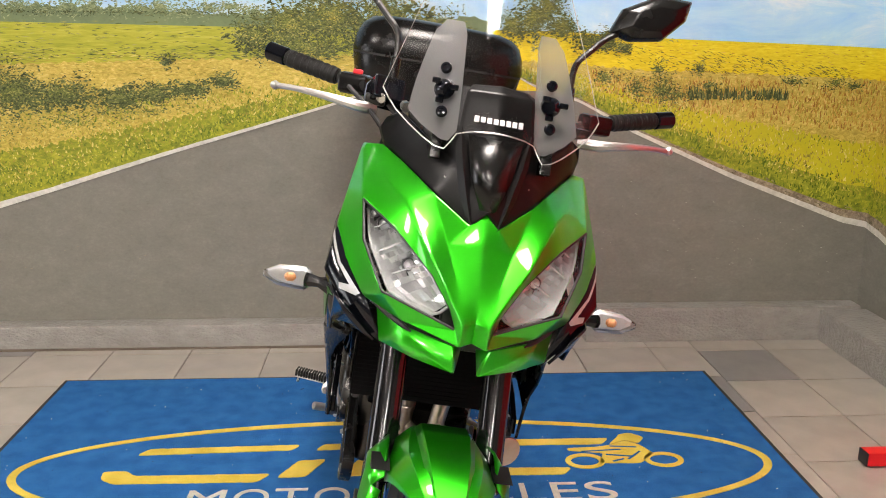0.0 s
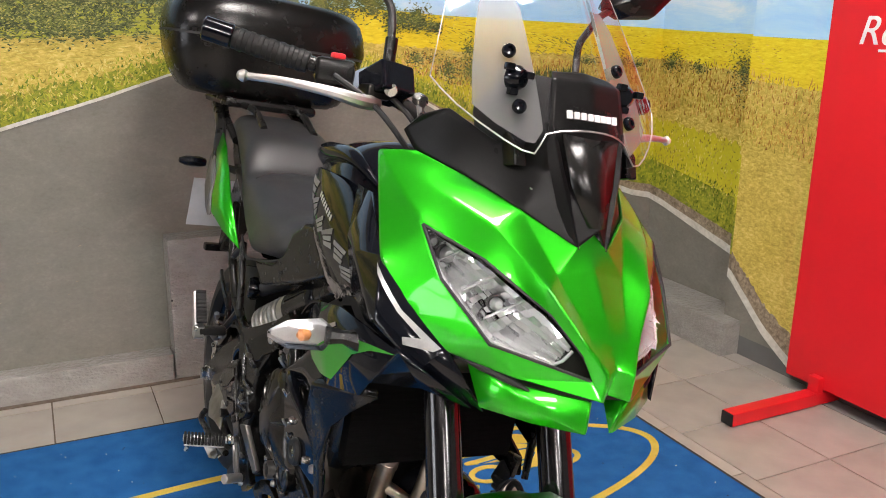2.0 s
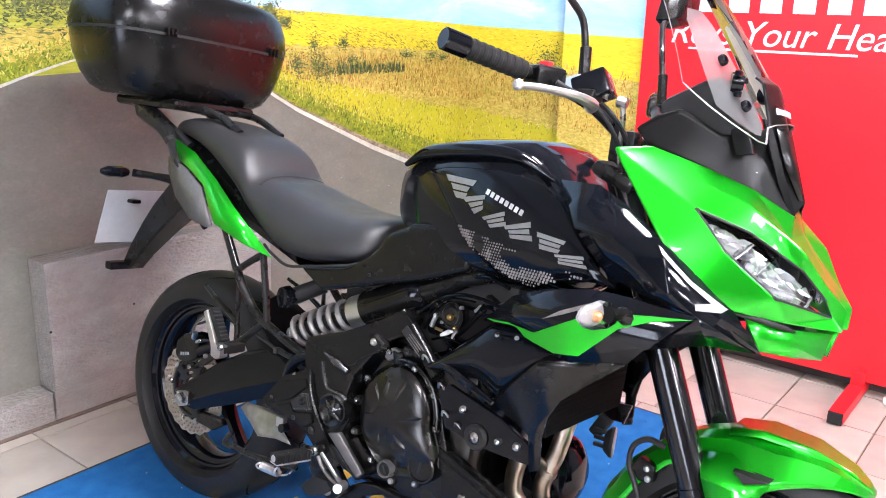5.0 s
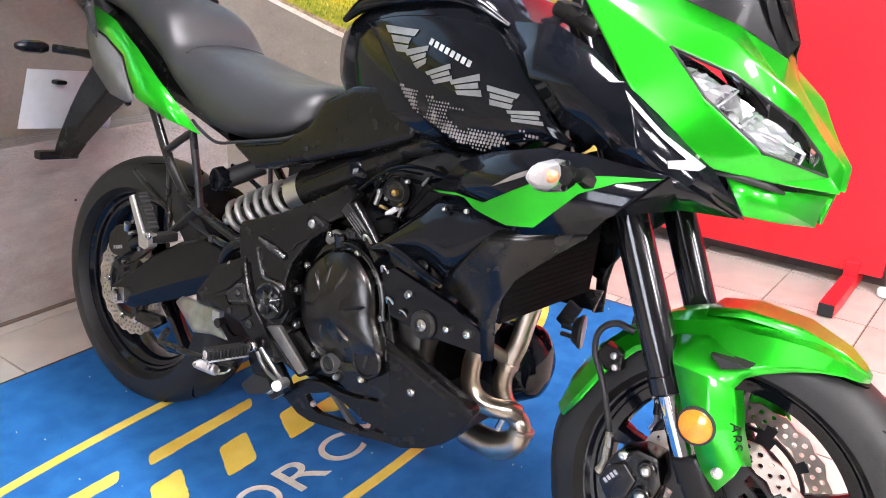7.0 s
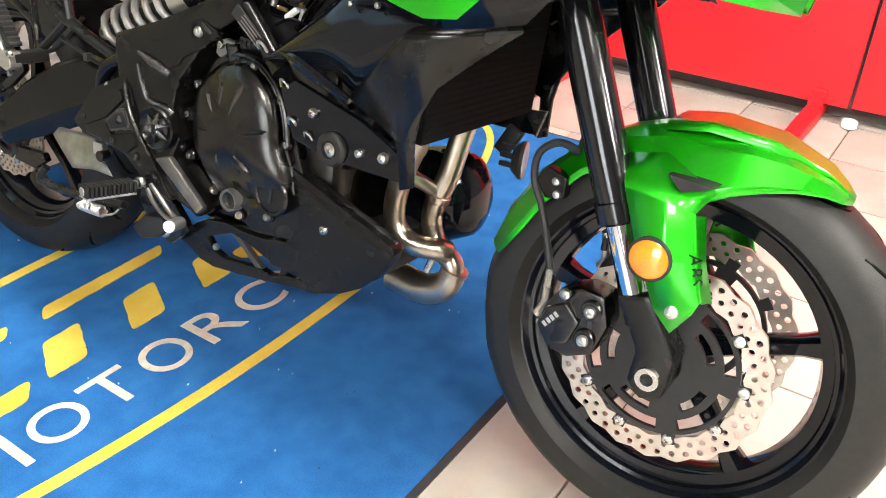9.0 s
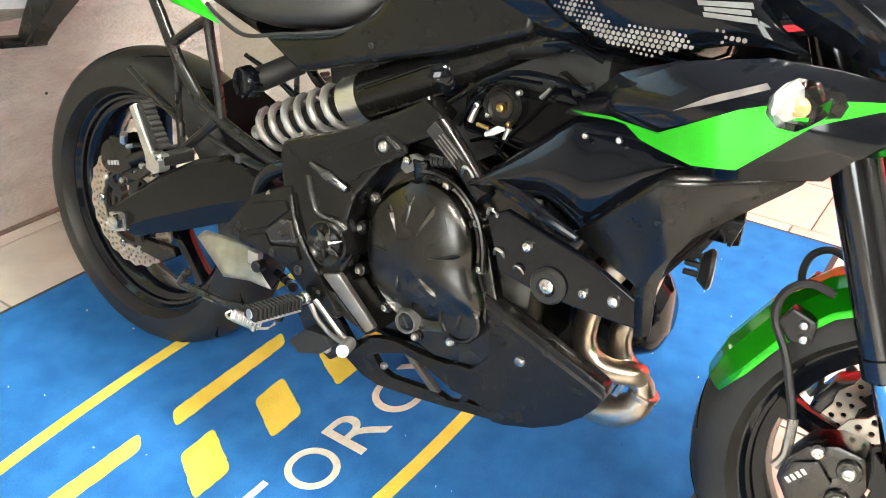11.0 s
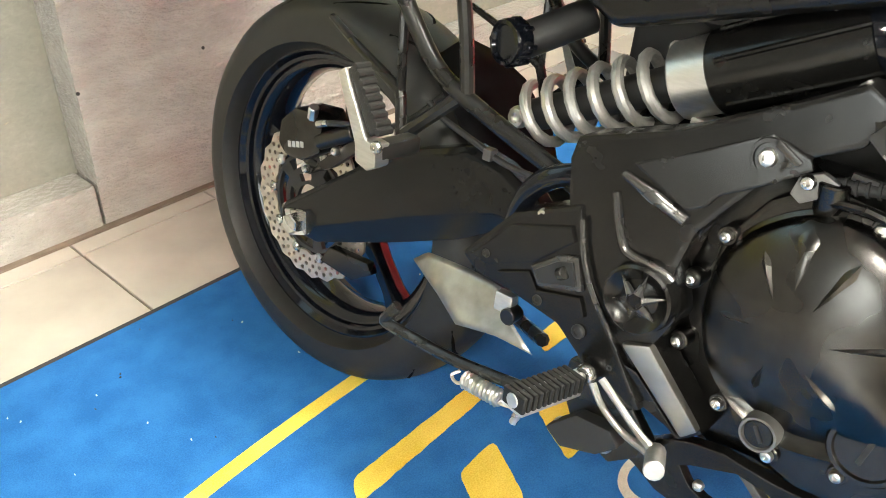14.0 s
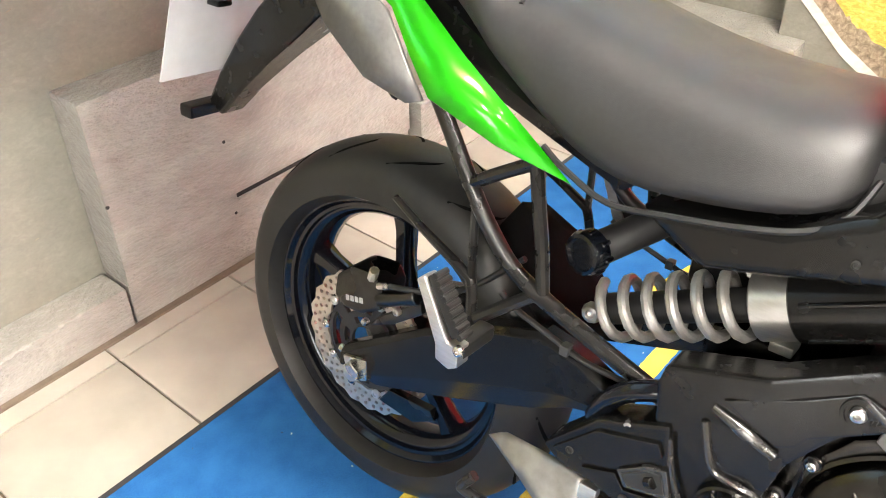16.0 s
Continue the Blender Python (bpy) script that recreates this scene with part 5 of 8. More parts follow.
part("inspection_cap", b_lathe([(0, 0.166), (0.0135, 0.166), (0.0150, 0.162), (0.0165, 0.150)], Matrix.Translation((0.708, -0.006, 0.3545)) @ Matrix.Rotation(math.pi, 4, "Z"), 24), ENGINE, engine, "round black inspection cap with a silver rim")
part("cap_rim", b_lathe([(0.0145, 0.160), (0.0155, 0.168), (0.0180, 0.168), (0.0195, 0.150)], Matrix.Translation((0.708, -0.006, 0.3545)) @ Matrix.Rotation(math.pi, 4, "Z"), 24), RAIL, engine)
part("cap_slot", b_box((0.708, -0.172, 0.3545), (0.018, 0.003, 0.004), 0.0008, Matrix.Rotation(1.0, 4, "Y")), DARK, engine)
tc = part("timing_cap", b_lathe([(0, 0.1705), (0.027, 0.1705), (0.0285, 0.1735), (0.0325, 0.1735), (0.035, 0.170), (0.035, 0.15)], Matrix.Translation((0.797, 0.0, 0.388)) @ Matrix.Rotation(math.pi, 4, "Z"), 32), ENGINE, engine, "round black timing cap with a slot")
part("cap_slot", b_box((0.797, -0.171, 0.388), (0.005, 0.002, 0.03), 0.0008, Matrix.Rotation(0.2, 4, "Y")), DARK, tc)
part("clutch_lever", b_prism([(0.672, 0.602), (0.69, 0.61), (0.706, 0.604), (0.7, 0.592), (0.678, 0.578), (0.668, 0.584)], -0.162, -0.152, 0.002), RAIL, engine)
part("cable_boot", b_cyl((0.70, -0.15, 0.601), (0.752, -0.15, 0.609), 0.007, 0.0055, segs=12), DARK, engine)
for k in range(5):
    part("boot_ring", b_cyl((0.706 + k * 0.009, -0.15, 0.602 + k * 0.0014), (0.709 + k * 0.009, -0.15, 0.6025 + k * 0.0014), 0.0082, segs=12), DARK, engine)
bolt((0.681, -0.162, 0.599), 0.007, 0.006, engine)
part("clutch_cable", b_tube([(0.71, -0.15, 0.612), (0.78, -0.15, 0.607), (0.86, -0.15, 0.60), (0.95, -0.12, 0.66), (1.05, -0.06, 0.85)], 0.004, 8), DARK, engine)

# frame cover and pivot plate
fc = part("frame_cover", b_prism([(0.455, 0.555), (0.46, 0.58), (0.56, 0.615), (0.65, 0.66), (0.705, 0.692), (0.735, 0.675), (0.715, 0.64), (0.665, 0.612), (0.632, 0.568), (0.60, 0.525), (0.588, 0.475), (0.602, 0.432), (0.585, 0.395), (0.66, 0.322), (0.634, 0.302), (0.577, 0.344), (0.527, 0.385), (0.488, 0.432), (0.468, 0.478)], -0.170, -0.125, 0.007), MATTE, bike, "matte black moulded frame cover")
STRAP = material("satin_grey_strap", (0.24, 0.232, 0.215), (0.17, 0.165, 0.152), rough=0.33, metal=0.9, scale=30)
# lighter, glossier copy of the cover's black, standing in for highlights on ribs and rims
SATIN = material("rib_highlight_plastic", (0.022, 0.021, 0.02), (0.016, 0.0155, 0.015), rough=0.26, spec=0.8, scale=200)
part("raised_rib", b_tube([(0.518, -0.1715, 0.559), (0.552, -0.1725, 0.5485), (0.588, -0.1725, 0.5345)], [0.004, 0.0068, 0.0055], 12, 3), SATIN, fc)
part("raised_rib", b_tube([(0.514, -0.1705, 0.539), (0.523, -0.1715, 0.512), (0.533, -0.1715, 0.489), (0.546, -0.1715, 0.4825), (0.576, -0.1715, 0.479), (0.590, -0.1705, 0.472)], 0.0046, 10, 3), SATIN, fc)
part("raised_rib", b_prism([(0.652, 0.631), (0.676, 0.617), (0.671, 0.611), (0.649, 0.624)], -0.1765, -0.165, 0.0022), SATIN, fc)
part("upper_plate", b_prism([(0.524, 0.573), (0.60, 0.610), (0.645, 0.634), (0.68, 0.622), (0.685, 0.612), (0.655, 0.59), (0.612, 0.566), (0.604, 0.553), (0.585, 0.544)], -0.1735, -0.165, 0.0035), MATTE, fc)
PC = (0.5626, 0.4446)
cap = part("pivot_cap", b_lathe([(0, 0.183), (0.007, 0.183), (0.009, 0.178), (0.020, 0.1745), (0.029, 0.178), (0.0335, 0.183), (0.0365, 0.181), (0.038, 0.165)], Matrix.Translation((PC[0], 0, PC[1])) @ Matrix.Rotation(math.pi, 4, "Z"), 36), MATTE, fc, "round pivot cap with star ribs")
for k in range(6):
    a = 2 * math.pi * k / 6 + 0.35
    part("star_rib", b_tube([(PC[0] + r * math.cos(a), -y, PC[1] + r * math.sin(a)) for r, y in ((0.007, 0.182), (0.016, 0.179), (0.028, 0.177))], [0.0052, 0.0036, 0.0006], 6, 2), SATIN, cap)
bolt((0.6467, -0.1735, 0.613), 0.0085, 0.007, fc)
part("bolt_ring", b_lathe([(0.0125, 0.172), (0.0135, 0.176), (0.017, 0.176), (0.0185, 0.172)], Matrix.Translation((0.6467, 0, 0.613)) @ Matrix.Rotation(math.pi, 4, "Z"), 24), MATTE, fc)
part("cover_strap", b_prism([(0.5546, 0.391), (0.5855, 0.4005), (0.655, 0.3265), (0.6396, 0.312)], -0.177, -0.165, 0.004), STRAP, fc)
part("lower_panel", b_prism([(0.5365, 0.3735), (0.548, 0.3458), (0.6357, 0.3108), (0.578, 0.365)], -0.1735, -0.16, 0.0025), MATTE, fc)
bolt((0.549, -0.1735, 0.358), 0.004, 0.003, fc, DARK)
bpy.context.view_layer.update()
for o in [fc] + list(fc.children_recursive):
    for v in o.data.vertices:
        k = min(1.0, max(0.0, (0.648 - v.co.x) / 0.08))
        v.co += Vector((0.008, -0.020, 0.003)) * k
pp = part("pivot_plate", b_prism([(0.350, 0.411), (0.411, 0.482), (0.491, 0.519), (0.50, 0.47), (0.517, 0.437), (0.56, 0.385), (0.60, 0.33), (0.56, 0.31), (0.52, 0.355), (0.487, 0.380), (0.423, 0.391), (0.372, 0.396)], -0.196, -0.15, 0.006), MATTE, bike, "matte black heel plate")
part("plate_panel", b_prism([(0.364, 0.415), (0.414, 0.470), (0.485, 0.494), (0.493, 0.479), (0.448, 0.438), (0.392, 0.413)], -0.2005, -0.19, 0.0025), MATTE, pp)
part("plate_panel", b_prism([(0.404, 0.411), (0.446, 0.428), (0.459, 0.411), (0.511, 0.424), (0.52, 0.404), (0.495, 0.386), (0.432, 0.394)], -0.2005, -0.19, 0.0025), MATTE, pp)
part("plate_rim", b_prism([(0.447, 0.435), (0.478, 0.459), (0.501, 0.466), (0.512, 0.431), (0.459, 0.416)], -0.2015, -0.19, 0.002), SATIN, pp)
# black piece standing proud of the plate, coloured as a recess in shade
part("plate_recess", b_prism([(0.454, 0.434), (0.480, 0.454), (0.496, 0.459), (0.505, 0.435), (0.463, 0.422)], -0.2035, -0.19, 0.001), DARK, pp)
part("recess_detail", b_cyl((0.484, -0.203, 0.441), (0.492, -0.206, 0.447), 0.007, segs=10), ENGINE, pp)
part("plate_edge", b_tube([(0.495, -0.197, 0.505), (0.504, -0.198, 0.47), (0.520, -0.198, 0.437), (0.552, -0.197, 0.395)], 0.0028, 6), SATIN, pp)
bolt((0.388, -0.2005, 0.426), 0.005, 0.003, pp, DARK)
bolt((0.462, -0.2005, 0.40), 0.006, 0.003, pp, DARK)
bolt((0.515, -0.197, 0.385), 0.008, 0.004, pp, DARK)
part("frame_spar", b_tube([(0.395, -0.165, 0.46), (0.402, -0.17, 0.478), (0.417, -0.175, 0.506), (0.442, -0.175, 0.528), (0.48, -0.165, 0.54), (0.52, -0.14, 0.545)], 0.0125, 12), GLOSS, bike)
bolt((0.447, -0.19, 0.49), 0.008, 0.006, bike)

# heel guard, peg, brake pedal
GUARDSTEEL = material("dull_steel_sheet", (0.36, 0.35, 0.335), (0.22, 0.212, 0.20), rough=0.42, metal=1.0, scale=40)
guard_v = {"a": (0.266, -0.178, 0.362), "b": (0.290, -0.180, 0.382), "c": (0.362, -0.182, 0.387), "d": (0.408, -0.19, 0.388), "e": (0.424, -0.195, 0.362), "f": (0.332, -0.206, 0.351), "g": (0.370, -0.214, 0.331), "h": (0.425, -0.214, 0.343), "i": (0.474, -0.212, 0.342)}
heel = part("heel_guard", b_faces(guard_v, ["a b f", "b c f", "c d e f", "f e h g", "e i h"]), GUARDSTEEL, bike, "bent bright metal heel guard")
rounded_sheet(heel, 0.8, 0.003)
part("guard_tab", b_box((0.418, -0.192, 0.375), (0.024, 0.014, 0.024), 0.003), ALU, bike)
part("guard_tab", b_cyl((0.43, -0.185, 0.365), (0.43, -0.205, 0.365), 0.010, segs=12), ENGINE, bike)
part("brake_rod", b_tube([(0.263, -0.196, 0.301), (0.252, -0.20, 0.284), (0.250, -0.20, 0.272), (0.30, -0.20, 0.272), (0.366, -0.20, 0.274), (0.48, -0.195, 0.287)], 0.0075, 10), FRAME, bike, "black linkage rod")
fp = part("rider_peg", b_cyl((0.533, -0.195, 0.342), (0.514, -0.302, 0.346), 0.008, segs=12), ALU, bike, "ribbed rubber rider foot peg")
P0, P1 = Vector((0.530, -0.218, 0.343)), Vector((0.515, -0.298, 0.346))
for k in range(12):
    c = P0.lerp(P1, k / 11)
    part("rubber_rib", b_box(c, (0.030, 0.0058, 0.019), 0.002, Matrix.Rotation(math.atan2(P1.y - P0.y, P1.x - P0.x) + math.pi / 2, 4, "Z")), GRIP, fp)
part("peg_plate", b_box((P0 + P1) / 2 + Vector((0, 0, -0.011)), (0.028, 0.085, 0.004), 0.001, Matrix.Rotation(math.atan2(P1.y - P0.y, P1.x - P0.x) + math.pi / 2, 4, "Z") @ Matrix.Rotation(-0.04, 4, "X")), ALU, fp)
part("peg_feeler", b_cyl(P1 + Vector((0.004, 0.008, -0.008)), P1 + Vector((0.0, 0.004, -0.03)), 0.0045, segs=8), STEEL, fp)
bolt((0.538, -0.205, 0.348), 0.011, 0.008, fp)
part("brake_pedal", b_tube([(0.552, -0.195, 0.345), (0.575, -0.198, 0.330), (0.605, -0.202, 0.312), (0.628, -0.206, 0.303)], [0.005, 0.004, 0.004, 0.006], 8), GUARDSTEEL, bike, "slotted aluminium brake pedal")
part("pedal_arm", b_tube([(0.543, -0.195, 0.335), (0.56, -0.198, 0.316), (0.59, -0.202, 0.302), (0.622, -0.206, 0.299)], [0.005, 0.0038, 0.0038, 0.005], 8), GUARDSTEEL, bike)
part("pedal_tip", b_cyl((0.628, -0.20, 0.300), (0.645, -0.24, 0.308), 0.0105, segs=12), ALU, bike)
part("pedal_bracket", b_prism([(0.50, 0.335), (0.56, 0.34), (0.62, 0.275), (0.57, 0.235), (0.52, 0.255), (0.495, 0.30)], -0.175, -0.16, 0.004), ENGINE, bike)
part("stand_bracket", b_prism([(0.495, 0.25), (0.53, 0.285), (0.572, 0.288), (0.585, 0.272), (0.562, 0.25), (0.518, 0.235)], -0.193, -0.17, 0.004), DARK, bike)
part("side_stand_link", b_tube([(0.15, 0.06, 0.225), (0.30, 0.0, 0.24), (0.42, -0.10, 0.29)], 0.009, 8), FRAME, bike)
sp_pts = []
for k in range(10 * 8 + 1):
    a, d = 2 * math.pi * k / 8, k / 80
    c = Vector((0.392, -0.213, 0.267)).lerp(Vector((0.446, -0.215, 0.270)), d)
    sp_pts.append(c + Vector((0, math.cos(a) * 0.009, math.sin(a) * 0.009)))
part("return_spring", b_tube(sp_pts, 0.0026, 6, 1), STEEL, bike, "small bright return spring")
for q in ([(0.378, -0.205, 0.268), (0.372, -0.212, 0.262), (0.382, -0.215, 0.258), (0.393, -0.213, 0.262)], [(0.446, -0.215, 0.264), (0.46, -0.216, 0.268), (0.474, -0.212, 0.274), (0.478, -0.205, 0.282)]):
    part("spring_hook", b_tube(q, 0.0022, 6), STEEL, bike)
for bx, bz in ((0.5317, 0.2496), (0.5635, 0.2564), (0.5073, 0.2518)):
    bolt((bx, -0.176, bz), 0.009, 0.008, bike)
part("stand_leg", b_tube([(0.50, 0.12, 0.24), (0.49, 0.21, 0.12), (0.47, 0.30, 0.035)], 0.012, 10), FRAME, bike, "side stand")
part("stand_foot", b_box((0.47, 0.305, 0.045), (0.06, 0.05, 0.008), 0.003, Matrix.Rotation(radians(9), 4, "X")), FRAME, bike)

# belly cover, exhaust
belly = part("belly_cover", b_prism([(0.795, 0.310), (0.819, 0.312), (0.843, 0.342), (0.840, 0.38), (0.824, 0.41), (0.822, 0.440), (0.836, 0.434), (0.889, 0.415), (0.942, 0.395), (0.992, 0.378), (1.022, 0.367), (1.027, 0.357), (1.018, 0.333), (0.998, 0.306), (0.97, 0.281), (0.932, 0.259), (0.883, 0.242), (0.862, 0.239), (0.855, 0.256), (0.823, 0.261), (0.806, 0.262), (0.784, 0.262)], -0.157, -0.13, 0.006), MATTE, bike, "matte black belly cover")
ridge = [(0.826, 0.441), (0.836, 0.436), (0.889, 0.418), (0.942, 0.398), (0.992, 0.381), (1.020, 0.370)]
part("belly_ridge", b_loft([[(x, -0.134, z), (x + 0.001, -0.150, z - 0.006), (x + 0.003, -0.1605, z - 0.021), (x - 0.002, -0.152, z - 0.024)] for x, z in ridge]), MATTE, belly, smooth=40)
part("belly_inner", b_box((0.88, 0.0, 0.30), (0.16, 0.20, 0.08), 0.03), DARK, bike)
bolt((0.895, -0.156, 0.356), 0.008, 0.006, belly)
bolt((0.665, -0.156, 0.255), 0.006, 0.005, belly)
part("belly_rail", b_prism([(0.585, 0.262), (0.62, 0.288), (0.646, 0.298), (0.678, 0.304), (0.728, 0.300), (0.775, 0.302), (0.80, 0.311), (0.79, 0.263), (0.775, 0.268), (0.727, 0.284), (0.697, 0.288), (0.649, 0.269), (0.628, 0.256)], -0.154, -0.138, 0.004), MATTE, belly)
part("belly_rail", b_prism([(0.562, 0.243), (0.59, 0.234), (0.62, 0.217), (0.653, 0.212), (0.715, 0.218), (0.774, 0.226), (0.83, 0.235), (0.866, 0.240), (0.852, 0.2555), (0.816, 0.252), (0.802, 0.246), (0.783, 0.241), (0.763, 0.246), (0.745, 0.244), (0.676, 0.238), (0.655, 0.245), (0.640, 0.263), (0.61, 0.275), (0.58, 0.262)], -0.153, -0.138, 0.004), MATTE, belly)
part("belly_brace", b_prism([(0.694, 0.290), (0.712, 0.287), (0.768, 0.244), (0.752, 0.242)], -0.152, -0.140, 0.003), GREY, belly)
part("belly_brace", b_prism([(0.803, 0.244), (0.808, 0.264), (0.822, 0.264), (0.816, 0.248)], -0.152, -0.140, 0.002), MATTE, belly)
exh = part("exhaust_header", b_tube([(1.0, -0.05, 0.64), (0.998, -0.042, 0.585), (0.984, -0.036, 0.53), (0.965, -0.032, 0.483), (0.945, -0.03, 0.43), (0.936, -0.03, 0.385), (0.939, -0.03, 0.35), (0.957, -0.028, 0.327), (0.985, -0.022, 0.318), (1.01, -0.004, 0.315), (1.02, 0.012, 0.308)], 0.0185, 16, 6), EXHAUST, bike, "heat-tinted stainless exhaust header pipes")
part("header_pipe", b_tube([(1.03, 0.05, 0.63), (1.018, 0.046, 0.56), (1.004, 0.04, 0.495), (0.992, 0.035, 0.43), (0.978, 0.03, 0.385), (0.972, 0.03, 0.35), (0.981, 0.03, 0.318), (1.003, 0.03, 0.297), (1.022, 0.03, 0.282), (1.026, 0.03, 0.262)], 0.0185, 16, 6), EXHAUST, exh)
part("balance_pipe", b_tube([(0.945, -0.03, 0.43), (0.958, -0.012, 0.424), (0.972, 0.012, 0.408), (0.98, 0.03, 0.392)], [0.013, 0.012, 0.012, 0.014], 12, 5), EXHAUST, exh)
part("collector", b_tube([(1.026, 0.03, 0.272), (1.018, 0.03, 0.248), (0.996, 0.031, 0.228), (0.96, 0.034, 0.217), (0.90, 0.04, 0.22)], [0.021, 0.024, 0.027, 0.028, 0.027], 16, 5), EXHAUST, exh)
for (px, py, pz), (qx, qy, qz), pr in (((0.968, -0.032, 0.492), (0.961, -0.031, 0.474), 0.0205), ((0.981, 0.031, 0.396), (0.977, 0.03, 0.382), 0.0215), ((1.0275, 0.03, 0.275), (1.0255, 0.03, 0.266), 0.0245)):
    part("weld_band", b_cyl((px, py, pz), (qx, qy, qz), pr, segs=16), EXHAUST, exh)
part("clamp_bolt", b_cyl((0.99, 0.0, 0.268), (1.0, 0.0, 0.295), 0.006, segs=8), STEEL, exh)
part("muffler", b_tube([(0.76, 0.11, 0.32), (0.86, 0.11, 0.345), (0.95, 0.11, 0.368), (0.998, 0.11, 0.378), (1.02, 0.11, 0.382)], [0.07, 0.082, 0.084, 0.07, 0.035], 20, 5), GLOSS, bike, "black muffler under the engine")

# engine hanger plates
both("engine_hanger", lambda: b_prism([(0.838, 0.57), (0.865, 0.585), (0.985, 0.553), (1.055, 0.52), (1.06, 0.485), (0.99, 0.485), (0.925, 0.488), (0.865, 0.50)], -0.202, -0.19, 0.003), GLOSS, bike, "black engine hanger plate")
for bx, bz, r in ((0.903, 0.547, 0.0075), (0.938, 0.504, 0.0125), (0.987, 0.51, 0.007), (1.027, 0.513, 0.008)):
    bolt((bx, -0.202, bz), r, 0.008, bike)
part("hanger_ring", b_lathe([(0.012, 0.20), (0.024, 0.20), (0.025, 0.206), (0.021, 0.212), (0.013, 0.212)], Matrix.Translation((0.939, 0, 0.504)) @ Matrix.Rotation(math.pi, 4, "Z"), 24, True), RUBBER, bike)
part("frame_downtube", b_tube([(0.695, -0.15, 0.682), (0.755, -0.162, 0.636), (0.82, -0.178, 0.584)], 0.0155, 14), PANELBLACK, bike)
part("warning_label", b_box((0.757, -0.1785, 0.634), (0.085, 0.003, 0.020), 0.001, Matrix.Rotation(0.66, 4, "Y")), DARK, bike)
for k in range(4):
    part("label_line", b_box((0.757 + (k - 1.5) * 0.003, -0.1803, 0.634 + (k - 1.5) * 0.0045), (0.05 - 0.006 * (k % 2), 0.001, 0.0016), 0, Matrix.Rotation(0.66, 4, "Y")), HEXGREY, bike)
part("main_spar", b_tube([(0.80, -0.115, 0.775), (0.88, -0.13, 0.80), (1.0, -0.11, 0.88), (1.08, -0.04, 0.93)], 0.018, 12), FRAME, bike)
part("main_spar", b_tube([(0.80, 0.115, 0.775), (0.88, 0.13, 0.80), (1.0, 0.11, 0.88), (1.08, 0.04, 0.93)], 0.018, 12), FRAME, bike)
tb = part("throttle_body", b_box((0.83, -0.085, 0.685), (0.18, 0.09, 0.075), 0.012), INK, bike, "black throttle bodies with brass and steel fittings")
part("throttle_drum", b_cyl((0.808, -0.12, 0.70), (0.808, -0.142, 0.70), 0.026, segs=24), ENGINE, tb)
part("intake_duct", b_lathe([(0.02, 0.125), (0.038, 0.125), (0.046, 0.118), (0.048, 0.09), (0.044, 0.08)], Matrix.Translation((0.885, 0, 0.69)) @ Matrix.Rotation(math.pi, 4, "Z"), 28), GLOSS, tb)
part("throttle_pulley", b_lathe([(0.016, 0.142), (0.02, 0.146), (0.023, 0.142), (0.026, 0.147), (0.028, 0.14)], Matrix.Translation((0.808, 0, 0.70)) @ Matrix.Rotation(math.pi, 4, "Z"), 24), FRAME, tb)
for bx, by, bz, r, mt in ((0.809, -0.145, 0.699, 0.0065, BRASS), (0.785, -0.138, 0.727, 0.004, BRASS), (0.775, -0.14, 0.716, 0.005, STEEL), (0.771, -0.14, 0.694, 0.005, STEEL), (0.83, -0.14, 0.722, 0.004, STEEL), (0.79, -0.142, 0.685, 0.004, STEEL), (0.822, -0.142, 0.679, 0.0035, BRASS)):
    bolt((bx, by, bz), r, 0.007, tb, mt)
# the WHITE plug stands in for bright background seen through a gap
for p0, p1, r, mt in (((0.858, -0.135, 0.720), (0.870, -0.135, 0.734), 0.003, STEEL), ((0.786, -0.135, 0.655), (0.812, -0.14, 0.672), 0.005, WHITE), ((0.815, -0.138, 0.654), (0.822, -0.14, 0.674), 0.004, ALU), ((0.758, -0.135, 0.668), (0.766, -0.135, 0.69), 0.005, ALU), ((0.772, -0.14, 0.668), (0.79, -0.14, 0.666), 0.003, BRASS), ((0.90, -0.13, 0.735), (0.925, -0.13, 0.748), 0.006, DARK)):
    part("fitting", b_cyl(p0, p1, r, segs=10), mt, tb)
for pts, r in (([(0.731, -0.15, 0.69), (0.785, -0.155, 0.731), (0.832, -0.155, 0.75), (0.88, -0.155, 0.752), (0.927, -0.155, 0.745)], 0.0055), ([(0.745, -0.14, 0.66), (0.765, -0.145, 0.70), (0.80, -0.145, 0.735), (0.86, -0.14, 0.74)], 0.0035), ([(0.76, -0.13, 0.64), (0.80, -0.14, 0.655), (0.85, -0.14, 0.65), (0.89, -0.13, 0.665)], 0.004), ([(0.80, -0.13, 0.625), (0.82, -0.14, 0.66), (0.845, -0.14, 0.69), (0.88, -0.14, 0.74)], 0.003), ([(0.86, -0.15, 0.79), (0.90, -0.16, 0.797), (0.944, -0.16, 0.785)], 0.006)):
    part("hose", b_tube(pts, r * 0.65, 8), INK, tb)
# added dark box behind the throttle bodies, keeps the gap there black
part("inner_frame", b_box((0.76, -0.05, 0.64), (0.26, 0.06, 0.14), 0.01), DARK, bike)
part("airbox", b_box((0.72, 0.0, 0.76), (0.44, 0.22, 0.14), 0.03), DARK, bike)

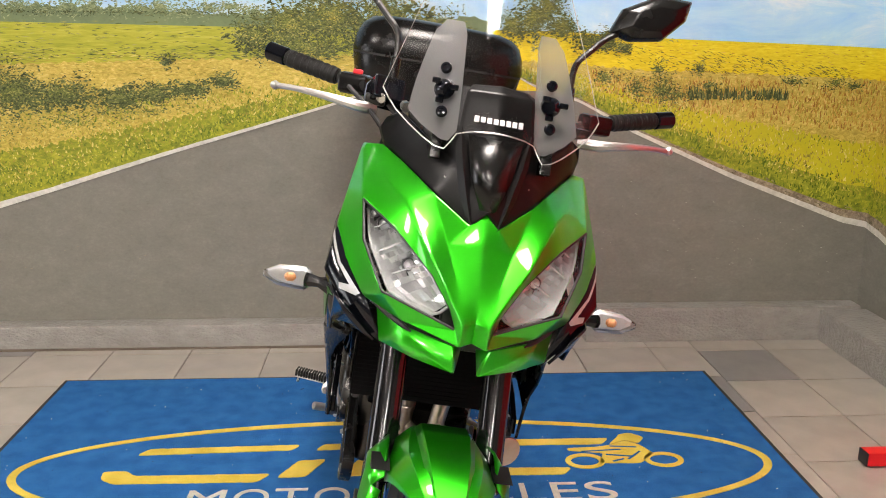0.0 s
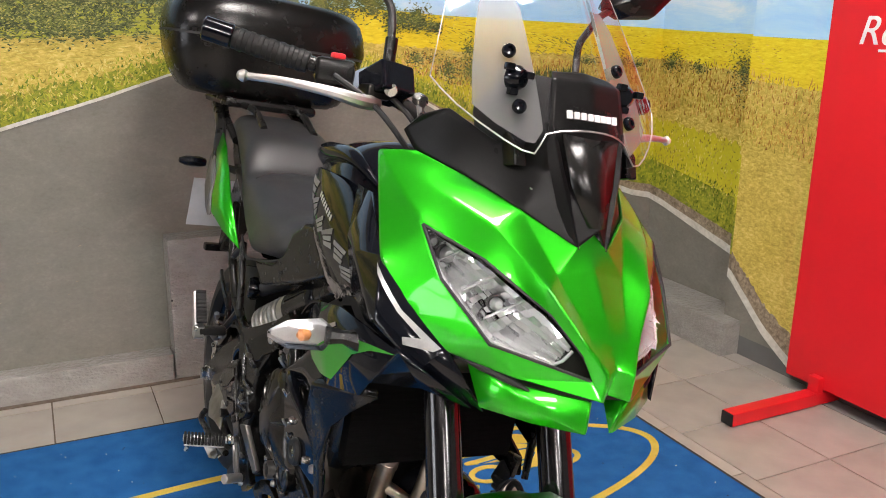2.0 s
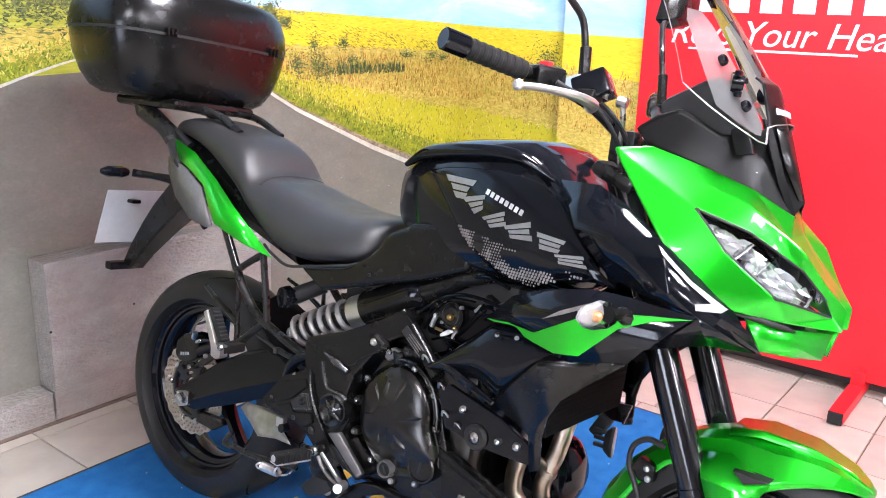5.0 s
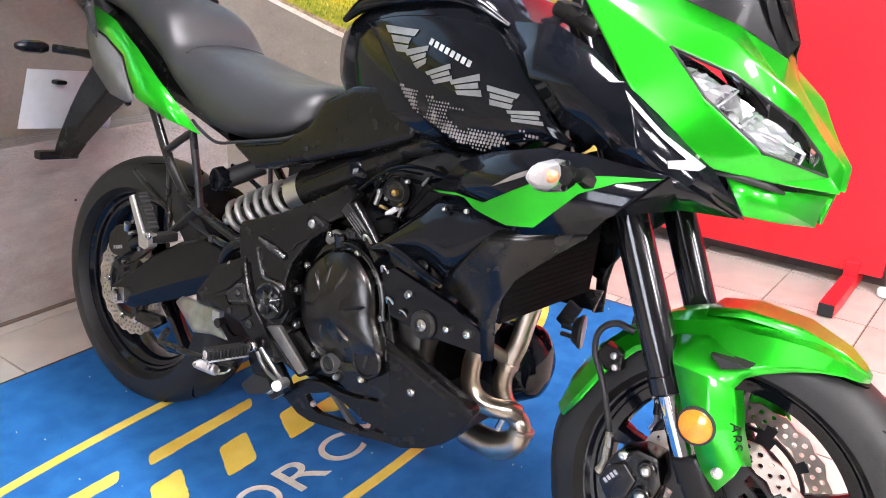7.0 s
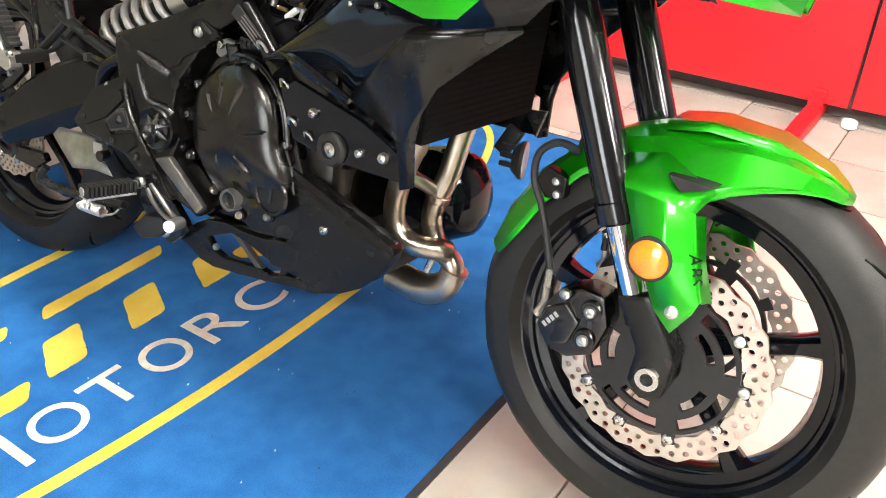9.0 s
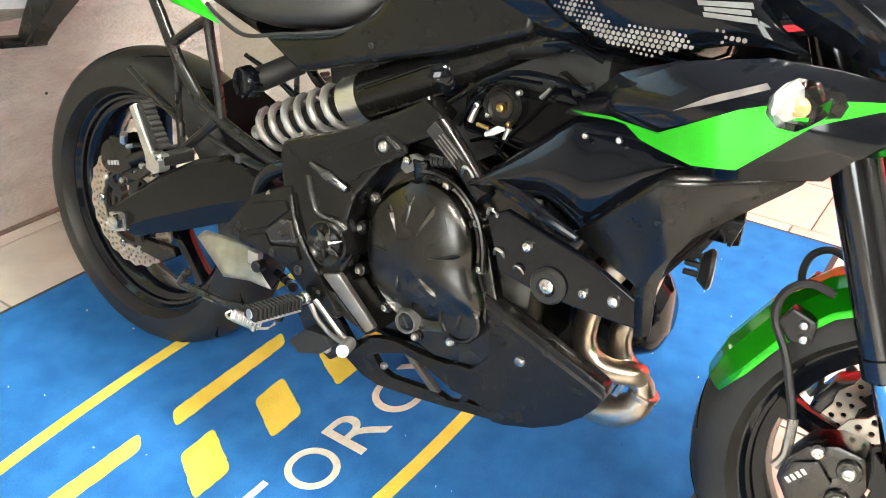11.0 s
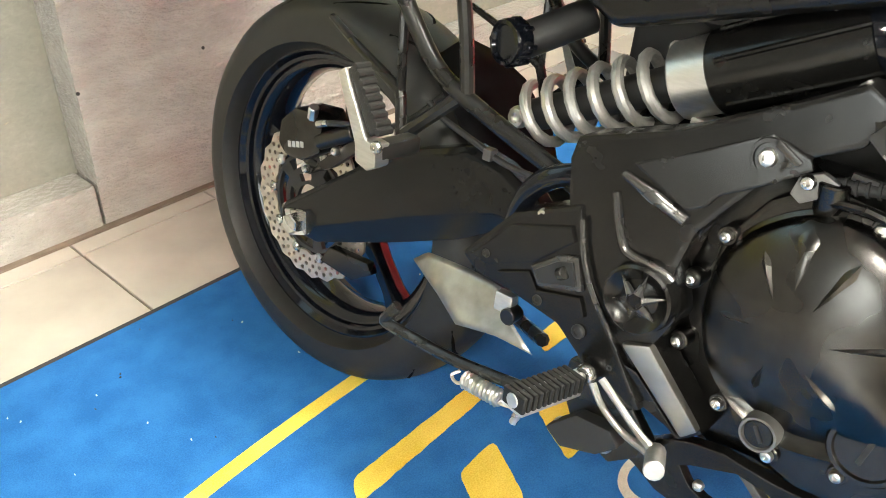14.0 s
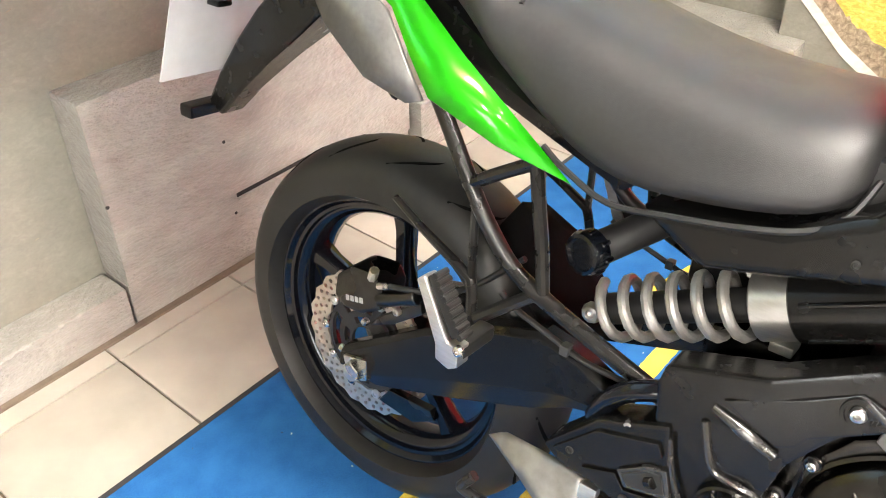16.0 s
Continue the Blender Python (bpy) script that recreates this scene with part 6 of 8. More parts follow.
# wiring clips and small brackets behind the hanger plate
for bx, bz in ((0.862, 0.524), (0.893, 0.510), (0.80, 0.62), (0.845, 0.575)):
    part("wire_clip", b_tube([(bx - 0.008, -0.198, bz - 0.004), (bx - 0.003, -0.206, bz + 0.007), (bx + 0.006, -0.206, bz + 0.005), (bx + 0.008, -0.198, bz - 0.006)], 0.0022, 6, 3), STEEL, bike)

# ---- fork and front mudguard ----
def fork_at(z, y):
    return (1.228 + (0.73 - z) * 0.425, y, z)


for sgn in (-1, 1):
    Y = 0.1 * sgn
    leg = part("fork_leg", b_cyl(fork_at(1.02, Y), fork_at(0.50, Y), 0.0275, segs=28, edge=0.003), FORKBLACK, bike, "gloss black upper fork tube")
    part("slider_ring", b_cyl(fork_at(0.515, Y), fork_at(0.485, Y), 0.0295, segs=28), FORKBLACK, leg)
    part("fork_slider", b_cyl(fork_at(0.50, Y), fork_at(0.36, Y), 0.0205, segs=24, edge=0.001), CHROME, leg, "chromed fork slider")
    part("fork_boot", b_prism([(1.353, 0.395), (1.395, 0.41), (1.445, 0.335), (1.44, 0.275), (1.41, 0.262), (1.388, 0.285), (1.392, 0.33)], Y - 0.026, Y + 0.026, 0.009), MATTE, leg)
    part("axle_bolt", b_lathe([(0.008, 0.124), (0.009, 0.131), (0.016, 0.131), (0.018, 0.122)], Matrix.Translation((1.417, 0, 0.298)) @ (Matrix.Rotation(math.pi, 4, "Z") if sgn < 0 else Matrix()), 20), STEEL, leg)
    fcal = part("front_caliper", b_prism([(1.248, 0.315), (1.256, 0.345), (1.272, 0.373), (1.305, 0.388), (1.338, 0.385), (1.35, 0.345), (1.335, 0.297), (1.30, 0.280), (1.268, 0.285)], (Y - 0.022), (Y + 0.030) if sgn < 0 else (Y + 0.022), 0.008), ENGINE, bike, "black front brake caliper")
    for k in range(4):
        part("maker_bar", b_box((1.264 + k * 0.0048, Y + sgn * 0.0285, 0.323 + k * 0.0062), (0.008, 0.001, 0.0045), 0, Matrix.Rotation(0.7, 4, "Y")), SILVER, fcal)
    part("caliper_body", b_prism([(1.252, 0.318), (1.262, 0.348), (1.29, 0.362), (1.312, 0.34), (1.30, 0.305), (1.272, 0.292)], Y + sgn * 0.018, Y + sgn * 0.028, 0.005), ENGINE, fcal)
    for bx, bz, br in ((1.325, 0.362, 0.015), (1.322, 0.318, 0.015)):
        part("caliper_boss", b_cyl((bx, Y, bz), (bx, Y + sgn * 0.028, bz), br, segs=18), ENGINE, fcal)
    for bx, bz in ((1.325, 0.362), (1.322, 0.318), (1.287, 0.375)):
        bolt((bx, Y + sgn * 0.028, bz), 0.0085, 0.006, fcal, STEEL, (0, sgn, 0))
    part("caliper_hose", b_tube([(1.25, Y, 0.36), (1.247, Y, 0.39), (1.218, Y * 0.9, 0.465), (1.194, Y * 0.8, 0.503), (1.196, Y * 0.8, 0.54), (1.22, Y * 0.75, 0.559), (1.25, Y * 0.7, 0.552)], 0.0055, 8), DARK, bike)
    part("hose_end", b_tube([(1.243, Y * 1.12, 0.325), (1.252, Y * 1.1, 0.345), (1.248, Y, 0.39)], 0.0065, 8, 2), STEEL, bike)
part("lower_yoke", b_box((1.21, 0, 0.79), (0.09, 0.26, 0.035), 0.012, Matrix.Rotation(0.4, 4, "Y")), FRAME, bike)
part("upper_yoke", b_box((1.10, 0, 1.015), (0.09, 0.26, 0.03), 0.012, Matrix.Rotation(0.4, 4, "Y")), FRAME, bike)
part("steering_stem", b_cyl((1.20, 0, 0.79), (1.09, 0, 1.01), 0.03), FRAME, bike)


def guard_ring(a, r, w, drop):
    """A cross-section of the mudguard at the angle a round the front axle: flat crown, two facets a side."""
    out = []
    for u, k in ((-1, 1.0), (-0.97, 0.8), (-0.66, 0.26), (-0.30, 0.04), (0, 0.0), (0.30, 0.04), (0.66, 0.26), (0.97, 0.8), (1, 1.0)):
        rr = r - drop * k
        out.append((FRONT[0] + rr * math.cos(a), u * w, FRONT[2] + rr * math.sin(a)))
    return out


guard = part("front_mudguard", b_loft([guard_ring(radians(a), r, w, d) for a, r, w, d in
             ((57.5, 0.306, 0.012, 0.002), (59.5, 0.309, 0.036, 0.006), (63, 0.313, 0.054, 0.012), (68, 0.316, 0.068, 0.026), (74, 0.3175, 0.080, 0.044), (81, 0.318, 0.090, 0.064), (87, 0.318, 0.094, 0.082), (94, 0.318, 0.092, 0.076), (101, 0.316, 0.085, 0.055), (112, 0.314, 0.078, 0.04), (125, 0.312, 0.072, 0.04), (140, 0.310, 0.069, 0.045), (155, 0.308, 0.066, 0.045), (165, 0.306, 0.060, 0.03))], closed=False, caps=False), GREEN, bike, "green front mudguard", solid=0.004, smooth=13)
part("guard_crest", b_loft([[(FRONT[0] + (r + h) * math.cos(radians(a)), u * w, FRONT[2] + (r + h) * math.sin(radians(a))) for u, h in ((-1, -0.006), (-0.8, 0.004), (0.8, 0.004), (1, -0.006))] for a, r, w in ((58, 0.306, 0.010), (61, 0.310, 0.02), (66, 0.3145, 0.03), (78, 0.318, 0.042), (92, 0.3185, 0.05), (102, 0.316, 0.05))], closed=False, caps=False), GREEN, guard, solid=0.003)
for sgn in (-1, 1):
    def cheek():
        """The side of the mudguard down to the fork foot, bowed outward."""
        v = {"j": (1.318, -0.090, 0.572), "t": (1.372, -0.094, 0.586), "v": (1.440, -0.098, 0.552), "w": (1.424, -0.116, 0.525), "x": (1.440, -0.128, 0.47), "y": (1.458, -0.128, 0.424), "y2": (1.452, -0.127, 0.405), "b": (1.431, -0.128, 0.372), "z": (1.405, -0.130, 0.398), "q": (1.368, -0.132, 0.47), "p": (1.336, -0.124, 0.54),
             "x3": (1.449, -0.112, 0.47), "y3": (1.468, -0.112, 0.42), "w3": (1.434, -0.100, 0.522), "n": (1.392, -0.127, 0.535), "o": (1.405, -0.136, 0.465)}
        return b_faces(v, ["j t p", "t v w n", "t n p", "p n o q", "n w x o", "q o z", "o x y z", "z y y2 b", "w w3 x3 x", "x x3 y3 y"])
    ck = part("guard_cheek", cheek() if sgn < 0 else flipped(cheek()), GREEN, guard, solid=0.004, bevel=0.002, smooth=25)
    # solid black wedge; its colour gives the shade of an open vent
    part("vent", b_prism([(1.384, 0.568), (1.443, 0.564), (1.404, 0.550)], sgn * 0.122, sgn * 0.090, 0.001), DARK, guard)
    bolt((1.428, sgn * 0.13, 0.401), 0.009, 0.005, guard, STEEL, (0, sgn, 0))
    wm2 = Matrix(((0, 1, 0, 1.4325), (0, 0, sgn, sgn * 0.1298), (sgn, 0, 0, 0.428 if sgn > 0 else 0.481), (0, 0, 0, 1))) @ Matrix.Rotation(0.25 * -sgn, 4, "Z")
    letters("ABS", 0.022, wm2, GLOSS, "lettering", guard, extrude=0.0008, spacing=1.15, label="small black letters")
    rf = part("reflector", b_lathe([(0, 0.0), (0.026, 0.0), (0.026, 0.006), (0.023, 0.008), (0, 0.0085)], Matrix.Translation((1.388, sgn * 0.132, 0.462)) @ (Matrix.Rotation(math.pi, 4, "Z") if sgn < 0 else Matrix()), 28), ORANGE, bike, "round amber reflector")
    part("rim", b_lathe([(0.0255, -0.001), (0.029, -0.001), (0.029, 0.007), (0.0255, 0.008)], Matrix.Translation((1.388, sgn * 0.132, 0.462)) @ (Matrix.Rotation(math.pi, 4, "Z") if sgn < 0 else Matrix()), 28, True), DARK, rf)
    part("guard_bracket", b_prism([(1.195, 0.50), (1.21, 0.525), (1.242, 0.515), (1.242, 0.485), (1.215, 0.48)], sgn * 0.082, sgn * 0.06, 0.004), MATTE, bike)
    bolt((1.228, sgn * 0.083, 0.508), 0.006, 0.004, bike, STEEL, (0, sgn, 0))
    bolt((1.232, sgn * 0.083, 0.49), 0.006, 0.004, bike, STEEL, (0, sgn, 0))

# ---- radiator and horn ----
SOOT = material("flat_black_fins", (0.006, 0.006, 0.0065), (0.004, 0.004, 0.0045), rough=0.85, spec=0.06, scale=90)
HORN = (1.041, 0.193, 0.436)
rad = part("radiator", b_box((1.052, 0, 0.63), (0.028, 0.33, 0.20), 0.004, Matrix.Rotation(0.05, 4, "Y")), SOOT, bike, "black finned radiator")
for k in range(19):
    part("radiator_fin", b_box((1.0648 + (k - 9) * 0.0005, 0, 0.63 + (k - 9) * 0.0098), (0.005, 0.32, 0.003), 0, Matrix.Rotation(0.05, 4, "Y")), SOOT, rad)
horn = part("horn", b_lathe([(0, -0.014), (0.022, -0.014), (0.030, -0.004), (0.034, 0.0), (0.034, 0.005), (0.030, 0.007), (0.02, 0.006), (0, 0.009)], Matrix.Translation(HORN) @ Matrix.Rotation(radians(-72), 4, "Z"), 28), DARK, bike, "black horn with a brass rim on a bracket")
part("horn_face", b_lathe([(0, 0.0105), (0.018, 0.0085), (0.0315, 0.0085), (0.0335, 0.0065)], Matrix.Translation(HORN) @ Matrix.Rotation(radians(-72), 4, "Z"), 28), EXHAUST, horn, "dull brass horn face")
part("horn_bracket", b_box((HORN[0] - 0.028, HORN[1], HORN[2] + 0.03), (0.03, 0.02, 0.055), 0.004, Matrix.Rotation(0.5, 4, "Y")), DARK, horn)
for k in range(3):
    part("horn_terminal", b_box((HORN[0] - 0.022, HORN[1] - 0.012, HORN[2] - 0.01 + k * 0.016), (0.026, 0.01, 0.009), 0.002), DARK, horn)
part("radiator_flap", b_prism([(1.045, 0.53), (1.085, 0.535), (1.071, 0.487)], 0.17, 0.18, 0.002), MATTE, bike)

# ---- tank ----
tank = part("fuel_tank", b_loft([oval(x, w, zb, zt, 28, e) for x, w, zb, zt, e in
            ((0.575, 0.05, 0.87, 0.965, 0.8), (0.60, 0.085, 0.84, 0.997, 0.75), (0.645, 0.115, 0.81, 1.028, 0.7), (0.70, 0.14, 0.79, 1.046, 0.62), (0.78, 0.165, 0.78, 1.057, 0.6), (0.86, 0.178, 0.77, 1.064, 0.58), (0.93, 0.18, 0.77, 1.066, 0.56), (0.97, 0.17, 0.77, 1.045, 0.6), (1.02, 0.15, 0.78, 0.985, 0.65), (1.06, 0.11, 0.80, 0.92, 0.7))]), GLOSS, bike, "gloss black fuel tank", smooth=60)
for sgn in (-1, 1):
    def shoulder():
        """Raised edge along the tank's shoulder."""
        return b_tube([(0.62, -0.10, 0.985), (0.70, -0.135, 1.015), (0.80, -0.155, 1.028), (0.92, -0.16, 1.03), (1.0, -0.145, 0.995)], [0.006, 0.014, 0.016, 0.014, 0.005], 10, 5)
    part("tank_shoulder", shoulder() if sgn < 0 else flipped(shoulder()), GLOSS, tank, smooth=60)

    def side_panel():
        """The lettered side panel: a bowed sheet with a folded lower edge."""
        v = {"a": (0.715, -0.150, 0.985), "b": (0.80, -0.180, 1.0), "c": (0.90, -0.192, 1.006), "d": (1.03, -0.188, 0.995),
             "e": (0.775, -0.176, 0.94), "f": (0.86, -0.203, 0.935), "g": (0.96, -0.214, 0.925), "h": (1.075, -0.212, 0.925),
             "i": (0.83, -0.180, 0.872), "j": (0.93, -0.205, 0.872), "k": (1.03, -0.216, 0.862), "l": (1.182, -0.220, 0.836),
             "m": (0.86, -0.168, 0.838), "n": (0.93, -0.178, 0.806), "o": (1.005, -0.19, 0.802), "p": (1.09, -0.20, 0.838)}
        return b_faces(v, ["a b f e", "b c g f", "c d h g", "e f j i", "f g k j", "g h l k", "i j n m", "j k o n", "k l p o"])
    sp = part("tank_panel", side_panel() if sgn < 0 else flipped(side_panel()), GLOSS, bike, "gloss black tank side panel with silver model lettering", solid=0.005, smooth=40)
    sp["side"] = sgn
    pin = sp.data.attributes.new("crease_vert", "FLOAT", "POINT")
    for v in sp.data.vertices:
        if v.co.x > 1.1 or (v.co - Vector((0.715, sgn * 0.150, 0.985))).length < 0.01 or v.co.z < 0.81:
            pin.data[v.index].value = 1.0
    sub = sp.modifiers.new("sub", "SUBSURF")
    sub.levels = sub.render_levels = 2


# slanted silver bars in place of the model lettering, and a smaller mark above them
SLOTS = [((0.778, 0.981), (0.872, 0.977), (0.842, 0.938), (0.818, 0.938)), ((0.836, 0.943), (0.897, 0.955), (0.893, 0.926), (0.872, 0.914)), ((0.891, 0.913), (0.946, 0.932), (0.954, 0.905), (0.912, 0.895)),
         ((0.945, 0.905), (1.004, 0.922), (1.014, 0.886), (0.960, 0.884)), ((1.016, 0.906), (1.080, 0.898), (1.066, 0.874), (1.024, 0.876)), ((1.056, 0.873), (1.116, 0.879), (1.128, 0.858), (1.064, 0.857))]
PALEGREY = material("pale_grey_decal", (0.21, 0.21, 0.212), (0.16, 0.16, 0.163), rough=0.4, metal=0.2, scale=40, coat=0.3)
panels = [o for o in bike.children if o.name.startswith("tank_panel")]
bpy.context.view_layer.update()
for owner in panels:
    for a, b, c, d in SLOTS:
        for v0, v1, u0, u1 in ((0.02, 0.30, 0.0, 0.93), (0.37, 0.62, 0.08, 0.86), (0.69, 0.97, 0.04, 0.93)):
            def at(u, v):
                p, q = Vector(a).lerp(Vector(b), u), Vector(d).lerp(Vector(c), u)
                return tuple(p.lerp(q, v))
            decal(owner, [at(u0, v0), at(u1, v0), at(u1, v1), at(u0, v1)], PALEGREY, "silver_bar")
    for k in range(8):
        u0, u1 = k / 8 + 0.015, (k + 0.8) / 8
        top = [Vector((0.893, 0.966)).lerp(Vector((0.985, 0.936)), u) for u in (u0, u1)]
        decal(owner, [tuple(top[0]), tuple(top[1]), (top[1].x - 0.003, top[1].y - 0.0095), (top[0].x - 0.003, top[0].y - 0.0095)], SILVER, "small_bar", cuts=1)
    # hexagon print towards the lower edge
    ev = owner.evaluated_get(bpy.context.evaluated_depsgraph_get())
    bm = bmesh.new()
    side = owner["side"]
    for i in range(46):
        for j in range(18):
            x, z = 0.815 + i * 0.0066 + (j % 2) * 0.0033, 0.795 + j * 0.0057
            up = float(np.interp(x, [0.826, 0.929, 1.017, 1.096], [0.892, 0.876, 0.860, 0.850]))
            low = float(np.interp(x, [0.82, 0.85, 0.911, 0.97, 1.04, 1.1], [0.885, 0.85, 0.828, 0.806, 0.80, 0.84]))
            fade = noise.noise((x * 22, z * 30, 3.0))
            if not low < z < up - 0.004 or fade < -0.16 + 0.5 * max(0.0, 0.87 - x) * 8:
                continue
            hit, p, _, _ = ev.ray_cast(Vector((x, side * 0.6, z)), Vector((0, -side, 0)))
            if hit and abs(p.y) > 0.14:
                r = 0.0028 if fade > 0.05 else 0.0019
                bm.faces.new([bm.verts.new((x + r * math.cos(q), p.y + side * 0.0016, z + r * math.sin(q))) for q in np.linspace(0.5, 0.5 + 2 * math.pi, 6, endpoint=False)])
    tagged(part("hexagon_print", bm, HEXGREY, owner, smooth=0), kind="stuff")

# seat base panel between seat and tank
part("side_cover", b_prism([(0.385, 0.725), (0.53, 0.752), (0.60, 0.79), (0.635, 0.84), (0.70, 0.872), (0.76, 0.878), (0.80, 0.862), (0.848, 0.825), (0.845, 0.797), (0.73, 0.757), (0.505, 0.693), (0.465, 0.682)], -0.158, 0.158, 0.014, 3), MATTE, bike, "matte black side cover under the seat")
bolt((0.60, -0.16, 0.745), 0.004, 0.003, bike, DARK)

# ---- seat ----
seat = part("seat", b_loft([dome(x, w, zb, zt, 22, p, q) for x, w, zb, zt, p, q in
            ((-0.215, 0.06, 0.985, 1.005, 0.6, 0.8), (-0.19, 0.09, 0.978, 1.02, 0.55, 0.7), (-0.10, 0.112, 0.97, 1.032, 0.5, 0.62), (0.0, 0.123, 0.935, 1.018, 0.5, 0.56), (0.07, 0.131, 0.885, 1.000, 0.5, 0.53), (0.105, 0.135, 0.865, 0.986, 0.5, 0.52), (0.13, 0.138, 0.848, 0.969, 0.5, 0.52), (0.152, 0.140, 0.834, 0.938, 0.5, 0.53), (0.17, 0.143, 0.822, 0.908, 0.5, 0.55), (0.19, 0.146, 0.808, 0.900, 0.5, 0.56), (0.25, 0.153, 0.768, 0.891, 0.5, 0.58), (0.30, 0.158, 0.738, 0.879, 0.52, 0.6), (0.36, 0.165, 0.722, 0.866, 0.55, 0.64), (0.43, 0.169, 0.732, 0.856, 0.58, 0.66), (0.50, 0.166, 0.745, 0.853, 0.58, 0.68), (0.55, 0.155, 0.757, 0.858, 0.58, 0.7), (0.576, 0.138, 0.775, 0.853, 0.6, 0.74), (0.589, 0.105, 0.803, 0.838, 0.65, 0.85))]), VINYL, bike, "black stitched vinyl two-level seat", smooth=70)
ss = seat.modifiers.new("sub", "SUBSURF")
ss.levels = ss.render_levels = 1
seat_shape = seat.evaluated_get(bpy.context.evaluated_depsgraph_get())
crease = []
for y in np.linspace(-0.118, 0.10, 12):
    x = 0.176 + 0.02 * (y / 0.12) ** 2
    hit, p, _, _ = seat_shape.ray_cast(Vector((x, y, 1.3)), Vector((0, 0, -1)))
    crease.append((x, y, p.z - 0.0006))
# black tube sunk in the vinyl, drawn as the shade of the fold
part("seat_crease", b_tube(crease, 0.0032, 6, 2), DARK, seat)
part("seat_edge", b_tube([(0.27, -0.157, 0.755), (0.30, -0.161, 0.74), (0.36, -0.167, 0.722), (0.43, -0.17, 0.733), (0.50, -0.167, 0.746), (0.55, -0.156, 0.758), (0.578, -0.139, 0.776), (0.59, -0.107, 0.806)], 0.0035, 6), DARK, seat)

# ---- tail ----
for sgn in (-1, 1):
    def tail():
        v = {"a": (-0.128, -0.132, 0.967), "b": (-0.02, -0.146, 0.938), "c": (0.086, -0.158, 0.88), "d": (0.163, -0.166, 0.828), "f": (0.319, -0.174, 0.731), "g": (0.232, -0.192, 0.752), "h": (0.146, -0.206, 0.785), "i": (0.112, -0.200, 0.822), "j": (0.068, -0.184, 0.866), "k": (-0.02, -0.168, 0.902), "l": (-0.108, -0.152, 0.925)}
        return b_faces(v, ["a b k l", "b c j k", "c d i j", "d g h i", "d f g"])
    part("tail_panel", tail() if sgn < 0 else flipped(tail()), GREEN, bike, "green tail side panel", solid=0.005, bevel=0.002, smooth=30)

    def trim():
        v = {"a": (-0.112, -0.156, 0.921), "b": (-0.02, -0.172, 0.898), "c": (0.064, -0.187, 0.862), "d": (0.108, -0.203, 0.818), "e": (0.140, -0.208, 0.780), "e2": (0.118, -0.207, 0.772), "f": (0.045, -0.198, 0.782), "g": (-0.03, -0.188, 0.826), "h": (-0.09, -0.170, 0.885)}
        return b_faces(v, ["a b g h", "b c f g", "c d f", "d e e2 f"])
    part("tail_trim", trim() if sgn < 0 else flipped(trim()), RAIL, bike, "silver-grey tail trim", solid=0.006, bevel=0.003, smooth=40)

    def rail():
        return b_loft([[(x, -y - w, z + 0.006), (x, -y + w, z + 0.016), (x + 0.02, -y + w, z - 0.028), (x + 0.018, -y - w, z - 0.038)] for x, y, z, w in
                       ((-0.33, 0.118, 1.045, 0.010), (-0.214, 0.128, 1.012, 0.012), (-0.15, 0.136, 0.978, 0.014), (-0.10, 0.150, 0.932, 0.014), (-0.03, 0.164, 0.880, 0.013), (0.03, 0.174, 0.825, 0.012), (0.062, 0.176, 0.79, 0.010))])
    part("grab_rail", rail() if sgn < 0 else flipped(rail()), FRAME, bike, "black grab rail", bevel=0.006, smooth=50)
part("tail_base", b_loft([oval(x, w, zb, zt, 16, 0.6) for x, w, zb, zt in ((-0.24, 0.05, 0.90, 0.985), (-0.15, 0.095, 0.87, 0.985), (0.0, 0.12, 0.83, 0.94), (0.15, 0.13, 0.77, 0.86), (0.35, 0.13, 0.71, 0.76))]), MATTE, bike)
part("tail_lamp", b_loft([oval(x, w, zb, zt, 16, 0.7) for x, w, zb, zt in ((-0.275, 0.045, 0.925, 0.965), (-0.255, 0.06, 0.915, 0.975), (-0.22, 0.065, 0.91, 0.98))]), RED, bike, "red tail lamp")
hanger = part("plate_hanger", b_loft([[(x - a, -w, z), (x - a, w, z), (x + a, w, z - 0.02), (x + a, -w, z - 0.02)] for x, z, w, a in
              ((-0.13, 0.90, 0.055, 0.05), (-0.205, 0.83, 0.05, 0.05), (-0.28, 0.765, 0.042, 0.048), (-0.345, 0.705, 0.036, 0.038), (-0.412, 0.635, 0.03, 0.026), (-0.46, 0.575, 0.026, 0.016))]), MATTE, bike, "black number plate hanger", bevel=0.006)
part("hanger_foot", b_box((-0.487, -0.01, 0.56), (0.032, 0.115, 0.024), 0.005), MATTE, hanger)
plate = part("number_plate", b_box((-0.418, -0.012, 0.717), (0.003, 0.262, 0.165), 0.001, Matrix.Rotation(0.3, 4, "Y")), PLATE, bike, "pale number plate with nothing readable")
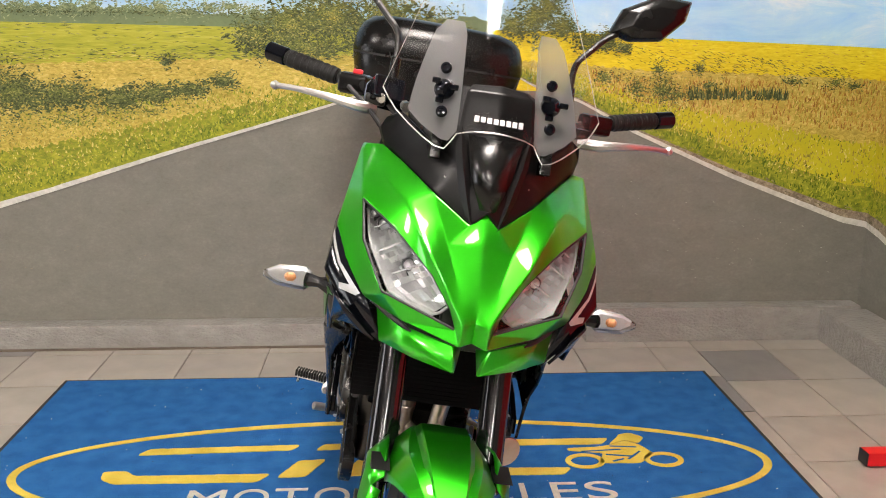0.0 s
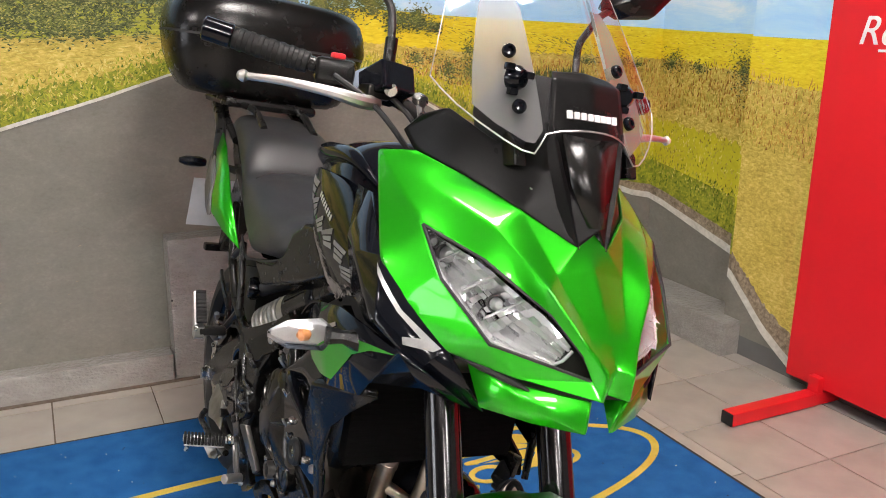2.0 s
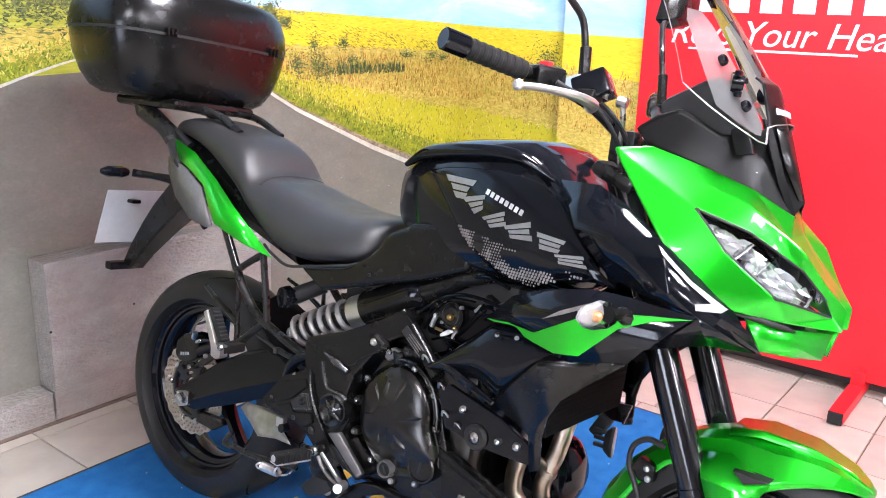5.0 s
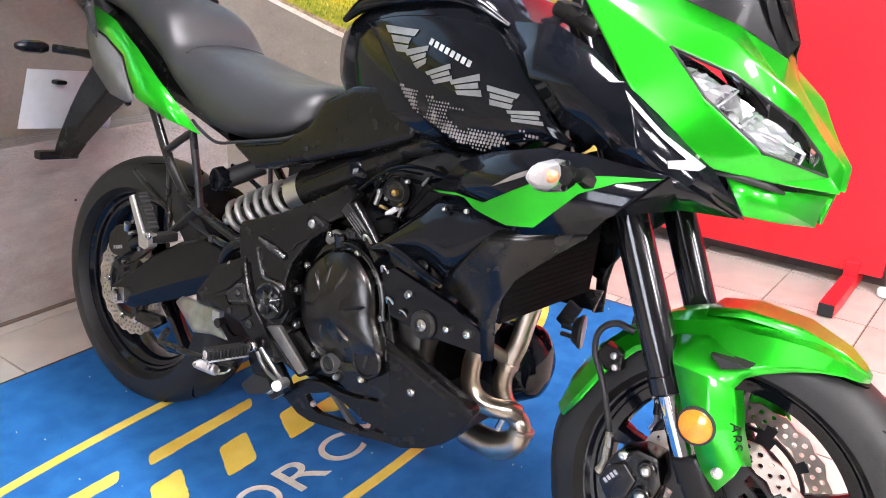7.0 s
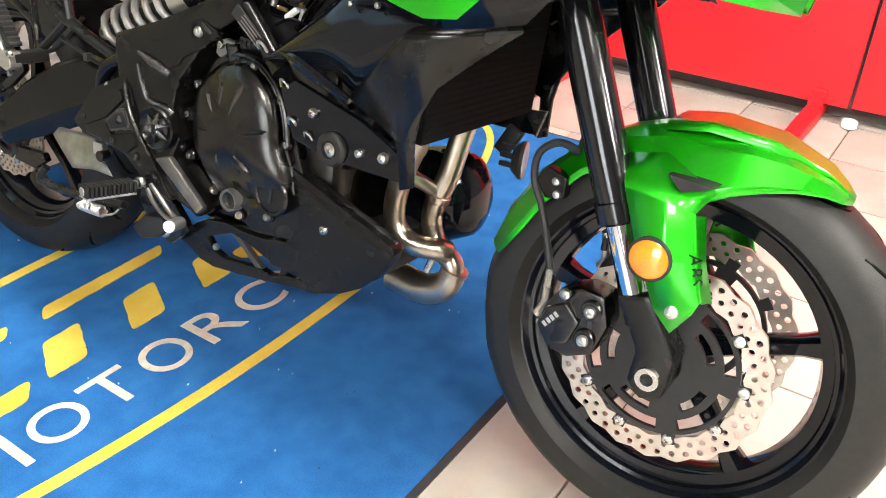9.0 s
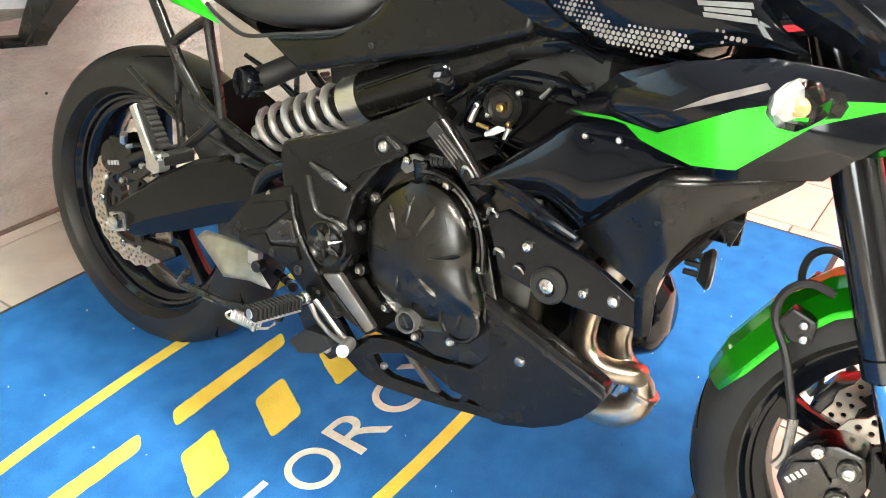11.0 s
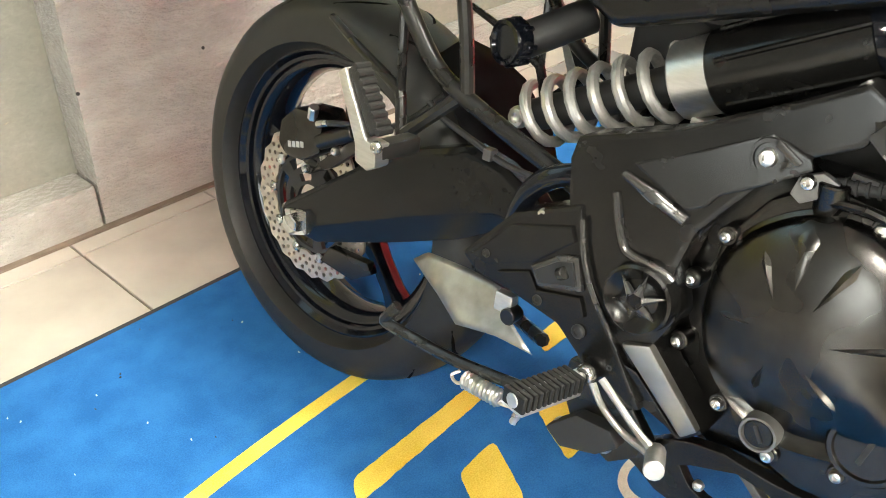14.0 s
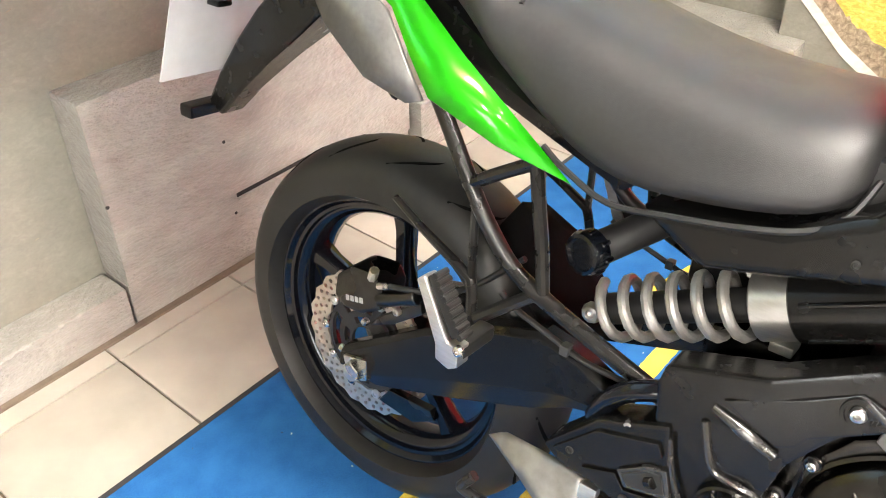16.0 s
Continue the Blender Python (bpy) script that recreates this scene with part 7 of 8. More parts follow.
for sgn in (-1, 1):
    part("signal_stalk", b_tube([(-0.235, 0.04 * sgn, 0.845), (-0.285, 0.075 * sgn, 0.85), (-0.325, 0.115 * sgn, 0.853)], [0.014, 0.010, 0.011], 8), MATTE, bike)
    part("rear_signal", b_loft([[(-0.335 + 0.018 * math.cos(a) * k, y * sgn, 0.853 + 0.017 * math.sin(a) * k) for a in np.linspace(0, 2 * math.pi, 8, endpoint=False)] for y, k in ((0.125, 0.7), (0.145, 1.0), (0.185, 0.9), (0.205, 0.45))]), GLOSS, bike, "slim dark rear turn signal", bevel=0.002)
    part("plate_tab", b_box((-0.40, 0.06 * sgn, 0.765), (0.05, 0.03, 0.012), 0.005), MATTE, bike)
    part("plate_tab_hole", b_box((-0.407, 0.06 * sgn, 0.7715), (0.02, 0.01, 0.002), 0.0008), SPRING, bike)
part("rear_hugger", b_loft([[(0.0 + 0.325 * math.cos(radians(a)), u * w, 0.312 + (0.33 - 0.03 * abs(u)) * math.sin(radians(a))) for u in (-1, -0.6, 0, 0.6, 1)] for a, w in ((20, 0.07), (35, 0.085), (50, 0.085), (60, 0.07))], closed=False, caps=False), SOOT, bike, solid=0.004)

# ---- rack and top case ----
rack = part("luggage_rack", join(b_tube([(-0.10, -0.10, 0.95), (-0.20, -0.11, 1.0), (-0.30, -0.10, 1.04), (-0.42, -0.09, 1.05)], 0.012, 10), b_tube([(-0.10, 0.10, 0.95), (-0.20, 0.11, 1.0), (-0.30, 0.10, 1.04), (-0.42, 0.09, 1.05)], 0.012, 10), b_tube([(0.05, -0.07, 1.0), (-0.05, -0.07, 1.04), (-0.2, -0.09, 1.05)], 0.010, 10), b_tube([(0.05, 0.07, 1.0), (-0.05, 0.07, 1.04), (-0.2, 0.09, 1.05)], 0.010, 10)), FRAME, bike, "black steel luggage rack")
part("case_plate", b_box((-0.27, 0, 1.052), (0.27, 0.27, 0.028), 0.012), MATTE, rack)


def case_ring(z, kx, ky, n=40):
    """Plan outline of the case at the height z: wide, flat in front, bowed behind."""
    out = []
    for k in range(n):
        a = 2 * math.pi * k / n
        c, s = math.cos(a), math.sin(a)
        x = math.copysign(abs(c) ** 0.62, c)
        y = math.copysign(abs(s) ** 0.55, s)
        ahead = 0.165 if x > 0 else 0.235
        out.append((-0.285 + x * ahead * kx * (1 - 0.10 * abs(y) ** 3), y * 0.295 * ky, z))
    return out


case = part("top_case", b_loft([case_ring(z, kx, ky) for z, kx, ky in
            ((1.062, 0.58, 0.58), (1.065, 0.70, 0.70), (1.08, 0.80, 0.80), (1.115, 0.88, 0.89), (1.165, 0.95, 0.96), (1.21, 0.985, 0.99), (1.225, 0.99, 0.995))]), MATTE, bike, "matte black plastic top case", smooth=50)
part("case_lid", b_loft([case_ring(z, kx, ky) for z, kx, ky in
           ((1.228, 1.0, 1.0), (1.24, 1.01, 1.008), (1.283, 0.99, 0.985), (1.322, 0.93, 0.93), (1.346, 0.82, 0.83), (1.357, 0.66, 0.68), (1.361, 0.4, 0.42))]), MATTE, case, smooth=50)
part("case_seam", b_loft([case_ring(1.221, 0.997, 0.999), case_ring(1.231, 0.997, 0.999)]), DARK, case)
for dy in (-0.17, 0.17):
    for k in range(3):
        part("hinge_rib", b_box((-0.121, dy + (k - 1) * 0.012, 1.23), (0.012, 0.005, 0.022), 0.002), MATTE, case)
part("case_latch", b_box((-0.522, 0, 1.185), (0.02, 0.12, 0.07), 0.006), GREY, case)

# ---- front fairing ----
def rounded(ob, soft=0.2, hard=0.62, thick=0.004, level=4):
    """Bows the facets of a folded sheet between its ridges and gives it thickness."""
    bm = bmesh.new()
    bm.from_mesh(ob.data)
    lay = bm.edges.layers.float.new("crease_edge")
    for e in bm.edges:
        e[lay] = 1.0 if e.is_boundary else (hard if e.calc_face_angle(0) > radians(17) else soft)
    pin = bm.verts.layers.float.new("crease_vert")
    for v in bm.verts:
        v[pin] = 0.6 if v.is_boundary else 0.0
    bm.to_mesh(ob.data)
    bm.free()
    ob.data.polygons.foreach_set("use_smooth", [True] * len(ob.data.polygons))
    md = ob.modifiers.new("sub", "SUBSURF")
    md.levels = md.render_levels = level
    sd = ob.modifiers.new("solid", "SOLIDIFY")
    sd.thickness, sd.offset = thick, 0.0


F = {"A": (1.136, -0.214, 1.065), "A2": (1.187, -0.179, 1.074), "m1": (1.262, -0.132, 1.05), "m2": (1.334, -0.086, 1.022), "Vr": (1.388, -0.024, 0.986), "Tc": (1.380, 0.0, 1.008),
     "B": (1.249, -0.239, 0.929), "k1": (1.257, -0.173, 1.030), "k2": (1.341, -0.128, 1.0), "k3": (1.425, -0.082, 0.936), "k4": (1.462, -0.043, 0.880), "r1": (1.394, -0.055, 0.949), "r2": (1.442, -0.034, 0.897),
     "n0": (1.402, 0.0, 0.958), "n1": (1.446, 0.0, 0.90), "n2": (1.478, 0.0, 0.85), "n3": (1.47, 0.0, 0.815),
     "C": (1.282, -0.200, 0.985), "h1": (1.355, -0.142, 0.957), "h2": (1.428, -0.074, 0.905), "h3": (1.462, -0.04, 0.862), "D": (1.474, -0.028, 0.833), "E": (1.412, -0.15, 0.862), "e1": (1.335, -0.19, 0.925),
     "Eo": (1.352, -0.178, 0.835), "lm": (1.425, -0.11, 0.822), "nR": (1.492, -0.021, 0.848), "nB": (1.490, -0.022, 0.812), "Bm": (1.30, -0.218, 0.88)}
fair = part("front_fairing", mirrored(b_faces(F, ["A A2 m1 k1", "k1 m1 m2 k2", "k2 m2 r1 k3", "m2 Vr r1", "Vr Tc n0 r1", "k3 r1 r2 k4", "r1 n0 n1 r2", "k4 r2 nR", "r2 n1 n2 nR",
            "A k1 C", "A C B", "k1 k2 h1 C", "k2 k3 h2 h1", "k3 k4 h3 h2", "k4 nR D h3", "B C e1 Bm", "Bm e1 E Eo", "E D lm", "D nB lm", "Eo E lm", "D nR nB", "nR n2 n3 nB"])), GREEN, bike, "metallic green front fairing", smooth=50)
rounded(fair)
G = {"a": (1.368, -0.152, 0.828), "b": (1.425, -0.105, 0.812), "c": (1.478, -0.030, 0.808), "d": (1.468, -0.020, 0.760), "e": (1.437, -0.085, 0.766), "f": (1.398, -0.140, 0.774), "g": (1.43, -0.095, 0.79), "h": (1.452, -0.014, 0.80)}
part("chin", mirrored(b_faces(G, ["a b g f", "b c d g", "g d e", "f g e", "c h d"])), GREEN, fair, solid=0.005, bevel=0.003, smooth=26)
for sgn in (-1, 1):
    # black tube along the chin's top edge, painting the shade in the slot
    part("chin_vent", b_tube([(1.352, sgn * 0.164, 0.829), (1.388, sgn * 0.141, 0.8245), (1.420, sgn * 0.112, 0.815), (1.436, sgn * 0.095, 0.809)], [0.002, 0.0058, 0.0052, 0.0015], 8, 3), DARK, fair)
part("chin_mesh", b_box((1.385, 0, 0.80), (0.05, 0.22, 0.05), 0.012), DARK, fair)
part("nose_filler", b_box((1.40, 0, 0.87), (0.04, 0.10, 0.12), 0.01), DARK, fair)

# headlights
for sgn in (-1, 1):
    def pane(shift, shrink=0.0):
        c = Vector((1.40, -0.115, 0.905))
        q = {}
        for k in ("C", "h1", "h2", "h3", "D", "E", "e1"):
            p = Vector(F[k])
            p = p + (c - p) * shrink + Vector((shift, -shift * 0.3, shift * 0.4))
            q[k] = p
        return b_faces(q, ["C h1 e1", "h1 h2 E e1", "h2 h3 D E"])
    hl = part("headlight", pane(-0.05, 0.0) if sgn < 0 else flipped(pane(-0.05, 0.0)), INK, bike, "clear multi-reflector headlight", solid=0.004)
    lens = part("lens", pane(-0.001, 0.015) if sgn < 0 else flipped(pane(-0.001, 0.015)), LENS, hl, smooth=40)
    lens.visible_shadow = False
    rnd = random.Random(11)
    C, h1, h2, h3, D, E, e1 = (Vector(F[k]) for k in ("C", "h1", "h2", "h3", "D", "E", "e1"))

    def inside(u, v, deep=0.0):
        """A place behind the lens: u along the lamp from its outer top corner, v down, deep inward."""
        top = Vector([float(np.interp(u, [0, 0.42, 0.84, 1], [p[c] for p in (C, h1, h2, h3)])) for c in range(3)])
        low = Vector([float(np.interp(u, [0, 0.42, 0.84, 1], [p[c] for p in (C, e1, E, E.lerp(D, 0.8))])) for c in range(3)])
        q = top.lerp(low, v) + Vector((-0.010 - deep, 0.006 + deep * 0.25, -0.005 - deep * 0.1))
        return q if sgn < 0 else Vector((q.x, -q.y, q.z))

    def bowl(u, v):
        """Depth of the two reflector bowls."""
        b = abs(math.sin(math.pi * min(1.0, max(0.0, (u - 0.08) / (0.44 if u < 0.52 else 0.40) - (0 if u < 0.52 else 1.1))))) ** 0.6
        return 0.006 + 0.036 * b * math.sin(math.pi * min(1.0, v / 0.94)) ** 0.7

    def facets():
        """Stepped mirror facets filling the two lamp bowls."""
        bm = bmesh.new()
        n, m = 20, 9
        for i in range(n):
            for j in range(m):
                u0, u1 = 0.06 + 0.90 * i / n, 0.06 + 0.90 * (i + 1) / n
                v0, v1 = 0.04 + 0.90 * j / m, 0.04 + 0.90 * (j + 1) / m
                a, b = rnd.uniform(-0.004, 0.004), rnd.uniform(-0.0075, 0.0025)
                ps = [inside(u, v, bowl(u, v) + dd) for u, v, dd in ((u0, v0, -a - b), (u1, v0, a - b), (u1, v1, a + b), (u0, v1, b - a))]
                bm.faces.new([bm.verts.new(p) for p in ps])
                back = [inside(u, v, bowl(u, v) + 0.008) for u, v in ((u0, v0), (u1, v0), (u1, v1), (u0, v1))]
                bm.faces.new([bm.verts.new(p) for p in back])
        return bm
    part("reflector_bowl", facets(), BOWL, hl, "faceted chrome reflector", smooth=0)
    for bu, bv, br in ((0.31, 0.40, 0.0105), (0.15, 0.5, 0.007), (0.70, 0.42, 0.0085)):
        c, axis_b = inside(bu, bv, bowl(bu, bv) - 0.004), Vector((1, -0.25 * -sgn, 0.1)).normalized()
        turn = Vector((0, 1, 0)).rotation_difference(axis_b).to_matrix().to_4x4()
        part("bulb_shield", b_lathe([(0, 0.012), (br * 0.6, 0.011), (br, 0.004), (br * 1.05, -0.006)], Matrix.Translation(c) @ turn, 20), LAMPGREY, hl)
        part("bulb_ring", b_lathe([(br * 1.1, 0.0), (br * 1.2, 0.003), (br * 1.45, 0.002), (br * 1.5, -0.006)], Matrix.Translation(c) @ turn, 20), GREY, hl)
    for u in (0.30, 0.52, 0.72):
        part("bowl_divider", b_tube([inside(u, v, 0.004 + 0.014 * (u != 0.52)) for v in (0.06, 0.3, 0.55, 0.78)], 0.0018, 6, 2), BOWL, hl)
    part("bowl_lip", b_tube([inside(u, 0.945, 0.006) for u in np.linspace(0.08, 0.96, 8)] + [inside(0.97, v, 0.006) for v in (0.6, 0.35, 0.1)], 0.0026, 8, 1), BOWL, hl, "bright lower reflector edge")
    part("lamp_rim", b_tube([F[k] if sgn < 0 else (F[k][0], -F[k][1], F[k][2]) for k in ("C", "h1", "h2", "h3", "D", "E", "e1", "C")], 0.0026, 6, 1), DARK, hl)

# gloss black side fins and shrouds
for sgn in (-1, 1):
    def fin():
        v = {"a": (1.04, -0.195, 1.0), "b": (1.12, -0.208, 1.0), "c": (1.185, -0.226, 0.972), "d": (1.250, -0.236, 0.932), "e": (1.303, -0.215, 0.884), "f": (1.354, -0.176, 0.838), "g": (1.40, -0.135, 0.768),
             "h": (1.33, -0.20, 0.80), "i": (1.235, -0.240, 0.838), "j": (1.16, -0.235, 0.865), "k": (1.09, -0.222, 0.925), "l": (1.17, -0.242, 0.92), "m": (1.28, -0.248, 0.85)}
        return b_faces(v, ["a b k", "b c l k", "c d l", "l d m", "k l j", "l m i j", "d e m", "m e f h", "f g h", "i m h"])
    fn = part("side_fin", fin() if sgn < 0 else flipped(fin()), GLOSS, bike, "gloss black side fin", solid=0.005, bevel=0.003, smooth=38)

    fn["side"] = sgn
    bpy.context.view_layer.update()
    decal(fn, [(1.247, 0.923), (1.253, 0.919), (1.303, 0.873), (1.352, 0.836), (1.345, 0.829), (1.314, 0.829), (1.312, 0.839), (1.331, 0.8425), (1.300, 0.869), (1.256, 0.9095)], SILVER, "fin_stripe", label="white arrow stripe")

    def shroud():
        v = {"a": (0.925, -0.205, 0.725), "b": (0.99, -0.222, 0.786), "c": (1.056, -0.236, 0.812), "d": (1.149, -0.244, 0.832), "e": (1.21, -0.245, 0.832), "f": (1.32, -0.225, 0.820), "g": (1.395, -0.150, 0.772),
             "h": (1.33, -0.19, 0.775), "i": (1.245, -0.225, 0.752), "j": (1.22, -0.225, 0.722), "k": (1.12, -0.235, 0.70), "l": (1.05, -0.235, 0.715), "m": (1.10, -0.248, 0.775), "n": (1.0, -0.226, 0.735)}
        return b_faces(v, ["a b n", "b c m n", "c d m", "d e m", "e i j m", "e f i", "f h i", "f g h", "m j k", "m k l", "m l n"])
    sh = part("side_shroud", shroud() if sgn < 0 else flipped(shroud()), GLOSS, bike, "gloss black side shroud with a green flash", solid=0.005, bevel=0.003, smooth=40)

    sh["side"] = sgn
    bpy.context.view_layer.update()
    for shape in ([(0.935, 0.732), (0.99, 0.738), (1.05, 0.735), (1.01, 0.727)], [(1.05, 0.735), (1.129, 0.778), (1.138, 0.715), (1.092, 0.709), (1.01, 0.727)], [(1.129, 0.778), (1.19, 0.800), (1.254, 0.800), (1.201, 0.776), (1.138, 0.715)], [(1.19, 0.800), (1.25, 0.8085), (1.317, 0.815), (1.254, 0.800)]):
        decal(sh, shape, GREEN, "green_flash", 0.002, 3, "green flash")
    decal(sh, [(1.062, 0.762), (1.10, 0.786), (1.15, 0.809), (1.155, 0.804), (1.10, 0.778)], HEXGREY, "grey_line")

    def lower():
        v = {"a": (0.967, -0.205, 0.583), "b": (1.062, -0.238, 0.680), "c": (1.202, -0.190, 0.708), "d": (1.150, -0.208, 0.664), "e": (1.106, -0.216, 0.624), "f": (1.083, -0.210, 0.585), "g": (1.076, -0.207, 0.547), "h": (1.078, -0.202, 0.485), "i": (1.060, -0.206, 0.478), "j": (1.052, -0.212, 0.546), "k": (1.192, -0.185, 0.716), "l": (1.07, -0.222, 0.693), "m": (0.955, -0.19, 0.575)}
        return b_faces(v, ["a b e f j", "b c d e", "j f g", "j g h i", "b l k c", "a m l b"])
    lw = part("radiator_shroud", lower() if sgn < 0 else flipped(lower()), MATTE, bike, "matte black radiator shroud blade", solid=0.006, bevel=0.003, smooth=30)

    part("duct_lip", b_tube([(0.83, sgn * 0.196, 0.618), (0.87, sgn * 0.203, 0.612), (0.915, sgn * 0.207, 0.597), (0.967, sgn * 0.207, 0.579)], [0.004, 0.009, 0.009, 0.005], 10), GLOSS, bike)
    duct_t = [(0.80, 0.604), (0.855, 0.655), (0.928, 0.718), (1.02, 0.724), (1.10, 0.70)]
    duct_b = [(0.80, 0.600), (0.85, 0.598), (0.905, 0.603), (0.962, 0.572), (1.0, 0.60), (1.06, 0.67), (1.10, 0.698)]
    part("inner_duct", b_loft([[(x, sgn * (0.170 + 0.029 * math.sin(math.pi * k / 8) ** 0.6), float(np.interp(x, *zip(*duct_b))) + (float(np.interp(x, *zip(*duct_t))) - float(np.interp(x, *zip(*duct_b)))) * k / 8) for k in range(9)] for x in (0.80, 0.83, 0.855, 0.88, 0.905, 0.93, 0.962, 0.98, 1.0, 1.03, 1.06, 1.10)], closed=False, caps=False), GLOSS, bike, "gloss black inner duct", solid=0.003, smooth=70)
    bolt((0.953, sgn * 0.199, 0.703), 0.004, 0.004, bike, STEEL, (0, sgn, 0))
    bolt((0.995, sgn * 0.199, 0.707), 0.004, 0.004, bike, STEEL, (0, sgn, 0))
    # front turn signals
    stalk = part("signal_stalk", b_tube([(1.21, 0.235 * sgn, 0.80), (1.205, 0.258 * sgn, 0.803), (1.198, 0.282 * sgn, 0.803)], [0.018, 0.010, 0.014], 8), MATTE, bike)
    sig = part("turn_signal", b_loft([[(1.192 + 0.026 * math.cos(a) * k, y * sgn, 0.803 + 0.023 * math.sin(a) * k) for a in np.linspace(math.pi / 8, 2 * math.pi + math.pi / 8, 8, endpoint=False)] for y, k in ((0.272, 0.55), (0.284, 1.0), (0.335, 0.85), (0.362, 0.25))]), LENS, bike, "clear front turn signal with an amber bulb", bevel=0.001)
    sig.visible_shadow = False
    part("signal_back", b_loft([[(1.182 + 0.012 * math.cos(a) * k, y * sgn, 0.803 + 0.02 * math.sin(a) * k) for a in np.linspace(0, 2 * math.pi, 8, endpoint=False)] for y, k in ((0.276, 0.6), (0.288, 1.0), (0.335, 0.8), (0.355, 0.2))]), LAMPBACK, sig)
    part("signal_bulb", b_cyl((1.192, 0.302 * sgn, 0.803), (1.198, 0.322 * sgn, 0.803), 0.0085, segs=16, edge=0.005), BULB, sig)

# ---- black cowl behind the screen ----
K = {"a": (1.184, -0.177, 1.071), "b": (1.258, -0.131, 1.047), "c": (1.330, -0.086, 1.019), "d": (1.385, -0.024, 0.984), "e": (1.37, -0.032, 1.03), "f": (1.335, -0.055, 1.075), "g": (1.22, -0.155, 1.14), "h": (1.19, -0.18, 1.125), "i": (1.275, -0.105, 1.105), "j": (1.16, -0.19, 1.10),
     "p": (1.335, -0.064, 1.125), "q": (1.312, -0.058, 1.198), "r": (1.295, -0.048, 1.208), "s": (1.30, 0.0, 1.213), "t": (1.322, 0.0, 1.200), "u": (1.350, 0.0, 1.12), "v": (1.385, 0.0, 1.035), "w": (1.395, 0.0, 1.012)}
cowl = part("cowl", mirrored(b_faces(K, ["a b i g", "g h j", "a g j", "b c f i", "c d e f", "i f p", "f e v u", "f u p", "p u t q", "q t s r", "e d w v"])), COWL, bike, "grained black cowl around the instruments", smooth=50)
rounded(cowl, 0.55, 0.85, 0.003, 3)
pv = {"a": (1.341, -0.047, 1.130), "b": (1.354, 0.0, 1.127), "c": (1.364, -0.034, 1.065), "d": (1.376, 0.0, 1.065), "e": (1.388, -0.013, 1.014), "f": (1.394, 0.0, 1.014)}
part("cowl_panel", mirrored(b_faces(pv, ["a b d c", "c d f e"])), PANELBLACK, cowl, "smooth black centre panel", solid=0.003, smooth=40)
for sgn in (-1, 1):
    part("cowl_blade", b_loft([[(x, sgn * (y - w), z), (x + h, sgn * y, z + h * 0.3), (x - 0.006, sgn * (y + w), z), (x - 0.012, sgn * y, z)] for x, y, z, w, h in ((1.332, 0.060, 1.14, 0.006, 0.002), (1.349, 0.052, 1.09, 0.010, 0.004), (1.368, 0.038, 1.035, 0.011, 0.005), (1.389, 0.023, 0.984, 0.003, 0.002))]), COWL, cowl, smooth=30)
part("instrument_pod", b_box((1.22, 0, 1.13), (0.12, 0.17, 0.12), 0.02, Matrix.Rotation(-0.5, 4, "Y")), DARK, cowl)
for sgn in (-1, 1):
    bolt((1.327, sgn * 0.069, 1.052), 0.005, 0.004, cowl, STEEL, (0.7, sgn * 0.4, 0.6))
for k in range(8):
    part("brand_bar", b_box((1.3415 - abs(k - 3.5) * 0.0012, (k - 3.5) * 0.0107, 1.156), (0.003, 0.0076, 0.0105 if k in (0, 7) else 0.009), 0, Matrix.Rotation(-0.33, 4, "Y")), WHITE, cowl)


# ---- windscreen ----
def screen_x(y, z):
    d = z - 1.10
    return 1.352 - 0.62 * d - 0.35 * d * d - 1.9 * y * y + 0.024 * math.exp(-(y / 0.06) ** 4)


def sheet(rows, shift=0.0):
    """A sheet on the screen's curve from rows of (z, y_from, y_to)."""
    bm = bmesh.new()
    prev = None
    for z, ya, yb in rows:
        cur = [bm.verts.new((screen_x(y, z) + shift, y, z)) for y in np.linspace(ya, yb, 15)]
        if prev:
            for i in range(14):
                bm.faces.new((prev[i], prev[i + 1], cur[i + 1], cur[i]))
        prev = cur
    return bm


low_edge = [(-0.196, 1.178), (-0.17, 1.146), (-0.12, 1.111), (-0.084, 1.099), (-0.066, 1.126), (-0.03, 1.136), (0.0, 1.138), (0.03, 1.136), (0.066, 1.126), (0.084, 1.099), (0.12, 1.111), (0.17, 1.146), (0.196, 1.178)]
bm = bmesh.new()
prev = None
for y in np.linspace(-0.196, 0.196, 57):
    zl = float(np.interp(y, [p[0] for p in low_edge], [p[1] for p in low_edge]))
    zt = 1.46 - 0.05 * abs(y / 0.196) ** 2
    col = []
    for k in range(11):
        z = zl + (zt - zl) * k / 10
        narrow = 1 - 0.5 * max(0.0, (z - 1.178)) / 0.28 * 0.9
        yy = y * narrow
        col.append(bm.verts.new((screen_x(yy, z), yy, z)))
    if prev:
        for i in range(10):
            bm.faces.new((prev[i], prev[i + 1], col[i + 1], col[i]))
    prev = col
screen = part("windscreen", bm, SCREEN, bike, "clear adjustable windscreen with frosted side strips", smooth=60)
screen.visible_shadow = False
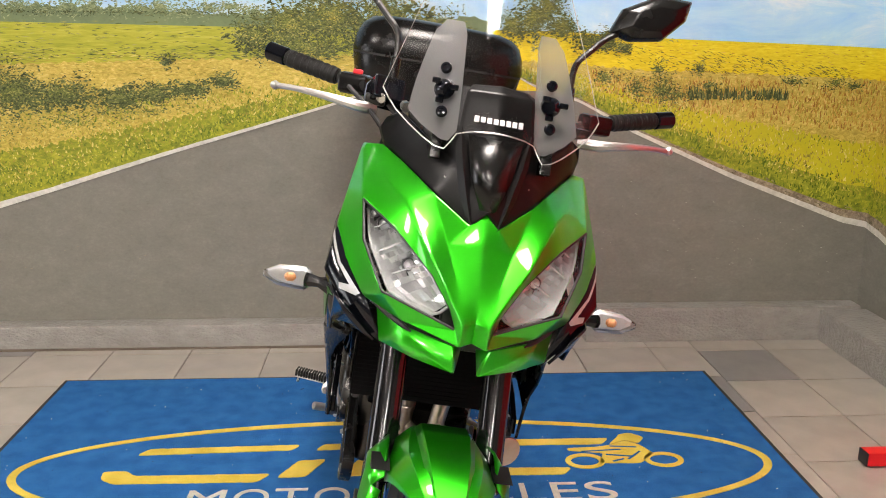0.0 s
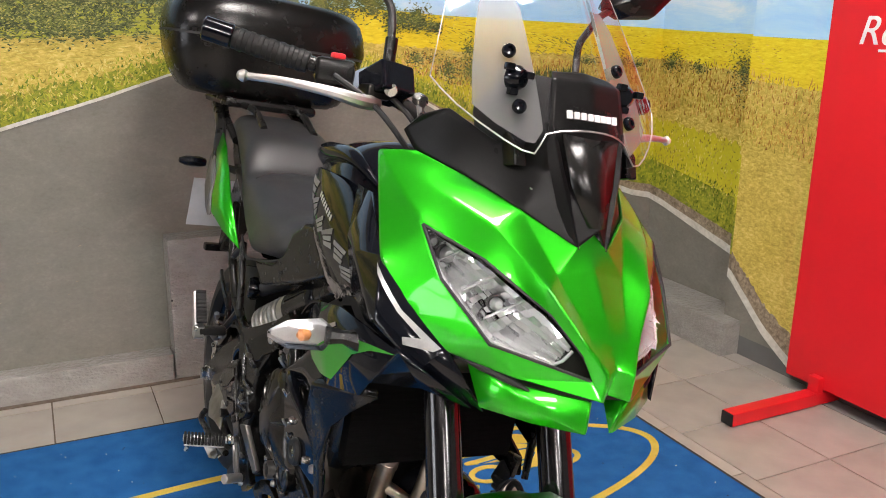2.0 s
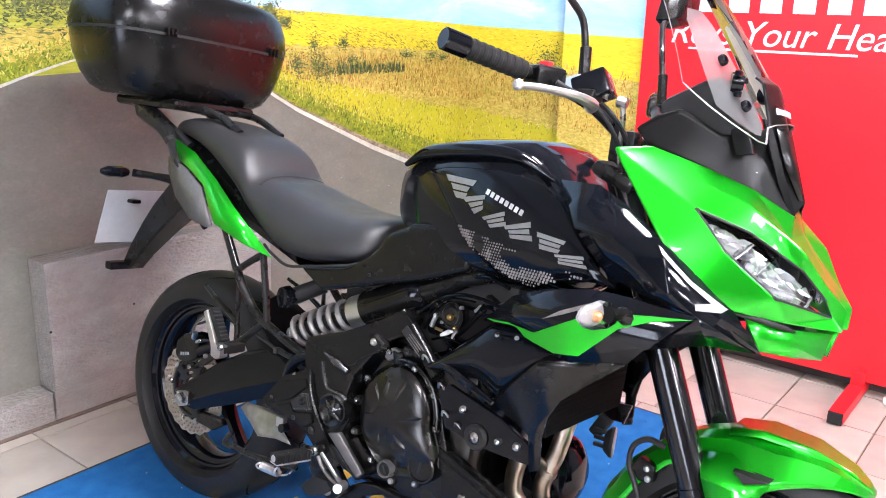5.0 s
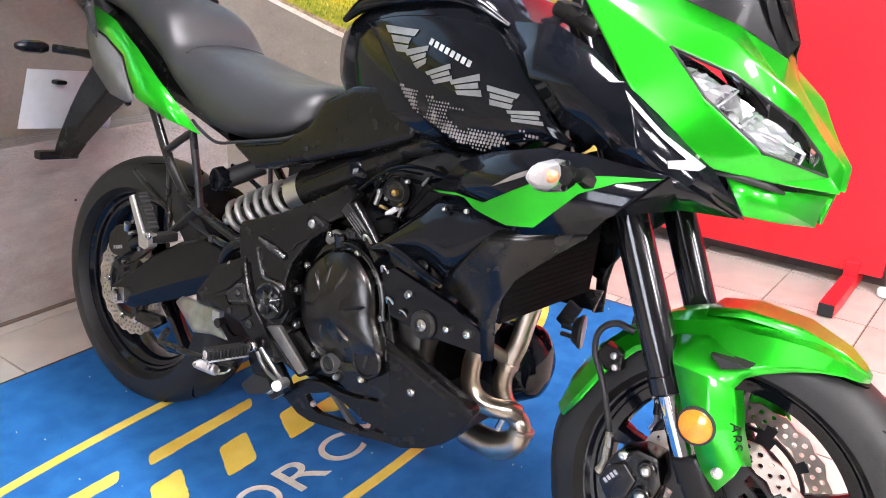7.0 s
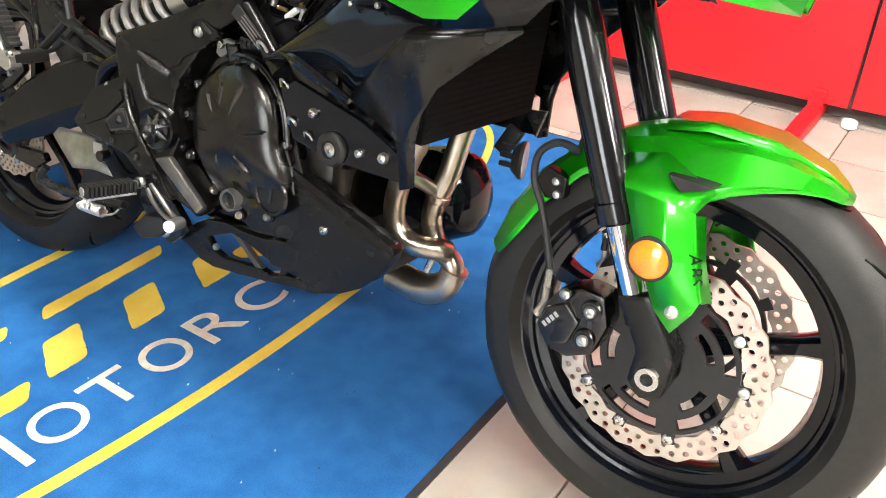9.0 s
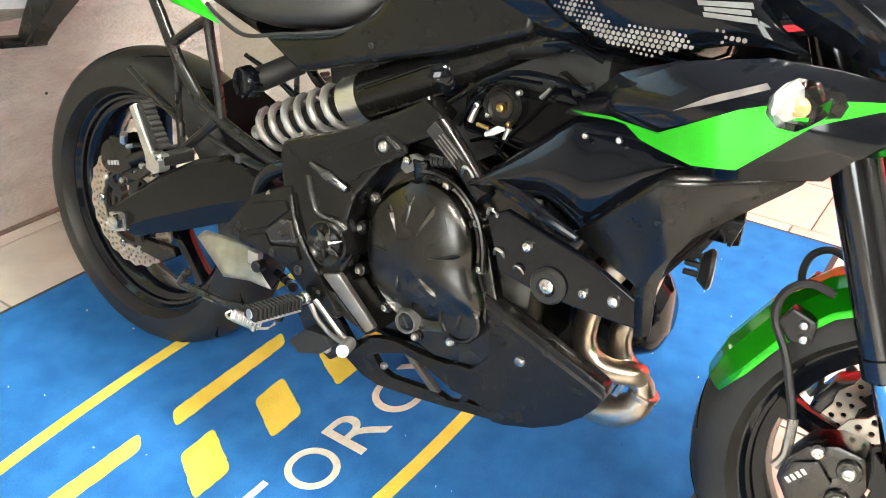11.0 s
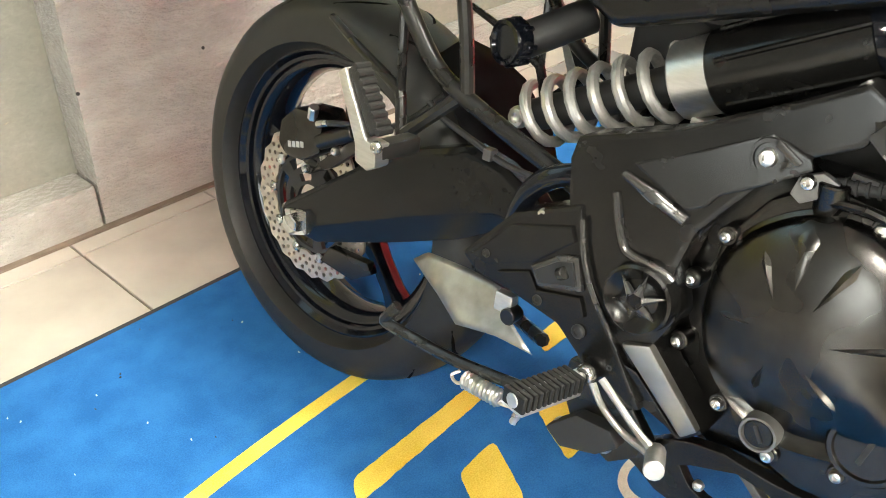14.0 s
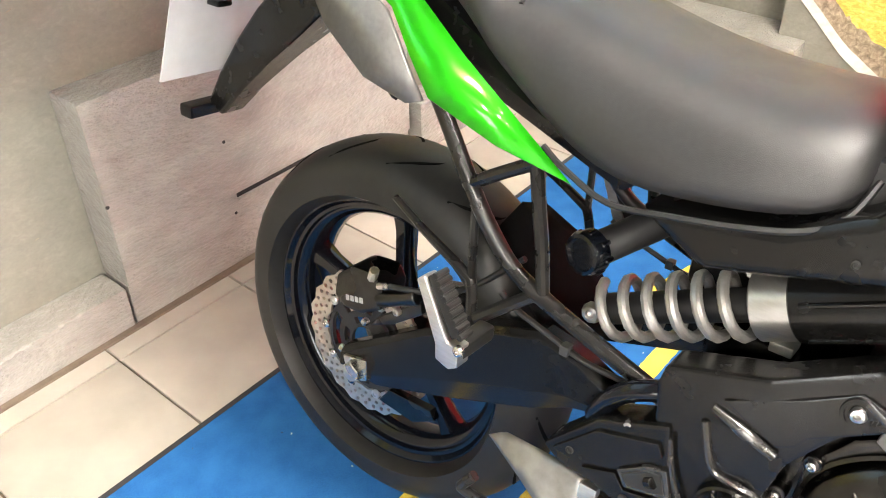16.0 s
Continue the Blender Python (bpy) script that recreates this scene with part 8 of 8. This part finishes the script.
for sgn in (-1, 1):
    st = part("frosted_strip", sheet([(1.112, sgn * 0.078, sgn * 0.09), (1.13, sgn * 0.066, sgn * 0.125), (1.15, sgn * 0.065, sgn * 0.150), (1.20, sgn * 0.064, sgn * 0.142), (1.25, sgn * 0.064, sgn * 0.130), (1.29, sgn * 0.064, sgn * 0.118), (1.312, sgn * 0.070, sgn * 0.10)], -0.006), FROST, screen, "frosted strip", smooth=60)
    part("screen_bracket", b_prism([(1.30, 1.075), (1.33, 1.08), (1.318, 1.112), (1.30, 1.125), (1.285, 1.115)], sgn * 0.085, sgn * 0.105, 0.004), MATTE, bike)
    for z, r in ((1.228, 0.010), (1.156, 0.010)):
        bolt((screen_x(0.094, z) + 0.001, sgn * 0.094, z), r, 0.007, screen, GLOSS, (0.9, sgn * 0.25, 0.4))
    kb = part("clamp_knob", b_lathe([(0, -0.004), (0.017, -0.004), (0.017, 0.008), (0.012, 0.016), (0, 0.017)], Matrix.Translation((screen_x(0.094, 1.193), sgn * 0.094, 1.193)) @ Matrix.Rotation(radians(-65 if sgn < 0 else -115), 4, "Z"), 20), GLOSS, screen, "black screen clamp knob")
    for a in (0.3, 2.4, 4.5):
        part("knob_wing", b_box((screen_x(0.094, 1.193) + 0.012, sgn * 0.096 + 0.019 * math.cos(a), 1.193 + 0.019 * math.sin(a)), (0.010, 0.014, 0.010), 0.002), GLOSS, kb)
edge_pts = [(screen_x(y, z) + 0.0005, y, z) for y, z in low_edge]
# metal-coloured tubes paint the glint along the clear sheet's edges
part("screen_edge", b_tube(edge_pts, 0.0012, 6, 2), ALU, screen)
for sgn in (-1, 1):
    rise = [(z, 0.196 * (1 - 0.45 * max(0.0, z - 1.178) / 0.28)) for z in (1.178, 1.22, 1.27, 1.32, 1.37, 1.41)]
    part("screen_edge", b_tube([(screen_x(y, z), sgn * y, z) for z, y in rise], 0.0007, 6, 2), SPRING, screen)

# ---- handlebar and controls ----
bar = part("handlebar", b_tube([(0.945, -0.40, 1.193), (0.995, -0.27, 1.170), (1.048, -0.16, 1.138), (1.075, -0.09, 1.10), (1.08, -0.05, 1.085), (1.08, 0.05, 1.085), (1.075, 0.09, 1.10), (1.048, 0.16, 1.138), (0.995, 0.27, 1.170), (0.945, 0.40, 1.193)], 0.0115, 12, 5), FRAME, bike, "black tubular handlebar")
for y in (-0.045, 0.045):
    part("bar_clamp", b_box((1.08, y, 1.07), (0.05, 0.035, 0.06), 0.006), FRAME, bar)
for sgn in (-1, 1):
    g0, g1 = Vector((0.990, sgn * 0.285, 1.1725)), Vector((0.945, sgn * 0.393, 1.192))
    gp = part("grip", b_cyl(g0, g1, 0.0165, segs=18), GRIP, bar, "black rubber grip")
    for k in range(7):
        c = g0.lerp(g1, 0.08 + 0.13 * k)
        part("grip_ridge", b_cyl(c, c + (g1 - g0) * 0.07, 0.0178, segs=18), GRIP, gp)
    part("bar_end", b_cyl(g1, g1 + (g1 - g0).normalized() * 0.045, 0.0185, segs=20), GLOSS, bar, "black bar-end weight")
    sw = part("switch_pod", b_box((1.010, sgn * 0.248, 1.165), (0.046, 0.062, 0.042), 0.009, Matrix.Rotation(sgn * 0.4, 4, "Z")), MATTE, bar, "black switch housing")
    if sgn < 0:
        part("stop_switch", b_box((1.008, -0.246, 1.189), (0.018, 0.020, 0.010), 0.003), RED, sw, "red stop switch")
        STICKER = material("pale_sight_window", (0.34, 0.4, 0.5), (0.28, 0.33, 0.42), rough=0.2, scale=50)
        rs = part("fluid_reservoir", b_box((1.072, -0.188, 1.160), (0.062, 0.062, 0.046), 0.005, Matrix.Rotation(-0.45, 4, "Y") @ Matrix.Rotation(0.25, 4, "Z")), GLOSS, bar, "black brake fluid reservoir")
        part("reservoir_face", b_box((1.050, -0.2215, 1.160), (0.034, 0.004, 0.032), 0.002, Matrix.Rotation(-0.35, 4, "Y") @ Matrix.Rotation(0.25, 4, "Z")), STICKER, rs, "pale sight window")
        part("sight_glass", b_cyl((1.094, -0.19, 1.155), (1.108, -0.195, 1.15), 0.010, segs=16), STEEL, rs)
        part("banjo", b_cyl((1.10, -0.148, 1.145), (1.118, -0.145, 1.142), 0.010, segs=8), STEEL, rs)
        part("brake_line", b_tube([(1.11, -0.147, 1.14), (1.112, -0.14, 1.11), (1.105, -0.12, 1.06), (1.10, -0.08, 1.0)], [0.006, 0.005, 0.005, 0.005], 8), STEEL, rs)
    part("lever", b_tube([(1.080, sgn * 0.205, 1.128), (1.098, sgn * 0.238, 1.129), (1.098, sgn * 0.29, 1.136), (1.075, sgn * 0.35, 1.140), (1.054, sgn * 0.395, 1.139)], [0.012, 0.011, 0.008, 0.006, 0.0055], 10), ALU, bar, "polished aluminium lever")
    part("lever_ball", b_lathe([(0, -0.0095), (0.0055, -0.0075), (0.0095, 0), (0.0055, 0.0075), (0, 0.0095)], Matrix.Translation((1.052, sgn * 0.399, 1.139)), 14), ALU, bar)
    part("lever_perch", b_box((1.07, sgn * 0.205, 1.145), (0.045, 0.04, 0.022), 0.006), ENGINE, bar)
    ms = part("mirror_stem", b_tube([(1.045, sgn * 0.178, 1.175), (1.04, sgn * 0.176, 1.225), (1.03, sgn * 0.18, 1.275), (1.015, sgn * 0.205, 1.305), (1.0, sgn * 0.235, 1.335), (0.995, sgn * 0.26, 1.352)], 0.0065, 10), FRAME, bike, "mirror on a bent black stem")
    part("stem_base", b_cyl((1.046, sgn * 0.178, 1.17), (1.041, sgn * 0.176, 1.23), 0.010, segs=14), MATTE, ms)
    part("mirror_head", b_loft([[(x, sgn * y, z) for y, z in ((0.243, 1.352), (0.262, 1.402), (0.33, 1.44), (0.40, 1.44), (0.395, 1.40), (0.352, 1.352), (0.285, 1.340))] if k == 0 else [(x, sgn * (0.32 + (y - 0.32) * k), 1.39 + (z - 1.39) * k) for y, z in ((0.243, 1.352), (0.262, 1.402), (0.33, 1.44), (0.40, 1.44), (0.395, 1.40), (0.352, 1.352), (0.285, 1.340))] for x, k in ((0.975, 0.98), (0.995, 1.0), (1.015, 0.85), (1.025, 0.55))]), MATTE, ms, bevel=0.003)
for k, (ya, yb) in enumerate(((-0.10, -0.06), (0.10, 0.05), (-0.13, 0.02))):
    part("control_cable", b_tube([(1.04, ya * 2, 1.16), (1.10, ya * 1.6, 1.12), (1.12, ya, 1.04), (1.08, yb, 0.92)], 0.0045, 8), DARK, bike)

# ---- floor tiles ----
TP = 0.3235
bt = b_box((0, 0, -0.003), (TP - 0.005, TP - 0.005, 0.008), 0.0012)
tile_mesh = bpy.data.meshes.new("tile")
bt.to_mesh(tile_mesh)
bt.free()
tile_mesh.materials.append(TILE)
tile_dark = tile_mesh.copy()
tile_dark.materials.clear()
tile_dark.materials.append(TILEGREY)
xs = [-0.0165 + k * TP for k in range(-18, 5)] + [1.476, 1.776, 2.076, 2.376]
ys = [3.913 + k * TP for k in range(-18, 2)]
for i, (x0, x1) in enumerate(zip(xs, xs[1:])):
    yy = ys if x0 < 1.4 else [y - 0.048 for y in ys]
    for j, (y0, y1) in enumerate(zip(yy, yy[1:])):
        dark = (i, j) in ((23, 17), (22, 16), (13, 18), (25, 14))
        t = new("tile", tile_dark if dark else tile_mesh)
        t.location = ((x0 + x1) / 2, (y0 + y1) / 2, 0)
        t.scale = ((x1 - x0) / TP, (y1 - y0) / TP, 1)
        t.parent = floor
